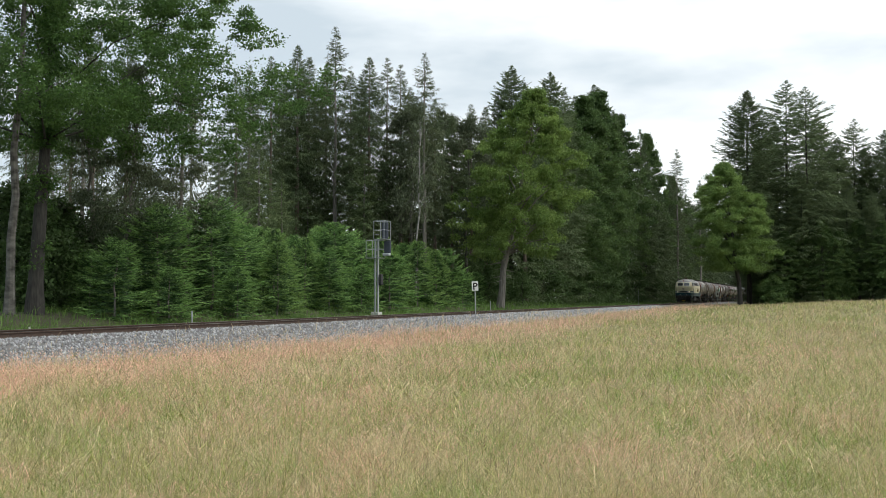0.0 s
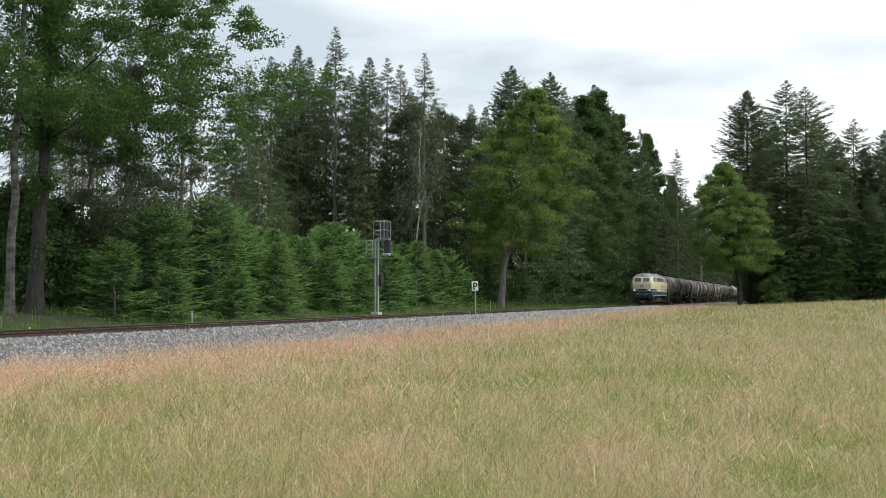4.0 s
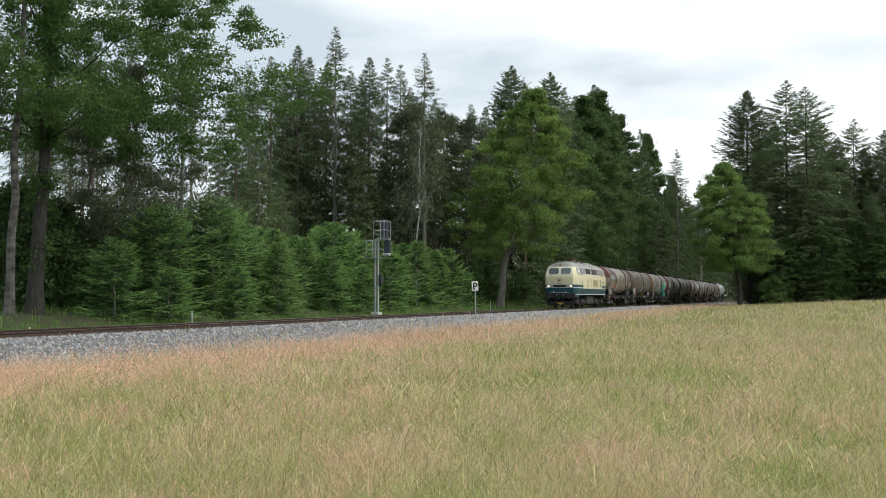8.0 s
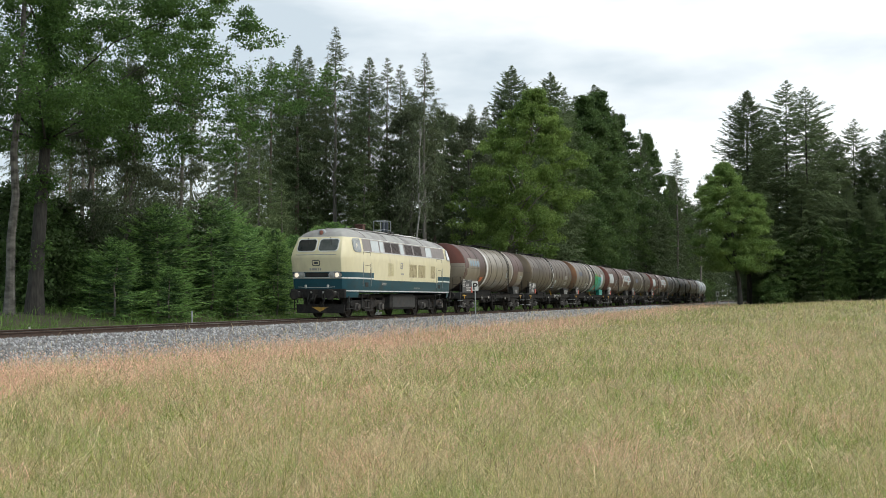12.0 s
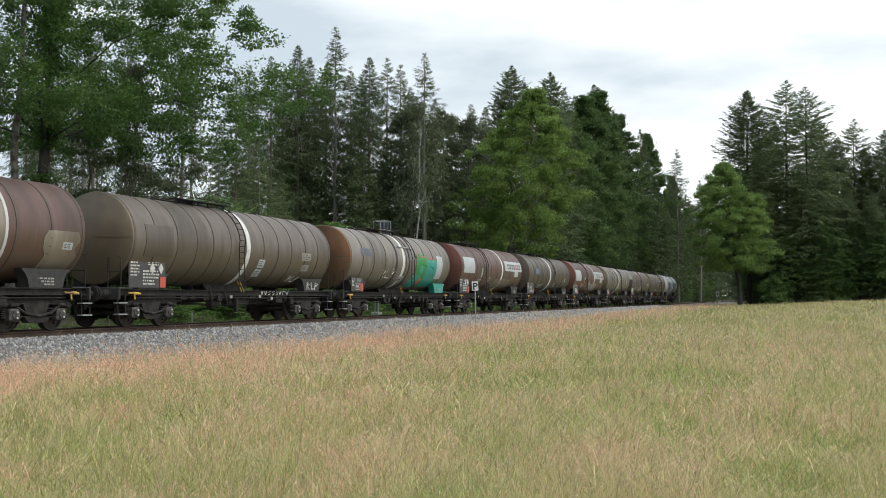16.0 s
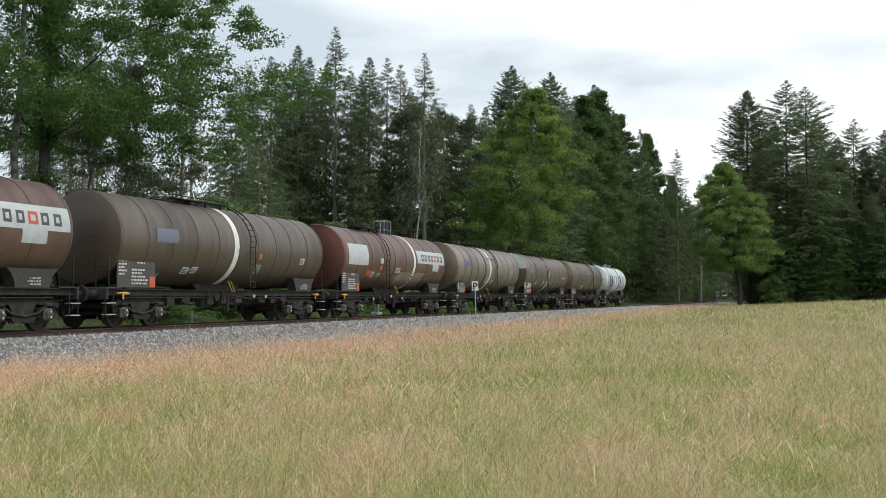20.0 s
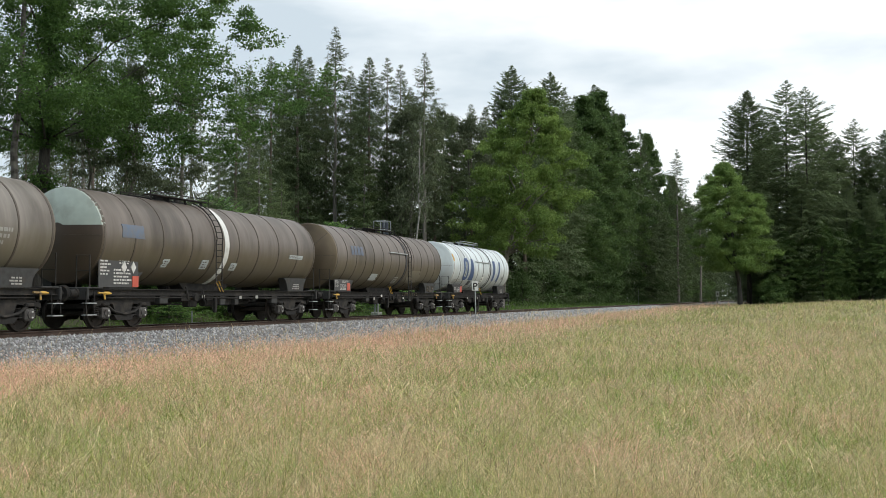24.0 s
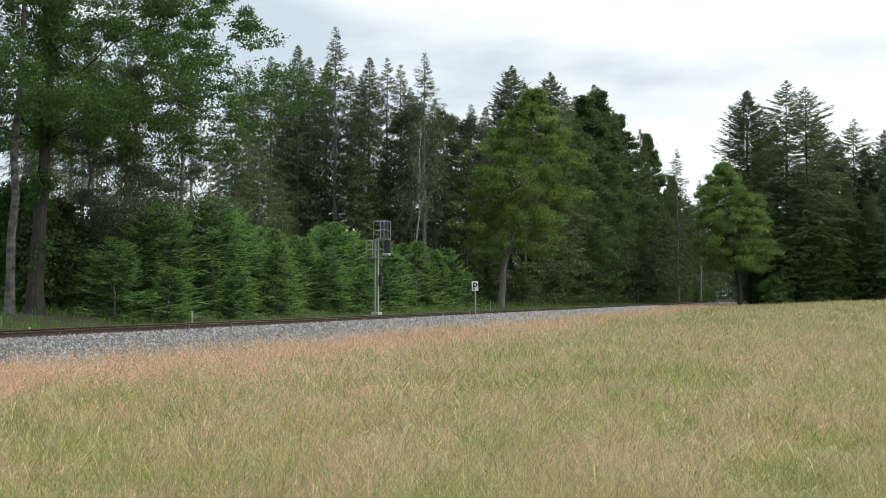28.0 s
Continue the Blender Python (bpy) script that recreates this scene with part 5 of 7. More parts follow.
def make_buffers(parent, x, sg, z=1.04, y=0.875):
    for sy in (-1, 1):
        g = Geo()
        prof = [(0, 0.15), (0.06, 0.15), (0.07, 0.12), (0.32, 0.115), (0.33, 0.085), (0.55, 0.085), (0.56, 0.22), (0.585, 0.24), (0.62, 0.21), (0.625, 0.0)]
        g.lathe([(x + sg * a, r) for a, r in prof], 18, "x", (0, sy * y, z))
        part("buffer", g, UNDER, parent)
    g = Geo().tube([(x, 0, z - 0.02), (x + sg * 0.35, 0, z - 0.06)], 0.05, 8)
    g.tube([(x + sg * 0.3, 0.06, z), (x + sg * 0.5, 0.06, z - 0.22), (x + sg * 0.42, 0, z - 0.38), (x + sg * 0.5, -0.06, z - 0.22), (x + sg * 0.3, -0.06, z)], 0.028, 6)
    g.tube([(x, 0.35, z - 0.1), (x + sg * 0.22, 0.36, z - 0.32), (x + sg * 0.3, 0.3, z - 0.5), (x + sg * 0.18, 0.22, z - 0.3)], 0.022, 6)
    part("coupling", g, UNDER, parent)


TANK_Z = 2.76
TANK_R = 1.44


def on_tank(half):
    """Maps (way back from the tank's front, height) to the camera side of the barrel."""
    def place(u, z, off=0.004):
        a = math.asin(max(-1, min(1, (z - TANK_Z) / TANK_R)))
        return (half - u, (TANK_R + off) * math.cos(a), TANK_Z + (TANK_R + off) * math.sin(a))
    return place


def curved_patch(half, u0, u1, z0, z1, material, parent, name, label="", off=0.006, wavy=0.0, seed=0):
    """A patch that follows the barrel; wavy frays its edges."""
    place = on_tank(half)
    rng = random.Random(seed)
    n = 13
    g = Geo()
    vs = []
    ctl = [[rng.uniform(-wavy, wavy) for _ in range(6)] for _ in range(2)]
    for k in range(n):
        z = z0 + (z1 - z0) * k / (n - 1)
        fk = 5 * k / (n - 1)
        i0 = min(4, int(fk))
        e = (1 - math.cos(math.pi * (fk - i0))) / 2
        w0, w1 = (c[i0] * (1 - e) + c[i0 + 1] * e for c in ctl)
        for o in (off, -0.01):
            vs += [place(u0 + w0, z, o), place(u1 + w1, z, o)]
    fs = []
    for k in range(n - 1):
        a, b = 4 * k, 4 * k + 4
        fs += [(a, a + 1, b + 1, b), (a, b, b + 2, a + 2), (a + 1, a + 3, b + 3, b + 1)]
    fs += [(0, 2, 3, 1), (4 * n - 4, 4 * n - 3, 4 * n - 1, 4 * n - 2)]
    g.add(vs, fs)
    return part(name, g, material, parent, label)


def hoop(half, u0, u1, off, material, parent, name, label="", n=40):
    """A band round the barrel."""
    g = Geo()
    g.lathe([(half - u0, TANK_R - 0.01), (half - u0, TANK_R + off), (half - u1, TANK_R + off), (half - u1, TANK_R - 0.01)], n, "x", (0, 0, TANK_Z))
    return part(name, g, material, parent, label)


def make_ladder(parent, x, y, z0, z1, w=0.38, curved=True, half=0.0):
    """Rungs and stiles; the upper part leans in with the barrel."""
    def off(z):
        if z > TANK_Z and curved:
            a = (z - TANK_Z) / (TANK_R + 0.12)
            return (TANK_R + 0.12) * math.sqrt(max(0.0, 1 - min(a, 0.985) ** 2))
        return y
    zs = [z0 + (z1 - z0) * k / 14 for k in range(15)]
    g = Geo()
    for sx in (-w / 2, w / 2):
        g.tube([(x + sx, off(z), z) for z in zs], 0.022, 5)
    for z in zs[:-1]:
        g.tube([(x - w / 2, off(z), z), (x + w / 2, off(z), z)], 0.014, 5, False)
    part("ladder", g, UNDER, parent, "dark grimy steel ladder")


def make_tank_wagon(spec, front_s, rear_s):
    rng = random.Random(spec["seed"])
    length = rear_s - front_s
    half = length / 2
    wagon = tagged(new("tank_wagon"), spec["label"], "tank wagon", "tank wagons of the train")
    # barrel
    n = 48
    edge = spec.get("dish", 0.30)
    zones = spec.get("zones") or [(0, length, spec["paint"])]
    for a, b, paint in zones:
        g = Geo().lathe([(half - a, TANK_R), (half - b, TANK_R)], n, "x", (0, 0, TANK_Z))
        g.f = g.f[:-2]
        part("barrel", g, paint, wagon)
    for sg, key in ((1, "end"), (-1, "rear_end")):
        paint = spec.get(key, spec["end"])
        x = half * sg
        prof = [(x, TANK_R), (x + sg * 0.045, TANK_R - 0.012), (x + sg * 0.07, TANK_R - 0.07), (x + sg * edge * 0.75, TANK_R * 0.55), (x + sg * edge, TANK_R * 0.18), (x + sg * edge, 0.0)]
        if spec.get("flat_end"):
            prof = [(x, TANK_R), (x + sg * 0.03, TANK_R - 0.03), (x + sg * 0.05, TANK_R * 0.6), (x + sg * 0.12, 0.16), (x + sg * 0.2, 0.14), (x + sg * 0.2, 0.0)]
        g = Geo().lathe(prof, n, "x", (0, 0, TANK_Z))
        end = part("end_plate", g, paint, wagon)
        g = Geo()
        for k in range(spec.get("sectors", 1) * 2):
            a = math.pi * k / spec.get("sectors", 1)
            c, s = math.cos(a), math.sin(a)
            pts = [(q[0] + sg * 0.004, c * q[1], TANK_Z + s * q[1]) for q in prof[2:-1]]
            g.tube(pts, 0.011, 4)
        part("weld_seam", g, SEAM, end)
    if "mint" in spec:
        for sg in spec["mint"]:
            x = (half + 0.012) * sg
            prof = [(x, TANK_R), (x + sg * 0.045, TANK_R - 0.012), (x + sg * 0.07, TANK_R - 0.07), (x + sg * edge * 0.75, TANK_R * 0.55), (x + sg * edge * 0.97, TANK_R * 0.25)]
            g = Geo()
            vs, fs = [], []
            for a, r in prof:
                lo = math.asin(min(1, 0.28 / r))
                for k in range(17):
                    w = lo + (math.pi - 2 * lo) * k / 16
                    vs.append((a, math.cos(w) * r, TANK_Z + math.sin(w) * r))
            for i in range(len(prof) - 1):
                for k in range(16):
                    fs.append((i * 17 + k, i * 17 + k + 1, (i + 1) * 17 + k + 1, (i + 1) * 17 + k))
            g.add(vs, fs)
            part("end_repaint", g, MINT, wagon, "pale mint repainted upper end")
            curved_patch(half, 0.02 if sg > 0 else length - 0.55, 0.10 if sg > 0 else length - 0.01, 3.0, 4.19, MINT, wagon, "repaint", "pale mint repainted strip")
    if "end_low" in spec:
        x = half + 0.008
        prof = [(x, TANK_R), (x + 0.045, TANK_R - 0.012), (x + 0.07, TANK_R - 0.07), (x + edge * 0.75, TANK_R * 0.55), (x + edge, TANK_R * 0.18)]
        vs, fs = [], []
        for a, r in prof:
            lo = math.asin(min(0.9, 0.22 / r))
            for k in range(21):
                w = math.pi - lo + (math.pi + 2 * lo) * k / 20
                vs.append((a, math.cos(w) * r, TANK_Z + math.sin(w) * r))
        for i in range(len(prof) - 1):
            for k in range(20):
                fs.append((i * 21 + k, i * 21 + k + 1, (i + 1) * 21 + k + 1, (i + 1) * 21 + k))
        part("end_repaint", Geo().add(vs, fs), spec["end_low"], wagon, "bare beige lower half of the end")
    # cladding joints
    rings = spec.get("rings", 9)
    for k in range(1, rings + 1):
        u = length * (k + (0.0 if k in (1, rings) else rng.uniform(-0.06, 0.06))) / (rings + 1)
        hoop(half, u - 0.032, u + 0.032, 0.014, SEAM if spec["paint"] is not TANK_WHITE else GREY_SEAM, wagon, "cladding_band", n=40)
    for u in (0.06, length - 0.06):
        hoop(half, u - 0.04, u + 0.04, 0.010, SEAM if spec["paint"] is not TANK_WHITE else GREY_LABEL, wagon, "rim_band")
    if "band" in spec:
        u, w = spec["band"]
        hoop(half, u - w / 2, u + w / 2, 0.016, WHITE_PAINT, wagon, "white_band", "white painted band")
    if "line" in spec:
        u, w = spec["line"]
        hoop(half, u - w / 2, u + w / 2, 0.014, MARKING, wagon, "white_line", "worn narrow white band")
    for u in spec.get("straps", ()):
        hoop(half, u - 0.06, u + 0.06, 0.03, DARK_LETTER, wagon, "strap", "dark clamping strap")
    for u0, u1, z in spec.get("gutters", ()):
        place = on_tank(half)
        g = Geo().tube([place(u0, z, 0.05), place((u0 + u1) / 2, z - 0.01, 0.05), place(u1, z - 0.02, 0.05)], 0.035, 6)
        part("rain_gutter", g, GALV, wagon, "pale rain gutter above the fittings")
    # top fittings
    cu = spec.get("top", length * 0.5)
    g = Geo()
    for y in (-0.42, 0.42):
        g.box((half - cu, y, TANK_Z + TANK_R + 0.10), (3.4, 0.30, 0.035), 0.008)
    for dx in (-1.5, -0.5, 0.5, 1.5):
        for y in (-0.42, 0.42):
            g.box((half - cu + dx, y, TANK_Z + TANK_R + 0.02), (0.05, 0.06, 0.18))
    part("walkway", g, UNDER if spec["paint"] is not TANK_WHITE else GALV, wagon, "flat steel walkway on the tank top")
    g = Geo().lathe([(TANK_Z + TANK_R - 0.06, 0.30), (TANK_Z + TANK_R + 0.10, 0.30), (TANK_Z + TANK_R + 0.105, 0.34), (TANK_Z + TANK_R + 0.14, 0.34), (TANK_Z + TANK_R + 0.17, 0.2), (TANK_Z + TANK_R + 0.18, 0)], 18, "z", (half - cu + 0.3, 0, 0))
    part("manhole", g, UNDER, wagon)
    part("vent_pipe", Geo().tube([(half - cu - 0.6, 0, TANK_Z + TANK_R - 0.05), (half - cu - 0.6, 0, TANK_Z + TANK_R + 0.16)], 0.08, 10), UNDER, wagon)
    for y in (-0.58, 0.58):
        g = Geo()
        g.tube([(half - cu - 1.75, y, TANK_Z + TANK_R - 0.1), (half - cu - 1.75, y, TANK_Z + TANK_R + 0.2), (half - cu + 1.75, y, TANK_Z + TANK_R + 0.2), (half - cu + 1.75, y, TANK_Z + TANK_R - 0.1)], 0.018, 5)
        part("handrail", g, UNDER if spec["paint"] is not TANK_WHITE else GALV, wagon)
    if "ladder" in spec:
        make_ladder(wagon, half - spec["ladder"], 1.52, 0.75 if spec["seed"] in (4, 6, 9) else 1.3, 4.22)
    # underframe
    over = 0.45
    fl = half + over
    for sg in (-1, 1):
        g = Geo().prism([(1.21, 1.185), (1.21, 1.16), (1.13, 1.155), (1.13, 1.02), (1.21, 1.015), (1.21, 0.985), (1.10, 0.985), (1.10, 1.185)], -fl, fl, "x")
        if sg < 0:
            g.v = [(a, -b, c) for a, b, c in g.v]
        part("sole_bar", g, UNDER, wagon)
    part("centre_sill", Geo().box((0, 0, 1.02), (2 * fl - 0.2, 0.5, 0.18), 0.02), UNDER, wagon)
    for sg in (-1, 1):
        g = Geo().box((sg * (fl + 0.02), 0, 1.04), (0.08, 2.6, 0.36), 0.02)
        g.box((sg * (fl - 0.35), 0, 1.205), (0.7, 2.5, 0.04), 0.01)
        part("headstock", g, FRAME_GREY, wagon)
        make_buffers(wagon, sg * (fl + 0.05), sg)
        # saddles that flare up to the barrel
        for sy in (-1, 1):
            x0 = sg * (half - 1.25)
            poly = [(x0 - 0.98, 1.70), (x0 + 0.98, 1.70), (x0 + 0.82, 1.58), (x0 + 0.72, 1.42), (x0 + 0.66, 1.19), (x0 - 0.66, 1.19), (x0 - 0.72, 1.42), (x0 - 0.82, 1.58)]
            g = Geo().prism(poly, sy * 0.86, sy * 1.20)
            saddle = part("saddle", g, FRAME_GREY if not (spec["seed"] == 3 and sg < 0) else TEAL_SPRAY, wagon, "" if not (spec["seed"] == 3 and sg < 0) else "saddle sprayed teal")
            g = Geo()
            if sg < 0 and spec["seed"] in (2, 9):
                ink = MARKING if spec["seed"] == 2 else OLIVE_END
                for pts in ([(0.45, 1.25), (0.42, 1.55), (0.22, 1.46), (0.4, 1.40), (0.2, 1.25)], [(0.08, 1.55), (0.05, 1.27), (-0.15, 1.28)], [(-0.25, 1.24), (-0.32, 1.55), (-0.6, 1.48), (-0.34, 1.38)]):
                    Geo.tube(g, [(x0 + u, sy * 1.205, v) for u, v in pts], 0.03, 4)
                part("paint_scrawl", g, ink, saddle, "sprayed stroke of paint")
                g = Geo()
                u = 8.2
                while u < 10.3:
                    w = rng.uniform(0.10, 0.20)
                    kind = rng.randint(0, 2)
                    zig = ([(0, 1.02), (0, 1.16), (w, 1.15)], [(w, 1.15), (0, 1.13), (w, 1.06), (0, 1.02)], [(0, 1.15), (w * 0.5, 1.02), (w, 1.16)])[kind]
                    g.tube([(half - u - a, sy * 1.215, b) for a, b in zig], 0.016, 4)
                    u += w + rng.uniform(0.05, 0.16)
                part("paint_scrawl", g, ink, wagon, "row of sprayed marks")
                continue
            text_bars(g, lambda u, v, o: (x0 + u, sy * (1.20 + o), v), -0.30, 0.32, 1.24, 1.48, 3, rng, 0.55)
            part("lettering", g, GREY_LABEL, saddle, "", 0)
        # end hoop rails and steps
        for sy in (-1, 1):
            g = Geo()
            x = sg * (fl - 0.12)
            g.tube([(x, sy * 0.75, 1.22), (x, sy * 0.75, 2.15), (x, sy * 1.22, 2.15), (x, sy * 1.22, 1.22)], 0.02, 5)
            g.tube([(x, sy * 0.75, 1.7), (x, sy * 1.22, 1.7)], 0.014, 5)
            g.tube([(x - 0.18, sy * 1.24, 1.1), (x - 0.18, sy * 1.26, 0.42), (x + 0.18, sy * 1.26, 0.42), (x + 0.18, sy * 1.24, 1.1)], 0.02, 5)
            part("end_rail", g, UNDER, wagon)
            for z in (0.42, 0.76):
                part("step", Geo().box((sg * (fl - 0.12), sy * 1.22, z), (0.42, 0.2, 0.03)), GALV, wagon, "pale grated foot step")
        make_bogie(wagon, sg * (half - 1.45))
    g = Geo().tube([(0.6, -0.6, 0.86), (2.1, -0.6, 0.86)], 0.2, 12)
    g.tube([(-1.6, 0.5, 0.80), (-0.9, 0.5, 0.80)], 0.16, 10)
    g.tube([(half - 3.2, 0.6, 0.9), (-half + 3.2, 0.6, 0.9)], 0.03, 5)
    g.box((-0.3, 1.0, 0.82), (0.9, 0.12, 0.34), 0.03)
    g.box((0.35, 1.15, 0.66), (0.12, 0.12, 0.5), 0.02)
    g.box((0, 0, 0.90), (2 * half - 5.2, 0.36, 0.3), 0.03)
    for dx in (-2.2, -1.1, 1.3, 2.3):
        g.box((dx, 0, 0.86), (0.1, 2.1, 0.16), 0.02)
    for dx, dz in ((-2.6, 0.72), (2.7, 0.70)):
        g.tube([(dx, 0.75, dz), (dx * 0.45, 0.75, dz - 0.02)], 0.025, 5)
    g.tube([(-0.2, 0.85, 0.74), (0.7, 0.85, 0.74)], 0.13, 12)
    g.box((1.55, 0.9, 0.78), (0.5, 0.3, 0.36), 0.04)
    for k in range(5):
        g.tube([(-1.2 + 0.5 * k, 1.12, 1.0), (-1.15 + 0.5 * k, 1.14, 0.62 + 0.06 * (k % 3))], 0.02, 5)
    part("brake_gear", g, UNDER, wagon)
    for sy in (-1, 1):
        g = Geo().tube([(-half + 0.4, sy * 1.14, 0.92), (-1.0, sy * 1.16, 0.90), (1.4, sy * 1.16, 0.93), (half - 0.4, sy * 1.14, 0.91)], 0.028, 6)
        part("brake_pipe", g, UNDER, wagon)
        u = -half + 2.9
        while u < half - 2.9:
            w, d = rng.uniform(0.12, 0.5), rng.uniform(0.12, 0.34)
            part("equipment_box", Geo().box((u, sy * 1.06, 0.99 - d / 2), (w, 0.2, d), 0.02), UNDER if rng.random() < 0.7 else FRAME_GREY, wagon)
            u += w + rng.uniform(0.25, 1.1)
    g = Geo().prism([(-1.6, 1.42), (1.6, 1.42), (1.2, 1.12), (-1.2, 1.12)], -0.5, 0.5)
    part("sump", g, UNDER, wagon)
    for k, (dx, m) in enumerate(((0.9, GREY_LABEL), (1.25, MARKING), (-1.1, GREY_LABEL), (-2.4, GREY_LABEL), (2.6, GREY_LABEL))):
        if (k + spec["seed"]) % 3:
            g = Geo().box((dx + rng.uniform(-0.5, 0.5), 1.235, 0.92 + rng.uniform(-0.06, 0.1)), (0.16, 0.02, 0.11))
            part("setting_plate", g, m, wagon, "small painted setting plate")
    vx = half - spec.get("valve", cu)
    g = Geo().tube([(vx, 0, 1.4), (vx, 0.2, 1.0), (vx, 1.1, 0.95)], 0.09, 10)
    g.tube([(vx, 1.08, 0.95), (vx, 1.26, 0.93)], 0.13, 12)
    g.tube([(vx - 0.4, 1.2, 1.2), (vx - 0.4, 1.3, 0.78)], 0.03, 6)
    g.tube([(vx + 0.5, 1.15, 1.28), (vx + 0.5, 1.25, 0.85)], 0.035, 6)
    part("outlet_valve", g, UNDER, wagon)
    for sg in (-1, 1):
        x = sg * (fl - 0.75)
        if sg > 0 or spec["seed"] % 2:
            g = Geo()
            g.tube([(x - 0.3, 1.26, 1.04), (x + 0.3, 1.27, 1.06)], 0.03, 6)
            g.tube([(x, 1.25, 1.06), (x + 0.04, 1.3, 0.86)], 0.028, 6)
            g.box((x - 0.12, 1.25, 1.05), (0.26, 0.05, 0.09), 0.02)
            part("shunting_lever", g, YELLOW, wagon, "chipped yellow brake lever")
    for dx in (0.0, 0.18) if spec["seed"] > 1 else ():
        g = Geo()
        g.tube([(half - length * 0.47 - dx, 1.22, 1.50), (half - length * 0.47 - dx - 0.22, 1.28, 1.12)], 0.018, 5)
        part("earth_clip", g, YELLOW, wagon, "yellow slanting bar")
    # black data board at the front end, with its writing as bars
    bu, bw, bh = spec.get("board", (0.35, 1.5, 1.0))
    if bw > 0:
        def face(u, v, off=0.004):
            return (half - u, 1.235 + off, v)
        z0 = 1.22
        g = Geo().box((half - bu - bw / 2, 1.215, z0 + bh / 2), (bw, 0.04, bh), 0.012)
        board = part("data_board", g, BLACK_BOARD, wagon, "black sheet board with white lettering")
        g = Geo()
        r2 = random.Random(spec["seed"] + 50)
        text_bars(g, face, bu + 0.06, bu + bw * 0.30, z0 + bh * 0.35, z0 + bh * 0.93, 6, r2)
        text_bars(g, face, bu + bw * 0.36, bu + bw * 0.85, z0 + bh * 0.08, z0 + bh * 0.58, 5, r2)
        text_bars(g, face, bu + bw * 0.5, bu + bw * 0.92, z0 + bh * 0.7, z0 + bh * 0.93, 3, r2)
        part("lettering", g, MARKING, board, "", 0)
        if spec.get("red", True):
            du = bu + bw - 0.32
            g = Geo().box((half - du - 0.15, 1.25, z0 + 0.19), (0.30, 0.02, 0.34))
            part("danger_plate", g, RED_PLATE, wagon, "red-orange square plate")
        if spec.get("diamonds"):
            for du in (0.62, 0.86):
                c = bu + bw * du
                decal([(c - 0.13, z0 + bh * 0.62), (c, z0 + bh * 0.44), (c + 0.13, z0 + bh * 0.62), (c, z0 + bh * 0.80)], lambda a, b, o: (half - a, 1.25 + o, b), MARKING, board, "diamond_label", "white diamond label")
    # painted and stuck marks on the barrel
    for name, label, u0, u1, z0, z1, paint, wavy in spec.get("marks", ()):
        mark = curved_patch(half, u0, u1, z0, z1, paint, wagon, name, label, 0.0135 + 0.0015 * rng.random(), wavy, rng.randint(0, 99))
        if label == label_w:
            g = Geo()
            text_bars(g, on_tank(half), u0 + 0.05, u1 - 0.05, z0 + 0.03, z1 - 0.03, 3, rng, 0.5, 0.019)
            part("lettering", g, SEAM, mark, "", 0)
    for u0, u1, z0, z1, rows, paint, thick in spec.get("writing", ()):
        g = Geo()
        text_bars(g, on_tank(half), u0, u1, z0, z1, rows, rng, thick, 0.018)
        part("lettering", g, paint, wagon, "", 0)
    for pts, paint in spec.get("scrawls", ()):
        place = on_tank(half)
        g = Geo().tube([place(u, z, 0.008) for u, z in pts], 0.022, 4)
        part("paint_scrawl", g, paint, wagon, "sprayed stroke of paint")
    for shapes, paint in spec.get("emblems", ()):
        g = Geo()
        place = on_tank(half)
        for b0, b1, t0, t1, z0, z1 in shapes:
            vs = [place(lo + (hi - lo) * k / 6, z0 + (z1 - z0) * k / 6, 0.019) for k in range(7) for lo, hi in ((b0, t0), (b1, t1))]
            g.add(vs, [(2 * k, 2 * k + 1, 2 * k + 3, 2 * k + 2) for k in range(6)])
        part("emblem", g, paint, wagon, "plain painted emblem shapes")
    return wagon, (front_s + rear_s) / 2


def bars(u0, u1, z0, z1, count, fill=0.72):
    step = (u1 - u0) / count
    return [(u0 + k * step, u0 + (k + fill) * step, u0 + k * step, u0 + (k + fill) * step, z0, z1) for k in range(count)]


def frame_shape(u0, u1, z0, z1, w):
    """An open rectangle of bars of width w."""
    return [(u0, u0 + w, u0, u0 + w, z0, z1), (u1 - w, u1, u1 - w, u1, z0, z1), (u0 + w, u1 - w, u0 + w, u1 - w, z1 - w, z1), (u0 + w, u1 - w, u0 + w, u1 - w, z0, z0 + w)]


def lease_logo(u):
    """Pale blue plate with a row of dark upright shapes and one red ring."""
    marks = [("logo_plate", "pale blue plate", u, u + 4.2, 2.72, 3.38, PALE_LABEL, 0), ("logo_plate", "small pale blue plate", u + 2.35, u + 3.3, 2.36, 2.72, PALE_LABEL, 0)]
    dark = []
    for k, c in enumerate((0.62, 1.15, 1.65, 2.12, 3.05, 3.55)):
        w = 0.40 if k == 0 else 0.30
        dark += frame_shape(u + c, u + c + w, 2.86, 3.19, 0.085)
    return marks, [(dark, DARK_LETTER), (frame_shape(u + 2.56, u + 2.93, 2.86, 3.20, 0.09), RED_PLATE)]


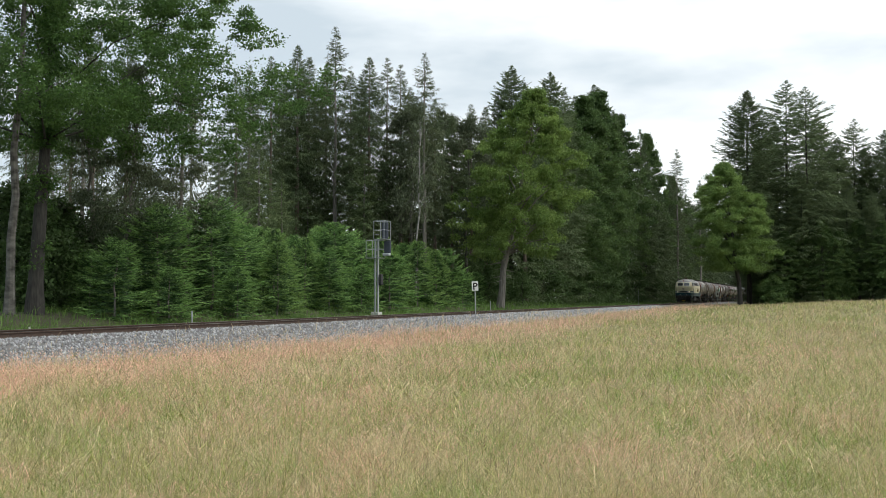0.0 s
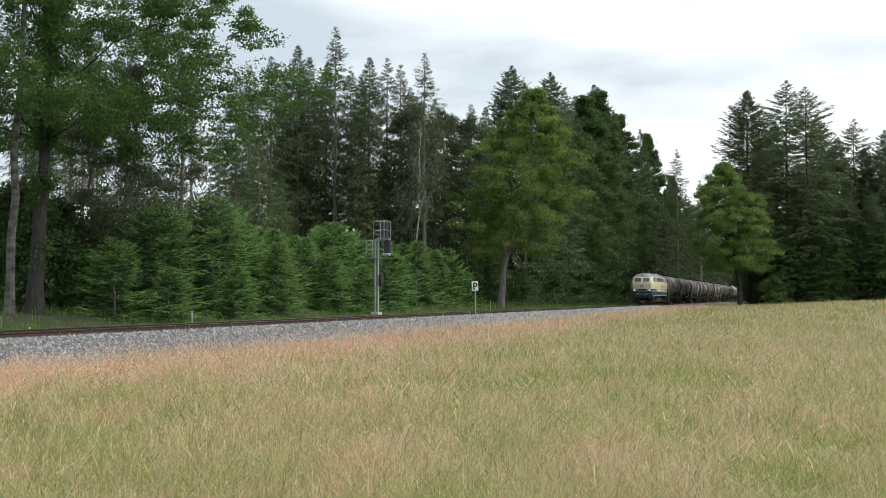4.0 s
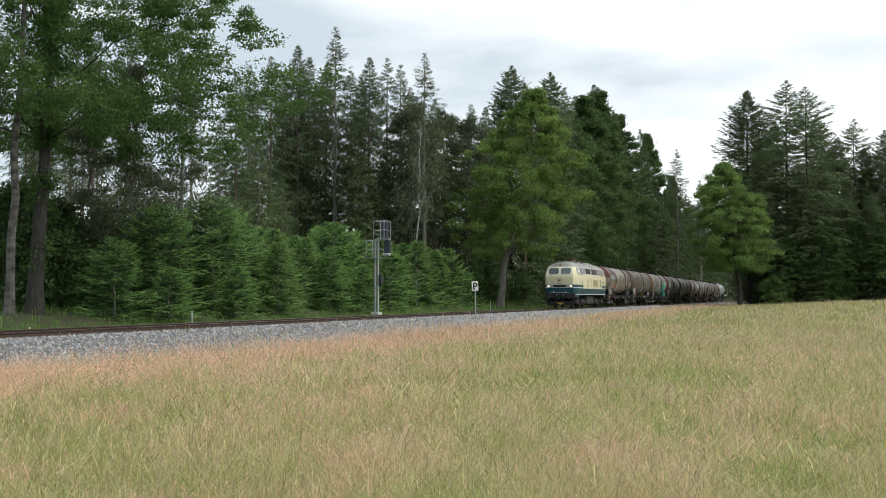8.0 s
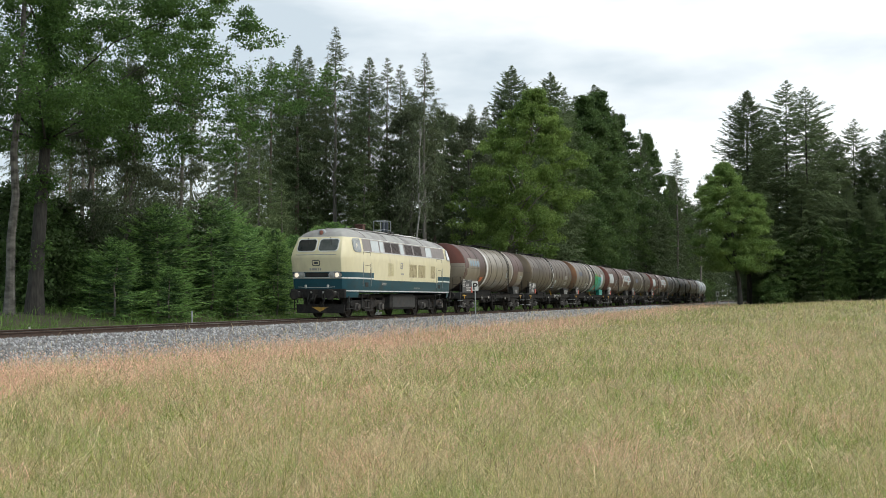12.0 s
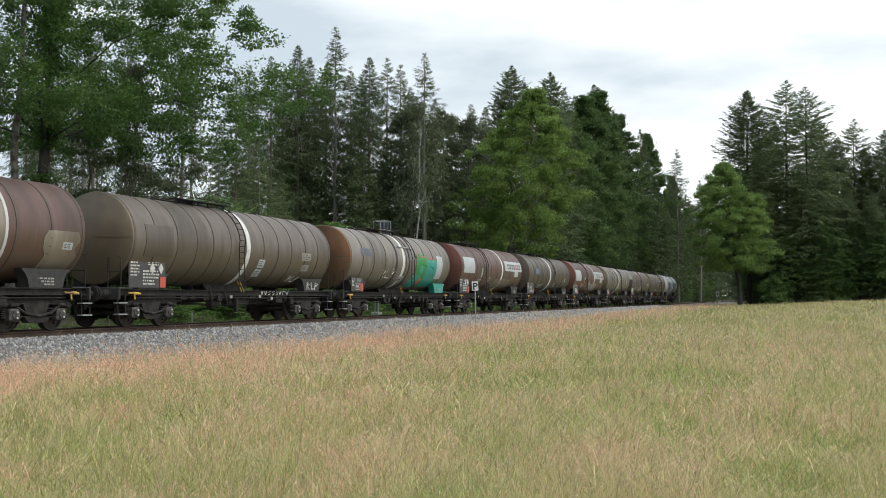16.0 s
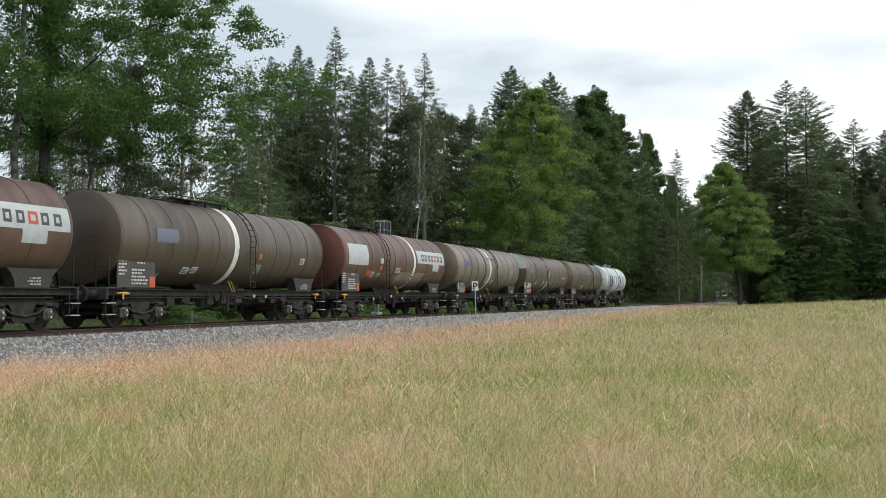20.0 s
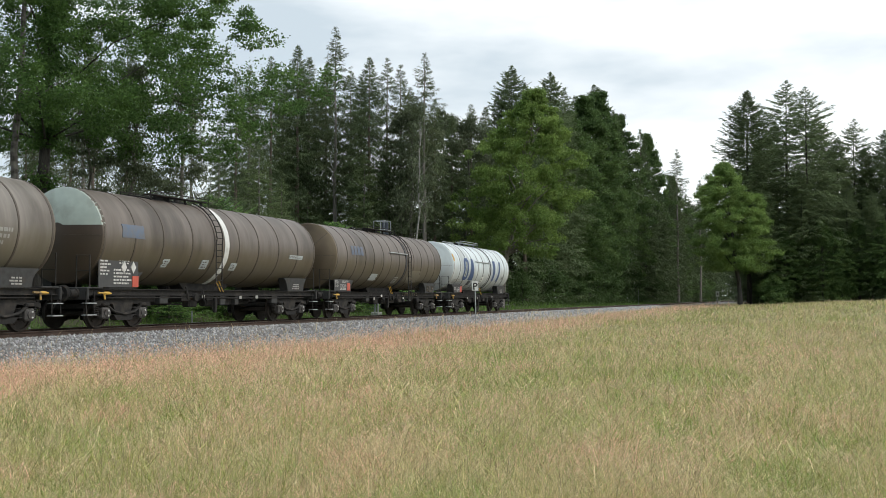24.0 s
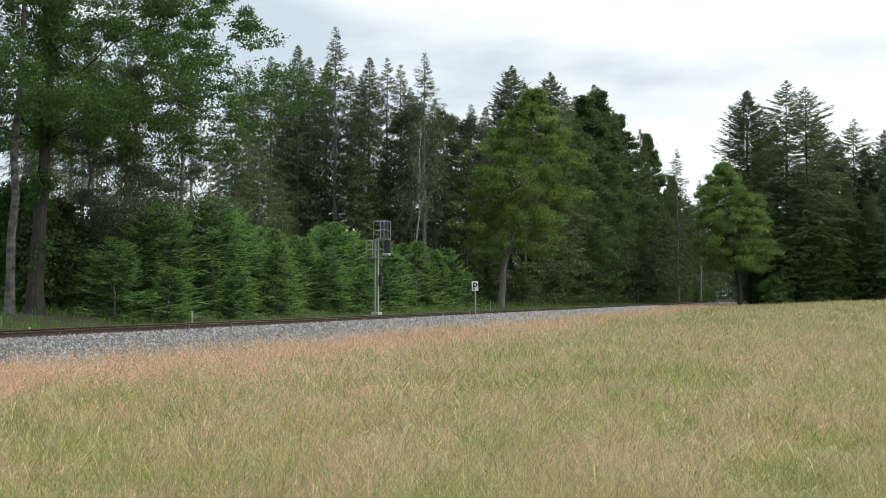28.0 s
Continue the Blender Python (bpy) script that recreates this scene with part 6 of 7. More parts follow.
LOGO_4 = lease_logo(9.2)
LOGO_6 = lease_logo(9.0)
label_w = "white paper label"
WAGONS = [
    (59.05, 72.5, dict(seed=1, label="red-brown tank wagon with a bare metal middle", paint=TANK_RED, end=RUST_END, end_low=TANK_METAL, rings=9, band=(4.5, 0.30), line=(10.42, 0.10), ladder=9.0, top=6.6, board=(0.05, 1.95, 0.98), diamonds=False,
        zones=[(0, 4.4, TANK_RED), (4.4, 10.4, TANK_METAL), (10.4, 13.45, TANK_RED)],
        marks=[("logo_plate", "worn pale plate", 0.65, 2.95, 2.72, 3.30, TANK_METAL, 0.05), ("repaint", "unpainted lower strip", 0.4, 2.9, 1.75, 2.70, TANK_METAL, 0.15), ("label", "orange sprayed patch", 3.25, 3.75, 1.95, 2.2, ORANGE, 0.04),
               ("label", label_w, 6.75, 7.2, 1.75, 2.05, GREY_LABEL, 0), ("label", label_w, 5.9, 7.4, 1.55, 1.7, GREY_LABEL, 0), ("label", label_w, 8.2, 8.5, 1.85, 2.1, GREY_LABEL, 0), ("label", "green-edged label", 8.95, 9.25, 2.25, 2.6, PALE_LABEL, 0),
               ("repaint", "unpainted strip", 11.9, 13.2, 1.6, 2.75, TANK_METAL, 0.1), ("label", label_w, 12.6, 13.0, 2.25, 2.45, PALE_LABEL, 0)],
        emblems=[(bars(0.95, 2.85, 2.84, 3.18, 4, 0.7), SKY_BLUE)])),
    (74.8, 88.5, dict(seed=2, label="grimy brown-grey tank wagon with one white band", paint=TANK_BROWN, end=OLIVE_END, rings=11, band=(6.85, 0.26), ladder=6.25, top=5.2, board=(0.05, 1.9, 1.0), diamonds=True,
        marks=[("label", label_w, 7.75, 8.2, 2.05, 2.35, PALE_LABEL, 0), ("label", label_w, 7.75, 8.2, 1.72, 1.98, PALE_LABEL, 0), ("label", label_w, 11.1, 11.9, 2.42, 2.72, GREY_LABEL, 0), ("label", label_w, 11.3, 11.9, 2.0, 2.24, GREY_LABEL, 0),
               ("repaint", "darker patch", 0.6, 2.1, 2.2, 3.2, TANK_DARK, 0.02)],
        scrawls=[([(10.75, 1.58), (10.78, 1.8), (10.95, 1.75), (10.85, 1.68), (11.0, 1.56)], MARKING), ([(11.1, 1.78), (11.08, 1.58), (11.3, 1.58)], MARKING), ([(11.38, 1.56), (11.45, 1.8), (11.62, 1.74), (11.45, 1.68)], MARKING)])),
    (90.7, 104.3, dict(seed=3, label="grey tank wagon with green and teal graffiti", paint=TANK_GREY, end=OCHRE_END, rings=9, band=(6.45, 0.27), ladder=7.55, top=5.9, board=(0.5, 1.25, 0.62), straps=(5.55, 7.2), gutters=[(5.9, 7.95, 3.45)],
        marks=[("graffiti", "bright green sprayed patch", 8.3, 9.95, 1.75, 3.08, GREEN_SPRAY, 0.10), ("graffiti", "teal sprayed patch", 9.8, 11.45, 1.55, 2.95, TEAL_SPRAY, 0.10), ("graffiti", "green sprayed wedge", 8.0, 9.2, 1.50, 2.1, TEAL_SPRAY, 0.12),
               ("graffiti", "green sprayed drip", 8.6, 9.1, 2.9, 3.2, GREEN_SPRAY, 0.1), ("graffiti", "green sprayed drip", 9.3, 9.7, 2.95, 3.16, GREEN_SPRAY, 0.08), ("graffiti", "teal sprayed drip", 10.4, 10.8, 1.5, 1.8, TEAL_SPRAY, 0.1), ("graffiti", "pale green blot", 8.9, 9.3, 2.2, 2.6, TEAL_SPRAY, 0.12), ("graffiti", "orange sprayed blot", 9.25, 9.6, 1.68, 1.95, ORANGE, 0.08), ("label", "large pale grey panel", 11.4, 12.3, 1.95, 3.2, PALE_LABEL, 0), ("label", label_w, 6.1, 6.9, 1.7, 2.0, GREY_LABEL, 0)],
        scrawls=[([(3.9, 1.85), (4.0, 2.3), (4.3, 2.2), (4.05, 2.1), (4.35, 1.85)], MARKING), ([(4.55, 2.3), (4.5, 1.9), (4.95, 1.9)], MARKING), ([(5.05, 1.85), (5.2, 2.35), (5.6, 2.25), (5.2, 2.1)], MARKING),
                 ([(8.3, 3.1), (9.0, 3.0), (9.4, 3.14), (10.0, 2.98), (11.3, 2.98)], ORANGE), ([(9.0, 2.2), (9.2, 2.7), (9.7, 2.6), (9.9, 2.1), (10.2, 2.75)], DARK_LETTER), ([(10.3, 2.0), (10.5, 2.6), (10.9, 2.5), (11.0, 2.1)], DARK_LETTER)],
        emblems=[(bars(1.15, 2.35, 2.85, 3.2, 4, 0.75), FADED_BLUE)])),
    (106.6, 120.1, dict(seed=4, label="red-brown tank wagon with a pale blue logo plate", paint=TANK_RED, end=RUST_END, rings=8, band=(8.55, 0.26), ladder=4.75, top=4.2, board=(0.1, 1.75, 1.0), diamonds=True, sectors=5,
        marks=LOGO_4[0] + [("repaint", "pale bare metal panel", 0.35, 2.5, 2.42, 3.36, PALE_LABEL, 0), ("repaint", "worn grey strip", 6.9, 10.9, 1.62, 2.15, TANK_GREY, 0.2), ("label", label_w, 3.9, 4.15, 2.2, 2.75, PALE_LABEL, 0), ("label", label_w, 3.5, 4.2, 1.95, 2.1, GREY_LABEL, 0), ("label", label_w, 5.6, 6.1, 1.95, 2.25, GREY_LABEL, 0)],
        emblems=LOGO_4[1])),
    (122.35, 135.9, dict(seed=5, label="dark brown tank wagon with a white band", paint=TANK_DARK, end=DARK_END, rings=9, band=(6.6, 0.30), ladder=7.6, top=5.6, board=(0.05, 1.9, 1.05),
        marks=[("repaint", "faded blue patch", 1.75, 2.95, 2.68, 3.12, FADED_BLUE, 0.03), ("label", label_w, 3.6, 4.0, 1.72, 1.92, PALE_LABEL, 0.05), ("label", label_w, 4.1, 4.5, 1.75, 1.95, PALE_LABEL, 0.05), ("label", label_w, 8.2, 8.6, 1.85, 2.15, GREY_LABEL, 0), ("label", label_w, 11.6, 11.95, 2.25, 2.5, PALE_LABEL, 0),
               ("label", "orange ring label", 8.25, 8.45, 2.35, 2.55, ORANGE, 0)])),
    (138.2, 151.6, dict(seed=6, label="red-brown tank wagon with a pale panel and logo plate", paint=TANK_RED, end=RUST_END, rings=8, band=(8.62, 0.26), ladder=4.8, top=4.4, board=(0.1, 1.85, 1.0), sectors=5,
        marks=LOGO_6[0] + [("repaint", "pale bare metal panel", 0.4, 2.6, 2.42, 3.36, PALE_LABEL, 0), ("repaint", "olive lower strip", 6.5, 10.3, 1.55, 2.2, TANK_METAL, 0.3), ("label", "yellow-edged label", 4.05, 4.4, 2.55, 2.8, PALE_LABEL, 0), ("label", "orange ring label", 4.1, 4.35, 2.25, 2.42, ORANGE, 0),
               ("label", "red label", 2.65, 3.15, 1.95, 2.2, RED_PLATE, 0), ("label", label_w, 3.25, 3.6, 1.9, 2.15, PALE_LABEL, 0), ("label", label_w, 3.9, 4.4, 1.95, 2.1, GREY_LABEL, 0), ("label", label_w, 6.15, 6.7, 2.15, 2.4, PALE_LABEL, 0), ("label", label_w, 6.6, 7.1, 1.75, 2.0, GREY_LABEL, 0)],
        emblems=LOGO_6[1])),
    (153.9, 167.5, dict(seed=7, label="pale brown-grey tank wagon with white band and ladder", paint=TANK_GREY, end=OLIVE_END, rings=9, band=(6.65, 0.30), ladder=7.7, top=6.0, board=(0.5, 1.3, 0.62), straps=(5.6,), gutters=[(6.0, 8.3, 3.42)],
        marks=[("label", label_w, 6.05, 6.45, 1.85, 2.15, PALE_LABEL, 0), ("label", label_w, 7.3, 7.7, 1.8, 2.05, PALE_LABEL, 0), ("label", "orange ring label", 8.2, 8.4, 2.5, 2.75, ORANGE, 0)],
        writing=[(11.2, 12.1, 2.25, 2.75, 3, GREY_LABEL, 0.6)],
        emblems=[(bars(1.15, 2.45, 2.80, 3.15, 4, 0.75), FADED_BLUE)])),
    (169.6, 183.3, dict(seed=8, label="brown tank wagon with a mint-green painted end", paint=TANK_BROWN, end=DARK_END, rings=8, band=(6.8, 0.28), ladder=6.15, top=5.2, board=(0.05, 1.9, 1.0), diamonds=True, mint=(1,),
        marks=[("repaint", "faded blue patch", 0.85, 1.95, 2.72, 3.12, FADED_BLUE, 0.04), ("label", label_w, 3.2, 3.5, 1.9, 2.15, PALE_LABEL, 0.05), ("label", label_w, 5.4, 5.8, 1.9, 2.2, PALE_LABEL, 0), ("label", label_w, 7.3, 7.7, 1.9, 2.15, PALE_LABEL, 0), ("label", label_w, 11.5, 12.6, 2.45, 2.6, PALE_LABEL, 0)])),
    (185.5, 199.05, dict(seed=9, label="brown-grey tank wagon with a conical sectored end", paint=TANK_BROWN, end=OLIVE_END, rings=12, ladder=8.5, top=7.0, board=(0.15, 1.6, 0.5), sectors=4, dish=0.34, straps=(8.2,), gutters=[(6.0, 8.4, 3.12)],
        marks=[("label", "pale sprayed patch", 4.2, 5.0, 1.75, 2.05, PALE_LABEL, 0.12), ("label", label_w, 7.2, 7.7, 1.65, 1.95, GREY_LABEL, 0), ("repaint", "teal haze", 9.0, 10.6, 1.7, 2.3, TANK_GREY, 0.3)],
        emblems=[(bars(1.5, 2.9, 2.85, 3.25, 4, 0.75), FADED_BLUE)])),
    (201.3, 212.95, dict(seed=10, label="white tank wagon with large blue lettering shapes", paint=TANK_WHITE, end=TANK_WHITE, rings=9, top=5.4, board=(0.55, 1.4, 0.34), dish=0.36, straps=(7.35,), gutters=[(4.15, 7.3, 3.12)],
        marks=[("label", "orange and black warning strip", 0.0, 0.22, 3.05, 3.45, YELLOW, 0), ("label", "black square", 3.35, 3.85, 1.7, 1.95, DARK_LETTER, 0), ("label", label_w, 4.15, 4.55, 1.62, 1.88, PALE_LABEL, 0.08), ("label", label_w, 5.6, 6.1, 1.7, 2.2, WHITE_PAINT, 0.05)],
        writing=[(0.5, 2.6, 1.75, 2.05, 3, GREY_LABEL, 0.5), (10.0, 10.7, 2.0, 2.35, 4, DARK_LETTER, 0.35)],
        emblems=[([(1.86, 2.12, 1.86, 2.12, 2.2, 3.07), (1.86, 2.12, 2.05, 2.30, 3.07, 3.28), (2.05, 2.30, 1.86, 2.12, 1.99, 2.2), (2.12, 2.62, 2.12, 2.62, 3.08, 3.28), (2.12, 2.62, 2.12, 2.62, 1.99, 2.19), (2.50, 2.75, 2.50, 2.75, 2.08, 3.19)], BLUE_LETTER),
                 ([(3.02, 3.95, 3.30, 3.68, 1.99, 3.28)], BLUE_LETTER),
                 ([(7.92, 8.30, 7.82, 8.40, 1.99, 3.28)], BLUE_LETTER),
                 ([(8.92, 9.26, 9.26, 9.60, 1.99, 3.28)], BLUE_LETTER)])),
]


# ---- locomotive ----
mat_grille = mat("beige_grille", (0.58, 0.52, 0.34), (0.50, 0.44, 0.28), 0.55, stain=(0.3, 0.25, 0.16), stain_at=0.6, stain_scale=3)
RUST_STACK = mat("rusty_exhaust", (0.12, 0.055, 0.04), (0.07, 0.04, 0.032), 0.85, scale=8)
# cab side panes are coloured pale to carry the sky's reflection
SIDE_GLASS = mat("side_glass_painted_reflection", (0.30, 0.33, 0.33), (0.20, 0.22, 0.22), 0.08, coat=1.0)
LEVELS = [  # height, nose, half width
    (0.95, 7.20, 1.44), (1.20, 7.22, 1.50), (1.77, 7.29, 1.53), (2.66, 7.45, 1.54), (2.76, 7.45, 1.54), (3.03, 7.34, 1.52), (3.62, 7.03, 1.40), (3.80, 6.86, 1.25), (3.97, 6.55, 1.00), (4.09, 6.05, 0.68), (4.15, 5.3, 0.32)]


def loco_level(z):
    zs = [q[0] for q in LEVELS]
    return float(np.interp(z, zs, [q[1] for q in LEVELS])), float(np.interp(z, zs, [q[2] for q in LEVELS]))


CAB_TAPER = 0.95


def nose_half(w):
    return max(w - 0.33, w * 0.7)


def loco_outline(z, off=0.0):
    """Plan of the body at a height: flat nose, cut corners, straight sides, the same at both ends."""
    xf, w = loco_level(z)
    wf = nose_half(w)
    q = [(xf + 0.02 + off, 0.0), (xf + 0.005 + off, wf * 0.6), (xf - 0.02 + off, wf), (xf - 0.10 + off * 0.7, wf + 0.07 + off * 0.7), (xf - CAB_TAPER, w + off)]
    q = q + [(-x, y) for x, y in q[::-1]]
    return q + [(x, -y) for x, y in q[::-1]]


def loco_shell(zs, off=0.0, cap_low=False, cap_top=False):
    g = Geo()
    rings = [[(x, y, z) for x, y in loco_outline(z, off)] for z in zs]
    n = len(rings[0])
    fs = [(i * n + k, i * n + (k + 1) % n, (i + 1) * n + (k + 1) % n, (i + 1) * n + k) for i in range(len(zs) - 1) for k in range(n)]
    if cap_low:
        fs.append(tuple(range(n))[::-1])
    if cap_top:
        fs.append(tuple((len(zs) - 1) * n + k for k in range(n)))
    return g.add([q for r in rings for q in r], fs)


def side_place(x, z, off=0.004, sy=1):
    xf, w = loco_level(z)
    y = float(np.interp(abs(x), [xf - CAB_TAPER, xf - 0.10], [w, nose_half(w) + 0.07]))
    return (x, sy * (y + off), z)


def side_panel(g, x0, x1, z0, z1, off, sy=1, n=3):
    """A plate that stands off the body side, with its edges."""
    vs = []
    for k in range(n):
        z = z0 + (z1 - z0) * k / (n - 1)
        vs += [side_place(x0, z, off, sy), side_place(x1, z, off, sy), side_place(x0, z, -0.02, sy), side_place(x1, z, -0.02, sy)]
    fs = []
    for k in range(n - 1):
        a, b = 4 * k, 4 * k + 4
        fs += [(a, a + 1, b + 1, b), (a, b, b + 2, a + 2), (a + 1, a + 3, b + 3, b + 1)]
    fs += [(0, 2, 3, 1), (4 * n - 4, 4 * n - 3, 4 * n - 1, 4 * n - 2)]
    return g.add(vs, fs)


def front_x(y, z):
    xf, w = loco_level(z)
    wf = nose_half(w)
    return xf + float(np.interp(abs(y), [0, wf * 0.6, wf, wf + 0.07], [0.02, 0.005, -0.02, -0.10]))


def front_plate(g, y0, y1, z0, z1, off, sx=1, cut=0.0):
    q = [(y0 + cut, z0), (y1 - cut, z0), (y1, z0 + cut), (y1, z1 - cut), (y1 - cut, z1), (y0 + cut, z1), (y0, z1 - cut), (y0, z0 + cut)]
    n = len(q)
    vs = [(sx * (front_x(y, z) + off), y, z) for y, z in q] + [(sx * (front_x(y, z) - 0.03), y, z) for y, z in q]
    return g.add(vs, [tuple(range(n)), *[(k, (k + 1) % n, (k + 1) % n + n, k + n) for k in range(n)]])


def half_strip(g, z0, z1, off, x_min, sx):
    """A stripe round one end, ending at x_min on both sides."""
    pts0 = [q for q in loco_outline(z0, off)]
    pts1 = [q for q in loco_outline(z1, off)]
    n = len(pts0)
    order = [4, 3, 2, 1, 0, n - 2, n - 3, n - 4, n - 5]
    a = [pts0[i] for i in order]
    b = [pts1[i] for i in order]
    a = [(x_min, a[0][1])] + a + [(x_min, a[-1][1])]
    b = [(x_min, b[0][1])] + b + [(x_min, b[-1][1])]
    m = len(a)
    vs = [(sx * x, y, z0) for x, y in a] + [(sx * x, y, z1) for x, y in b]
    return g.add(vs, [(k, k + 1, k + 1 + m, k + m) for k in range(m - 1)])


def make_locomotive():
    loco = tagged(new("diesel_locomotive"), "cream and ocean blue diesel locomotive with grey roof", "locomotive")
    part("lower_body", loco_shell([1.17, 1.20, 1.77], cap_low=True), OCEAN, loco, "ocean blue lower body")
    for sx in (1, -1):
        part("nose_skirt", half_strip(Geo(), 0.93, 1.175, -0.002, 6.05, sx), OCEAN, loco, "blue skirt below the cab")
    part("body", loco_shell([1.77, 2.66, 2.76, 3.03, 3.62, 3.66]), CREAM, loco, "cream body sides and noses")
    roof = part("roof", loco_shell([3.66, 3.80, 3.97, 4.09, 4.15], cap_top=True), ROOF_GREY, loco, "grey roof")
    for sx in (1, -1):
        part("nose_band", half_strip(Geo(), 1.80, 2.07, 0.006, 4.45, sx), OCEAN, loco, "blue band round the nose")
        part("white_stripe", half_strip(Geo(), 1.775, 1.835, 0.010, 4.45, sx), WHITE_PAINT, loco, "white stripe")
    for sy in (1, -1):
        g = side_panel(Geo(), -4.45, 4.45, 1.745, 1.80, 0.008, sy)
        part("white_stripe", g, CREAM, loco)
        g = side_panel(Geo(), -5.75, 5.75, 1.20, 1.245, 0.012, sy)
        for sx in (1, -1):
            side_panel(g, sx * 5.75, sx * 6.27, 1.20, 1.245, 0.012, sy)
            side_panel(g, sx * 6.27, sx * 7.10, 1.20, 1.245, 0.014, sy)
        part("white_stripe", g, WHITE_PAINT, loco, "lower white stripe")
        # window band between the cabs
        g = side_panel(Geo(), -5.62, 5.62, 3.05, 3.63, 0.006, sy)
        band = part("window_band", g, BAND_GREY, loco, "mauve-grey window band")
        for x0, x1, m in ((3.75, 4.65, PALE_GLASS), (3.12, 3.60, PALE_GLASS), (2.22, 3.06, LOUVRE_DARK), (1.12, 2.12, LOUVRE_DARK), (0.52, 1.00, PALE_GLASS), (-0.70, 0.34, LOUVRE_DARK), (-2.02, -0.90, LOUVRE_DARK), (-3.55, -2.68, PALE_GLASS)):
            g = side_panel(Geo(), x0, x1, 3.09, 3.59, 0.012, sy)
            if m is LOUVRE_DARK:
                for k in range(9):
                    xx = x0 + (x1 - x0) * (k + 0.5) / 9
                    side_panel(g, xx - 0.012, xx + 0.012, 3.11, 3.57, 0.026, sy)
            w = part("side_window" if m is PALE_GLASS else "louvre", g, m, band, "whitened side window" if m is PALE_GLASS else "dark ribbed air intake")
            rim = Geo()
            for a, b, c, d in ((x0 - 0.03, x0, 3.06, 3.62), (x1, x1 + 0.03, 3.06, 3.62), (x0, x1, 3.06, 3.09), (x0, x1, 3.59, 3.62)):
                side_panel(rim, a, b, c, d, 0.017, sy, 2)
            part("window_rim", rim, PALE_RIM, loco, "thin pale rim")
        for z in (3.035, 3.64):
            part("drip_rail", side_panel(Geo(), -5.65, 5.65, z, z + 0.025, 0.022, sy, 2), WHITE_PAINT, loco)
        # grilles in the body side
        for x0, x1 in ((2.02, 2.65), (-1.2, -0.16), (-2.46, -1.44), (-3.95, -3.32)):
            g = side_panel(Geo(), x0, x1, 1.95, 2.62, 0.010, sy)
            for k in range(12):
                xx = x0 + (x1 - x0) * (k + 0.5) / 12
                side_panel(g, xx - 0.014, xx + 0.014, 1.98, 2.59, 0.026, sy)
            part("grille", g, CREAM if x0 > 0 else mat_grille, loco, "beige ribbed grille" if x0 < 0 else "cream ribbed panel")
        for x0, x1 in ((4.85, 5.65), (-5.10, -4.30)):
            g = Geo()
            for a, b, c, d in ((x0, x0 + 0.025, 1.27, 3.02), (x1 - 0.025, x1, 1.27, 3.02), (x0, x1, 3.0, 3.02)):
                side_panel(g, a, b, c, d, 0.009, sy)
            door = part("cab_door", g, SEAM, loco, "door joints in the body side")
            part("door_window", side_panel(Geo(), x0 + 0.16, x1 - 0.16, 2.4, 2.42, 0.010, sy), SEAM, door)
            # flat black plate stands in for the shade inside the foothold
            part("step_recess", side_panel(Geo(), x0 + 0.22, x1 - 0.22, 1.42, 1.62, 0.012, sy), RUBBER, door, "black plate painting the shade of a foot recess")
            g = Geo()
            for xx in (x0 - 0.08, x1 + 0.08):
                g.tube([side_place(xx, 1.45, 0.03, sy), side_place(xx, 2.55, 0.03, sy)], 0.009, 5)
            part("grab_rail", g, GALV, door)
            g = Geo()
            for k, z in enumerate((0.46, 0.80, 1.08)):
                g.box(((x0 + x1) / 2, sy * 1.46, z), (0.62, 0.20, 0.035), 0.008)
            for xx in (x0 + 0.08, x1 - 0.08):
                g.box((xx, sy * 1.42, 0.75), (0.03, 0.05, 0.66))
            part("cab_step", g, FRAME_GREY, loco, "dark cab steps")
        for sx in (1, -1):
            q = [(5.93, 3.08), (6.0, 3.0), (6.48, 3.0), (6.58, 3.1), (6.50, 3.5), (6.42, 3.58), (6.0, 3.6), (5.93, 3.53)]
            g = Geo().add([side_place(sx * x, z, 0.030, sy) for x, z in q], [tuple(range(8))])
            for (xa, za), (xb, zb) in zip(q, q[1:] + q[:1]):
                g.tube([side_place(sx * xa, za, 0.024, sy), side_place(sx * xb, zb, 0.024, sy)], 0.022, 5)
            cabw = part("cab_window_frame", g, GALV, loco, "grey frame of the cab side window")
            q2 = [(6.24 + (x - 6.24) * 0.86, 3.3 + (z - 3.3) * 0.86) for x, z in q]
            part("pane", Geo().add([side_place(sx * x, z, 0.040, sy) for x, z in q2], [tuple(range(8))]), SIDE_GLASS, cabw)
        # writing on the side as bars, a plain shield shape
        g = Geo()
        text_bars(g, lambda u, v, o: side_place(u, v, o, sy), 0.65, 1.25, 2.02, 2.16, 1, random.Random(3), 0.7)
        text_bars(g, lambda u, v, o: side_place(u, v, o, sy), 2.9, 3.7, 1.50, 1.64, 2, random.Random(4), 0.6)
        text_bars(g, lambda u, v, o: side_place(u, v, o, sy), -1.7, -0.6, 1.36, 1.46, 1, random.Random(5), 0.6)
        part("lettering", g, GREY_LABEL, loco, "", 0)
        g = Geo()
        for a, b, c, d in ((0.78, 0.84, 2.34, 2.66), (1.02, 1.08, 2.34, 2.66), (0.84, 1.02, 2.60, 2.66), (0.84, 1.02, 2.34, 2.40), (0.84, 1.02, 2.47, 2.52)):
            side_panel(g, a, b, c, d, 0.008, sy, 2)
        part("emblem", g, GREY_LABEL, loco, "small grey square emblem")
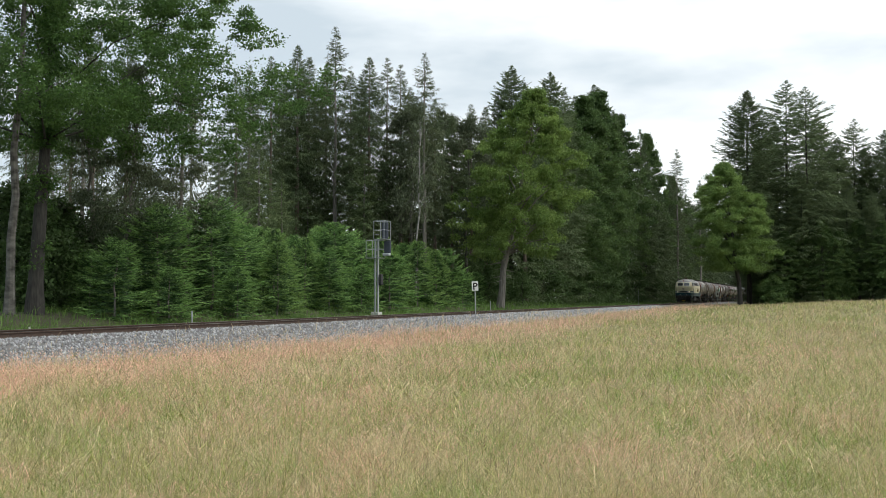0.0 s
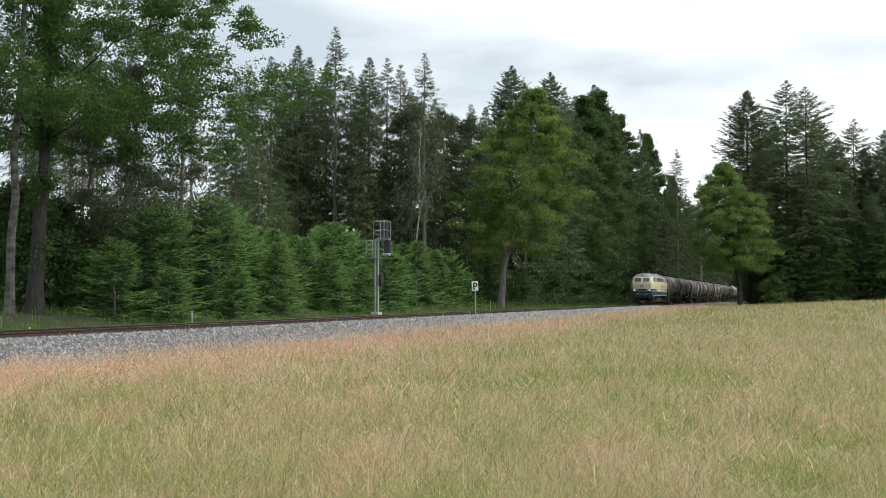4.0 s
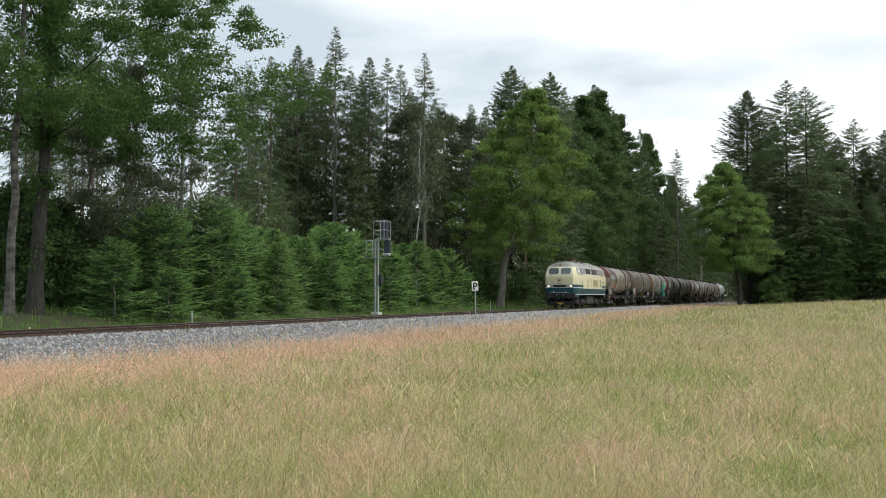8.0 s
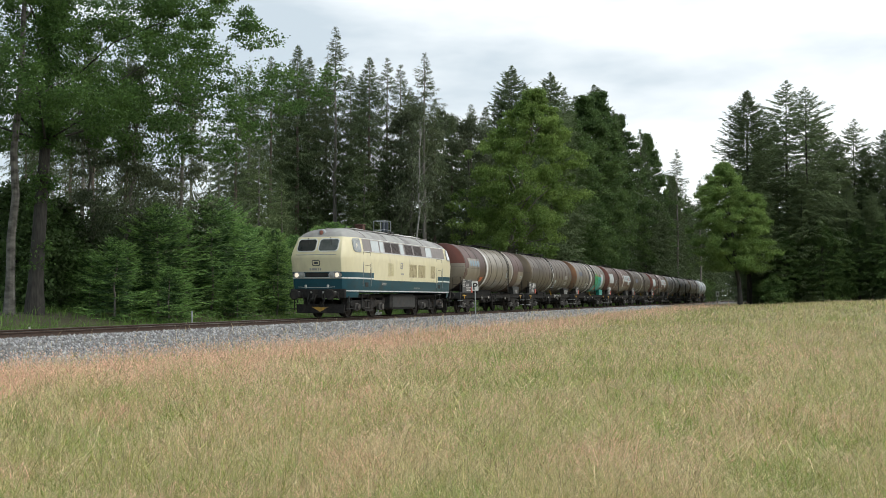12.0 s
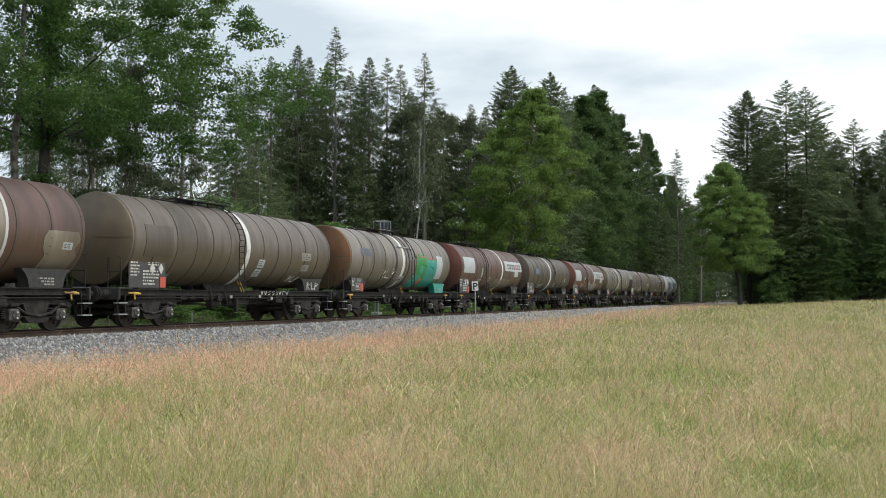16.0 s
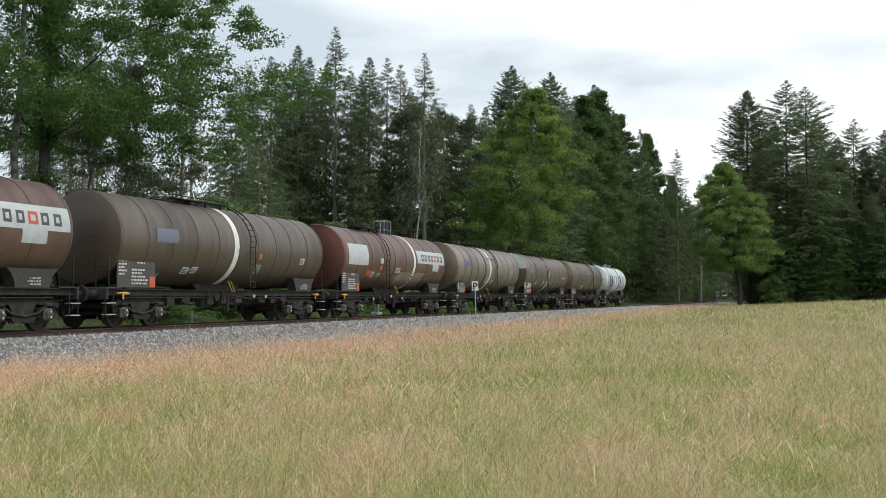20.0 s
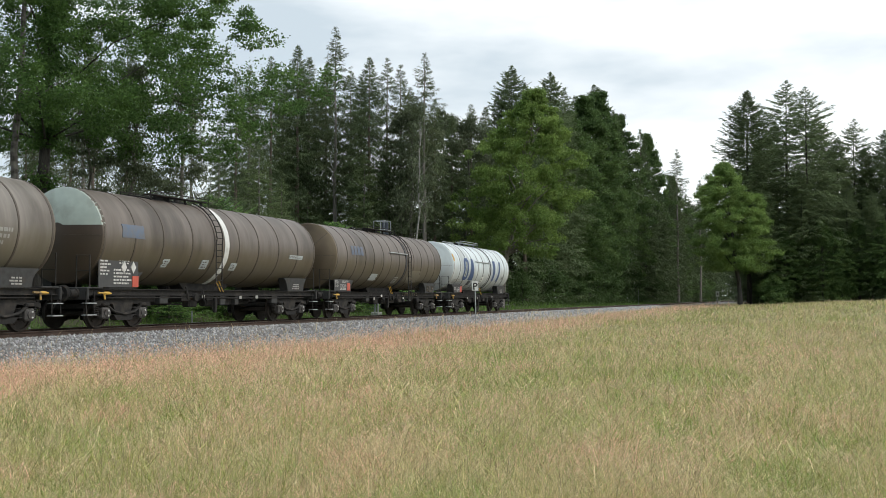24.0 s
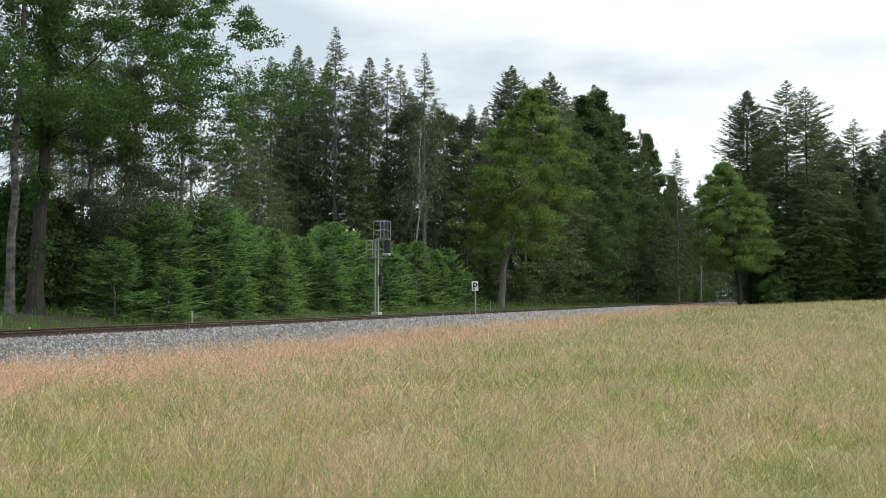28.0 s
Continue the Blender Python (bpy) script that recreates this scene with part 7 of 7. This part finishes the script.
    for sx in (1, -1):
        for sy in (1, -1):
            a, b = sorted((sy * 0.09, sy * 0.98))
            g = front_plate(Geo(), a - 0.045, b + 0.045, 2.975, 3.585, 0.022, sx, 0.10)
            fr = part("windscreen_frame", g, WHITE_PAINT, loco, "pale windscreen rim")
            g = front_plate(Geo(), a, b, 3.02, 3.54, 0.032, sx, 0.08)
            part("windscreen", g, GLASS_GREY if sy > 0 else GLASS_DARK, fr)
            c = sy * 0.55
            g = Geo().tube([(sx * (front_x(c, 3.6) + 0.04), c, 3.62), (sx * (front_x(c, 3.3) + 0.05), c + 0.16, 3.22)], 0.012, 5)
            part("wiper", g, RUBBER, loco)
            a2, b2 = sorted((sy * 0.56, sy * 1.17))
            part("lamp_bezel", front_plate(Geo(), a2 + 0.02, b2 - 0.02, 1.80, 2.06, 0.026, sx, 0.10), LAMP_METAL, loco, "grey metal lamp surround")
            # twin lamps
            for y, m, nm in ((sy * 0.73, LENS, "marker_lamp"), (sy * 1.0, HEADLAMP, "headlamp")):
                x = front_x(y, 1.92)
                g = Geo().lathe([(sx * (x - 0.05), 0.145), (sx * (x + 0.05), 0.145), (sx * (x + 0.055), 0.115)], 18, "x", (0, y, 1.93))
                lamp = part(nm, g, GALV, loco)
                g = Geo().lathe([(sx * (x + 0.04), 0.115), (sx * (x + 0.06), 0.10), (sx * (x + 0.075), 0.0)], 18, "x", (0, y, 1.93))
                part("lens", g, m if sx > 0 else LENS, lamp)
        part("lamp_panel", front_plate(Geo(), -1.21, 1.21, 1.775, 2.085, 0.016, sx, 0.12), LAMP_METAL, loco, "weathered grey rounded lamp panel")
        for z in (1.79, 2.07):
            g = Geo().tube([(sx * (front_x(1.1, z) + 0.03), -1.10, z), (sx * (front_x(0.5, z) + 0.03), -0.5, z), (sx * (front_x(0.5, z) + 0.03), 0.5, z), (sx * (front_x(1.1, z) + 0.03), 1.10, z)], 0.014, 5)
            part("panel_rim", g, GALV, loco, "bright metal rim")
        g = front_plate(Geo(), -0.56, 0.56, 1.83, 2.03, 0.024, sx, 0.06)
        for k in range(4):
            g.tube([(sx * (front_x(0.5, 1.9) + 0.025), -0.52, 1.85 + 0.05 * k), (sx * (front_x(0.5, 1.9) + 0.025), 0.52, 1.85 + 0.05 * k)], 0.012, 4)
        part("nose_grille", g, RUBBER, loco, "dark slotted nose grille")
        g = front_plate(Geo(), -1.22, 1.22, 1.765, 1.79, 0.03, sx)
        part("lamp_tray", g, GALV, loco)
        x = front_x(0, 3.82)
        g = Geo().lathe([(sx * (x - 0.12), 0.16), (sx * (x + 0.05), 0.15), (sx * (x + 0.07), 0.11)], 16, "x", (0, 0, 3.86))
        top = part("top_lamp", g, GALV, loco)
        part("lens", Geo().lathe([(sx * (x + 0.06), 0.115), (sx * (x + 0.08), 0.08), (sx * (x + 0.085), 0.0)], 16, "x", (0, 0, 3.86)), RED_LENS, top, "reddish lamp lens")
        g = front_plate(Geo(), -0.20, 0.20, 2.34, 2.60, 0.012, sx, 0.05)
        em = part("emblem", g, DARK_LETTER, loco, "dark rounded emblem plate")
        front_g = front_plate(Geo(), -0.165, 0.165, 2.375, 2.565, 0.016, sx, 0.04)
        part("emblem_field", front_g, CREAM, em)
        part("emblem_bar", front_plate(Geo(), -0.10, 0.10, 2.42, 2.52, 0.020, sx, 0.02), DARK_LETTER, em)
        g = Geo()
        text_bars(g, lambda u, v, o: (sx * (front_x(u, v) + o), u, v), -0.34, 0.42, 2.12, 2.25, 1, random.Random(9), 0.75)
        part("lettering", g, GREY_LABEL, loco, "", 0)
        g = Geo().tube([(sx * (front_x(0.9, 2.82) + 0.04), -1.0, 2.84), (sx * (front_x(0, 2.82) + 0.05), 0, 2.84), (sx * (front_x(0.9, 2.82) + 0.04), 1.0, 2.84)], 0.015, 5)
        part("grab_rail", g, GALV, loco)
        # buffer beam, guards, rail guard with a yellow mark
        g = Geo().box((sx * 7.18, 0, 1.10), (0.16, 2.7, 0.42), 0.03)
        part("buffer_beam", g, UNDER, loco, "grimy black buffer beam")
        make_buffers(loco, sx * 7.22, sx, 1.05)
        for y in (-0.55, 0.55):
            g = Geo().box((sx * 7.34, y, 1.42), (0.08, 0.10, 0.16), 0.02)
            part("cable_socket", g, MARKING, loco, "small white socket")
        for k, y in enumerate((-1.05, -0.72, -0.22, 0.24, 0.68, 1.02)):
            g = Geo().tube([(sx * 7.28, y, 1.22 - 0.05 * (k % 2)), (sx * 7.38, y + 0.04, 0.98), (sx * 7.34, y + 0.10, 0.70 + 0.06 * (k % 3)), (sx * 7.2, y + 0.05, 0.86)], 0.022, 5)
            part("brake_hose", g, RUBBER, loco)
        for y in (-0.9, -0.3, 0.3, 0.9):
            part("hose_cock", Geo().box((sx * 7.30, y, 1.16), (0.10, 0.07, 0.09), 0.015), LAMP_METAL, loco, "small grey cock")
        g = Geo().tube([(sx * 7.35, -0.9, 1.40), (sx * 7.40, -0.45, 1.37), (sx * 7.40, 0.45, 1.37), (sx * 7.35, 0.9, 1.40)], 0.016, 5)
        part("shunter_rail", g, GALV, loco)
        g = Geo().prism([(-1.15, 0.22), (1.15, 0.22), (1.2, 0.62), (-1.2, 0.62)], sx * 6.9, sx * 6.98, "x")
        guard = part("rail_guard", g, UNDER, loco, "dark rail guard plate")
        part("warning_mark", Geo().prism([(-0.42, 0.50), (0.42, 0.50), (0.0, 0.28)], sx * 6.99, sx * 7.0, "x"), YELLOW, guard, "yellow triangle")
        for sy in (-1, 1):
            g = Geo()
            for z in (0.42, 0.72):
                g.box((sx * 6.85, sy * 1.40, z), (0.40, 0.18, 0.03), 0.006)
            g.box((sx * 6.85, sy * 1.36, 0.68), (0.04, 0.04, 0.62))
            part("corner_step", g, FRAME_GREY, loco, "dark corner steps")
        for sy in (-1, 1):
            g = Geo().tube([(sx * 7.3, sy * 0.4, 1.1), (sx * 7.42, sy * 0.42, 0.8), (sx * 7.4, sy * 0.36, 0.6), (sx * 7.3, sy * 0.3, 0.9)], 0.03, 6)
            part("brake_hose", g, RUBBER, loco)
    # roof gear
    for x, l in ((3.9, 1.0), (1.2, 1.6), (-1.4, 1.6), (-3.8, 1.0)):
        g = Geo().box((x, 0, 4.17), (l, 1.1, 0.08), 0.03)
        part("roof_hatch", g, ROOF_GREY, roof)
    for x in (5.0, 2.4, -0.1, -2.6, -5.0):
        g = Geo()
        for z0, z1 in ((3.68, 3.80), (3.80, 3.97), (3.97, 4.09)):
            for sy in (1, -1):
                g.tube([side_place(x, z0, 0.006, sy), side_place(x, z1, 0.006, sy)], 0.014, 4)
        part("roof_joint", g, BAND_GREY, roof, "dark roof joint")
    for x in (-0.9, -2.7):
        g = Geo().tube([(x, 0.25, 4.20), (x - 0.5, 0.42, 4.19), (x - 0.9, 0.62, 4.13)], [0.06, 0.07, 0.05], 6)
        part("roof_pipe", g, WHITE_PAINT, roof, "pale roof pipe")
    for sy in (1, -1):
        g = Geo().tube([(5.4, sy * 0.5, 4.16), (2.0, sy * 0.62, 4.15), (-5.2, sy * 0.6, 4.15)], 0.02, 5)
        part("roof_cable", g, BAND_GREY, roof)
    for x in (0.1, -0.5):
        g = Geo().box((x, 0.35, 4.22), (0.36, 0.28, 0.16), 0.04)
        part("exhaust", g, RUBBER, roof, "sooty exhaust outlet")
    g = Geo().box((2.6, 0, 4.28), (0.34, 0.42, 0.40), 0.04)
    g.box((2.6, 0, 4.49), (0.40, 0.48, 0.05), 0.02)
    part("exhaust_stack", g, RUST_STACK, roof, "rusty brown exhaust stack")
    # running gear: shared by both ends
    for bx in (4.3, -4.3):
        b = new("bogie")
        b.parent = loco
        b.location = (bx, 0, 0)
        for sy in (-1, 1):
            y = sy * 1.12
            g = Geo().prism([(-2.0, 0.55), (-2.0, 0.78), (-0.7, 0.82), (-0.4, 0.70), (0.4, 0.70), (0.7, 0.82), (2.0, 0.78), (2.0, 0.55), (0.9, 0.52), (0.5, 0.40), (-0.5, 0.40), (-0.9, 0.52)], y - 0.06, y + 0.06)
            part("side_frame", g, UNDER, b)
            for ax in (-1.4, 1.4):
                g = Geo().box((ax, y + sy * 0.06, 0.5), (0.34, 0.2, 0.36), 0.05)
                g.lathe([(y + sy * 0.14, 0.15), (y + sy * 0.24, 0.14), (y + sy * 0.25, 0.0)], 12, "y", (ax, 0, 0.5))
                part("axle_box", g, CAST_GREY, b)
                for dx in (-0.32, 0.32):
                    g = Geo()
                    for k in range(6):
                        g.lathe([(0.42 + 0.05 * k, 0.06), (0.445 + 0.05 * k, 0.09), (0.47 + 0.05 * k, 0.06)], 10, "z", (ax + dx, y, 0))
                    part("spring", g, UNDER, b)
            g = Geo().tube([(-0.3, y, 0.35), (-0.3, y, 0.85)], 0.13, 10)
            g.tube([(0.3, y, 0.35), (0.3, y, 0.85)], 0.13, 10)
            g.box((0.0, y + sy * 0.05, 0.32), (1.0, 0.16, 0.08), 0.02)
            part("bolster_spring", g, UNDER, b)
            for dx in (-2.05, 2.05):
                g = Geo().box((dx, sy * 0.95, 0.62), (0.22, 0.34, 0.62), 0.05)
                part("sand_box", g, UNDER, b)
        g = Geo().box((0, 0, 0.62), (3.0, 1.9, 0.24), 0.04)
        part("bogie_frame", g, UNDER, b)
        for ax in (-1.4, 1.4):
            make_wheelset(b, ax, 0.5)
    g = Geo().box((-0.15, 0, 0.72), (3.3, 2.5, 0.78), 0.12)
    part("fuel_tank", g, FRAME_GREY, loco, "dark grey fuel tank")
    g = Geo()
    for x in (1.75, -2.05):
        g.tube([(x, -0.9, 0.75), (x, 0.9, 0.75)], 0.2, 10)
    g.box((0, 0, 0.98), (14.0, 1.6, 0.14))
    part("underframe", g, UNDER, loco)
    return loco


# ---- trackside things ----
def build_signal():
    x, y, _ = plan(24.0, 56.5)
    sig = tagged(new("railway_signal"), "galvanised lattice signal mast with work cages, seen from behind", "railway signal")
    sig.matrix_basis = pose(x, y, 0.0, 0, 0, HEAD + 90 - 8)
    part("foundation", Geo().box((0, 0, -0.1), (0.5, 0.5, 0.36), 0.03), CONCRETE, sig, "white concrete foundation block")
    g = Geo()
    for sx in (-0.10, 0.10):
        g.box((sx, 0, 2.15), (0.065, 0.13, 4.3), 0.01)
    part("mast", g, GALV, sig, "pair of grey steel channels")
    g = Geo()
    for k in range(15):
        g.box((0, 0.02, 0.3 + k * 0.31), (0.2, 0.05, 0.035))
    part("tie_plate", g, GALV, sig)
    g = Geo()
    for k in range(11):
        g.tube([(-0.24, 0, 0.35 + k * 0.28), (-0.12, 0, 0.35 + k * 0.28)], 0.014, 4)
    part("climbing_irons", g, GALV, sig)

    def cage(x0, x1, y0, y1, z0, z1):
        g = Geo()
        for xx in (x0, x1):
            for yy in (y0, y1):
                g.tube([(xx, yy, z0), (xx, yy, z1)], 0.02, 5)
        for z in (z0, (z0 + z1) / 2, z1):
            g.tube([(x0, y0, z), (x1, y0, z), (x1, y1, z), (x0, y1, z), (x0, y0, z)], 0.018, 5)
        g.box(((x0 + x1) / 2, (y0 + y1) / 2, z0), (x1 - x0, y1 - y0, 0.04))
        return g
    part("work_cage", cage(-0.52, 0.36, -0.35, 0.35, 3.25, 4.3), GALV, sig, "lower railed work cage")
    part("work_cage", cage(0.0, 0.70, -0.35, 0.40, 4.35, 5.42), GALV, sig, "upper railed work cage")
    part("signal_head", Geo().box((0.50, 0.1, 4.86), (0.44, 0.16, 0.98), 0.06), SCREEN, sig, "black signal screen")
    part("signal_head", Geo().box((0.68, 0.1, 3.90), (0.46, 0.14, 0.75), 0.05), SCREEN, sig, "small black signal screen")
    part("lamp_box", Geo().box((0.62, 0.1, 3.46), (0.44, 0.24, 0.16), 0.03), PALE_LABEL, sig, "pale lamp box")
    part("cable_cabinet", Geo().box((0.30, 0, 1.98), (0.18, 0.24, 0.62), 0.02), FRAME_GREY, sig, "grey cable cabinet")


def build_boards():
    for n, (p, s, h, w, letter) in enumerate(((17.35, 54.8, 1.80, 0.36, True), (14.5, 180.4, 1.95, 0.62, False))):
        x, y, _ = plan(p, s)
        z = float(ground_z(x, y))
        ob = tagged(new("whistle_board"), "white trackside board with a black letter P on a grey post" if letter else "distant pale trackside board on a grey post", "railway sign")
        ob.matrix_basis = pose(x, y, 0, 0, 0 if n else -1.5, 4)
        part("post", Geo().tube([(0, 0, z - 0.3), (0, 0, h)], 0.032 if letter else 0.05, 8), GALV, ob)
        ph = w * 1.45
        board = part("board", Geo().box((0, -0.045, h - ph / 2 + 0.02), (w, 0.025, ph), 0.01), WHITE_PAINT, ob, "white enamel plate")
        if letter:
            cu = bpy.data.curves.new("letter", "FONT")
            cu.body = "P"
            cu.size = 0.52
            cu.align_x = "CENTER"
            cu.extrude = 0.002
            cu.offset = 0.012
            cu.materials.append(RUBBER)
            t = new("letter", cu)
            t.parent = board
            t.matrix_basis = pose(0, -0.062, h - ph / 2 - 0.165, 90, 0, 0)
        else:
            part("dark_bar", Geo().box((0, -0.062, h - ph / 2 + 0.05), (w * 0.35, 0.006, ph * 0.4)), RUBBER, board)


def build_stakes():
    for p, s, h, m in ((24.6, 38.0, 0.75, GALV), (25.5, 84.7, 0.9, GALV), (25.0, 163.0, 2.6, GALV), (24.0, 27.6, 0.4, MARKING), (14.9, 184.0, 1.3, GALV), (14.4, 186.0, 1.2, GALV)):
        x, y, _ = plan(p, s)
        z = float(ground_z(x, y))
        ob = tagged(new("marker_post"), "thin weathered grey post beside the railway", "post", "marker posts")
        ob.location = (x, y, z)
        part("stake", Geo().tube([(0, 0, -0.2), (0.01, 0, h * 0.5), (0.0, 0, h)], [0.04, 0.038, 0.034], 6), m, ob)


def train_pose(s, t):
    x, y, z = plan(TRACK_P, s - SPEED * (t - 12.0))
    return pose(x, y, z, 0, 0, HEAD)


MOVING = []


def build_train():
    MOVING.append((make_locomotive(), LOCO_S))
    for front, rear, spec in WAGONS:
        MOVING.append(make_tank_wagon(spec, front, rear))


LOCO_S = 49.4

build_ground()
build_track()
build_forest()
build_broadleaves()
build_young_spruces()
build_undergrowth()
build_train()
build_signal()
build_boards()
build_stakes()
build_stones()
build_meadow()


def motions():
    for thing, s in MOVING:
        walk(thing, [(t, train_pose(s, t)) for t in (0.0, 4.0, 8.0, 12.0, 16.0, 20.0, 24.0, 28.0)])
    step = 1.0 / 30
    for ws, x, r in SPINNERS:
        rate = math.degrees(SPEED / r)
        walk(ws, [(k * step, pose(x, 0, r, 0, (rate * k * step) % 360, 0)) for k in range(0, 841)])


motions()
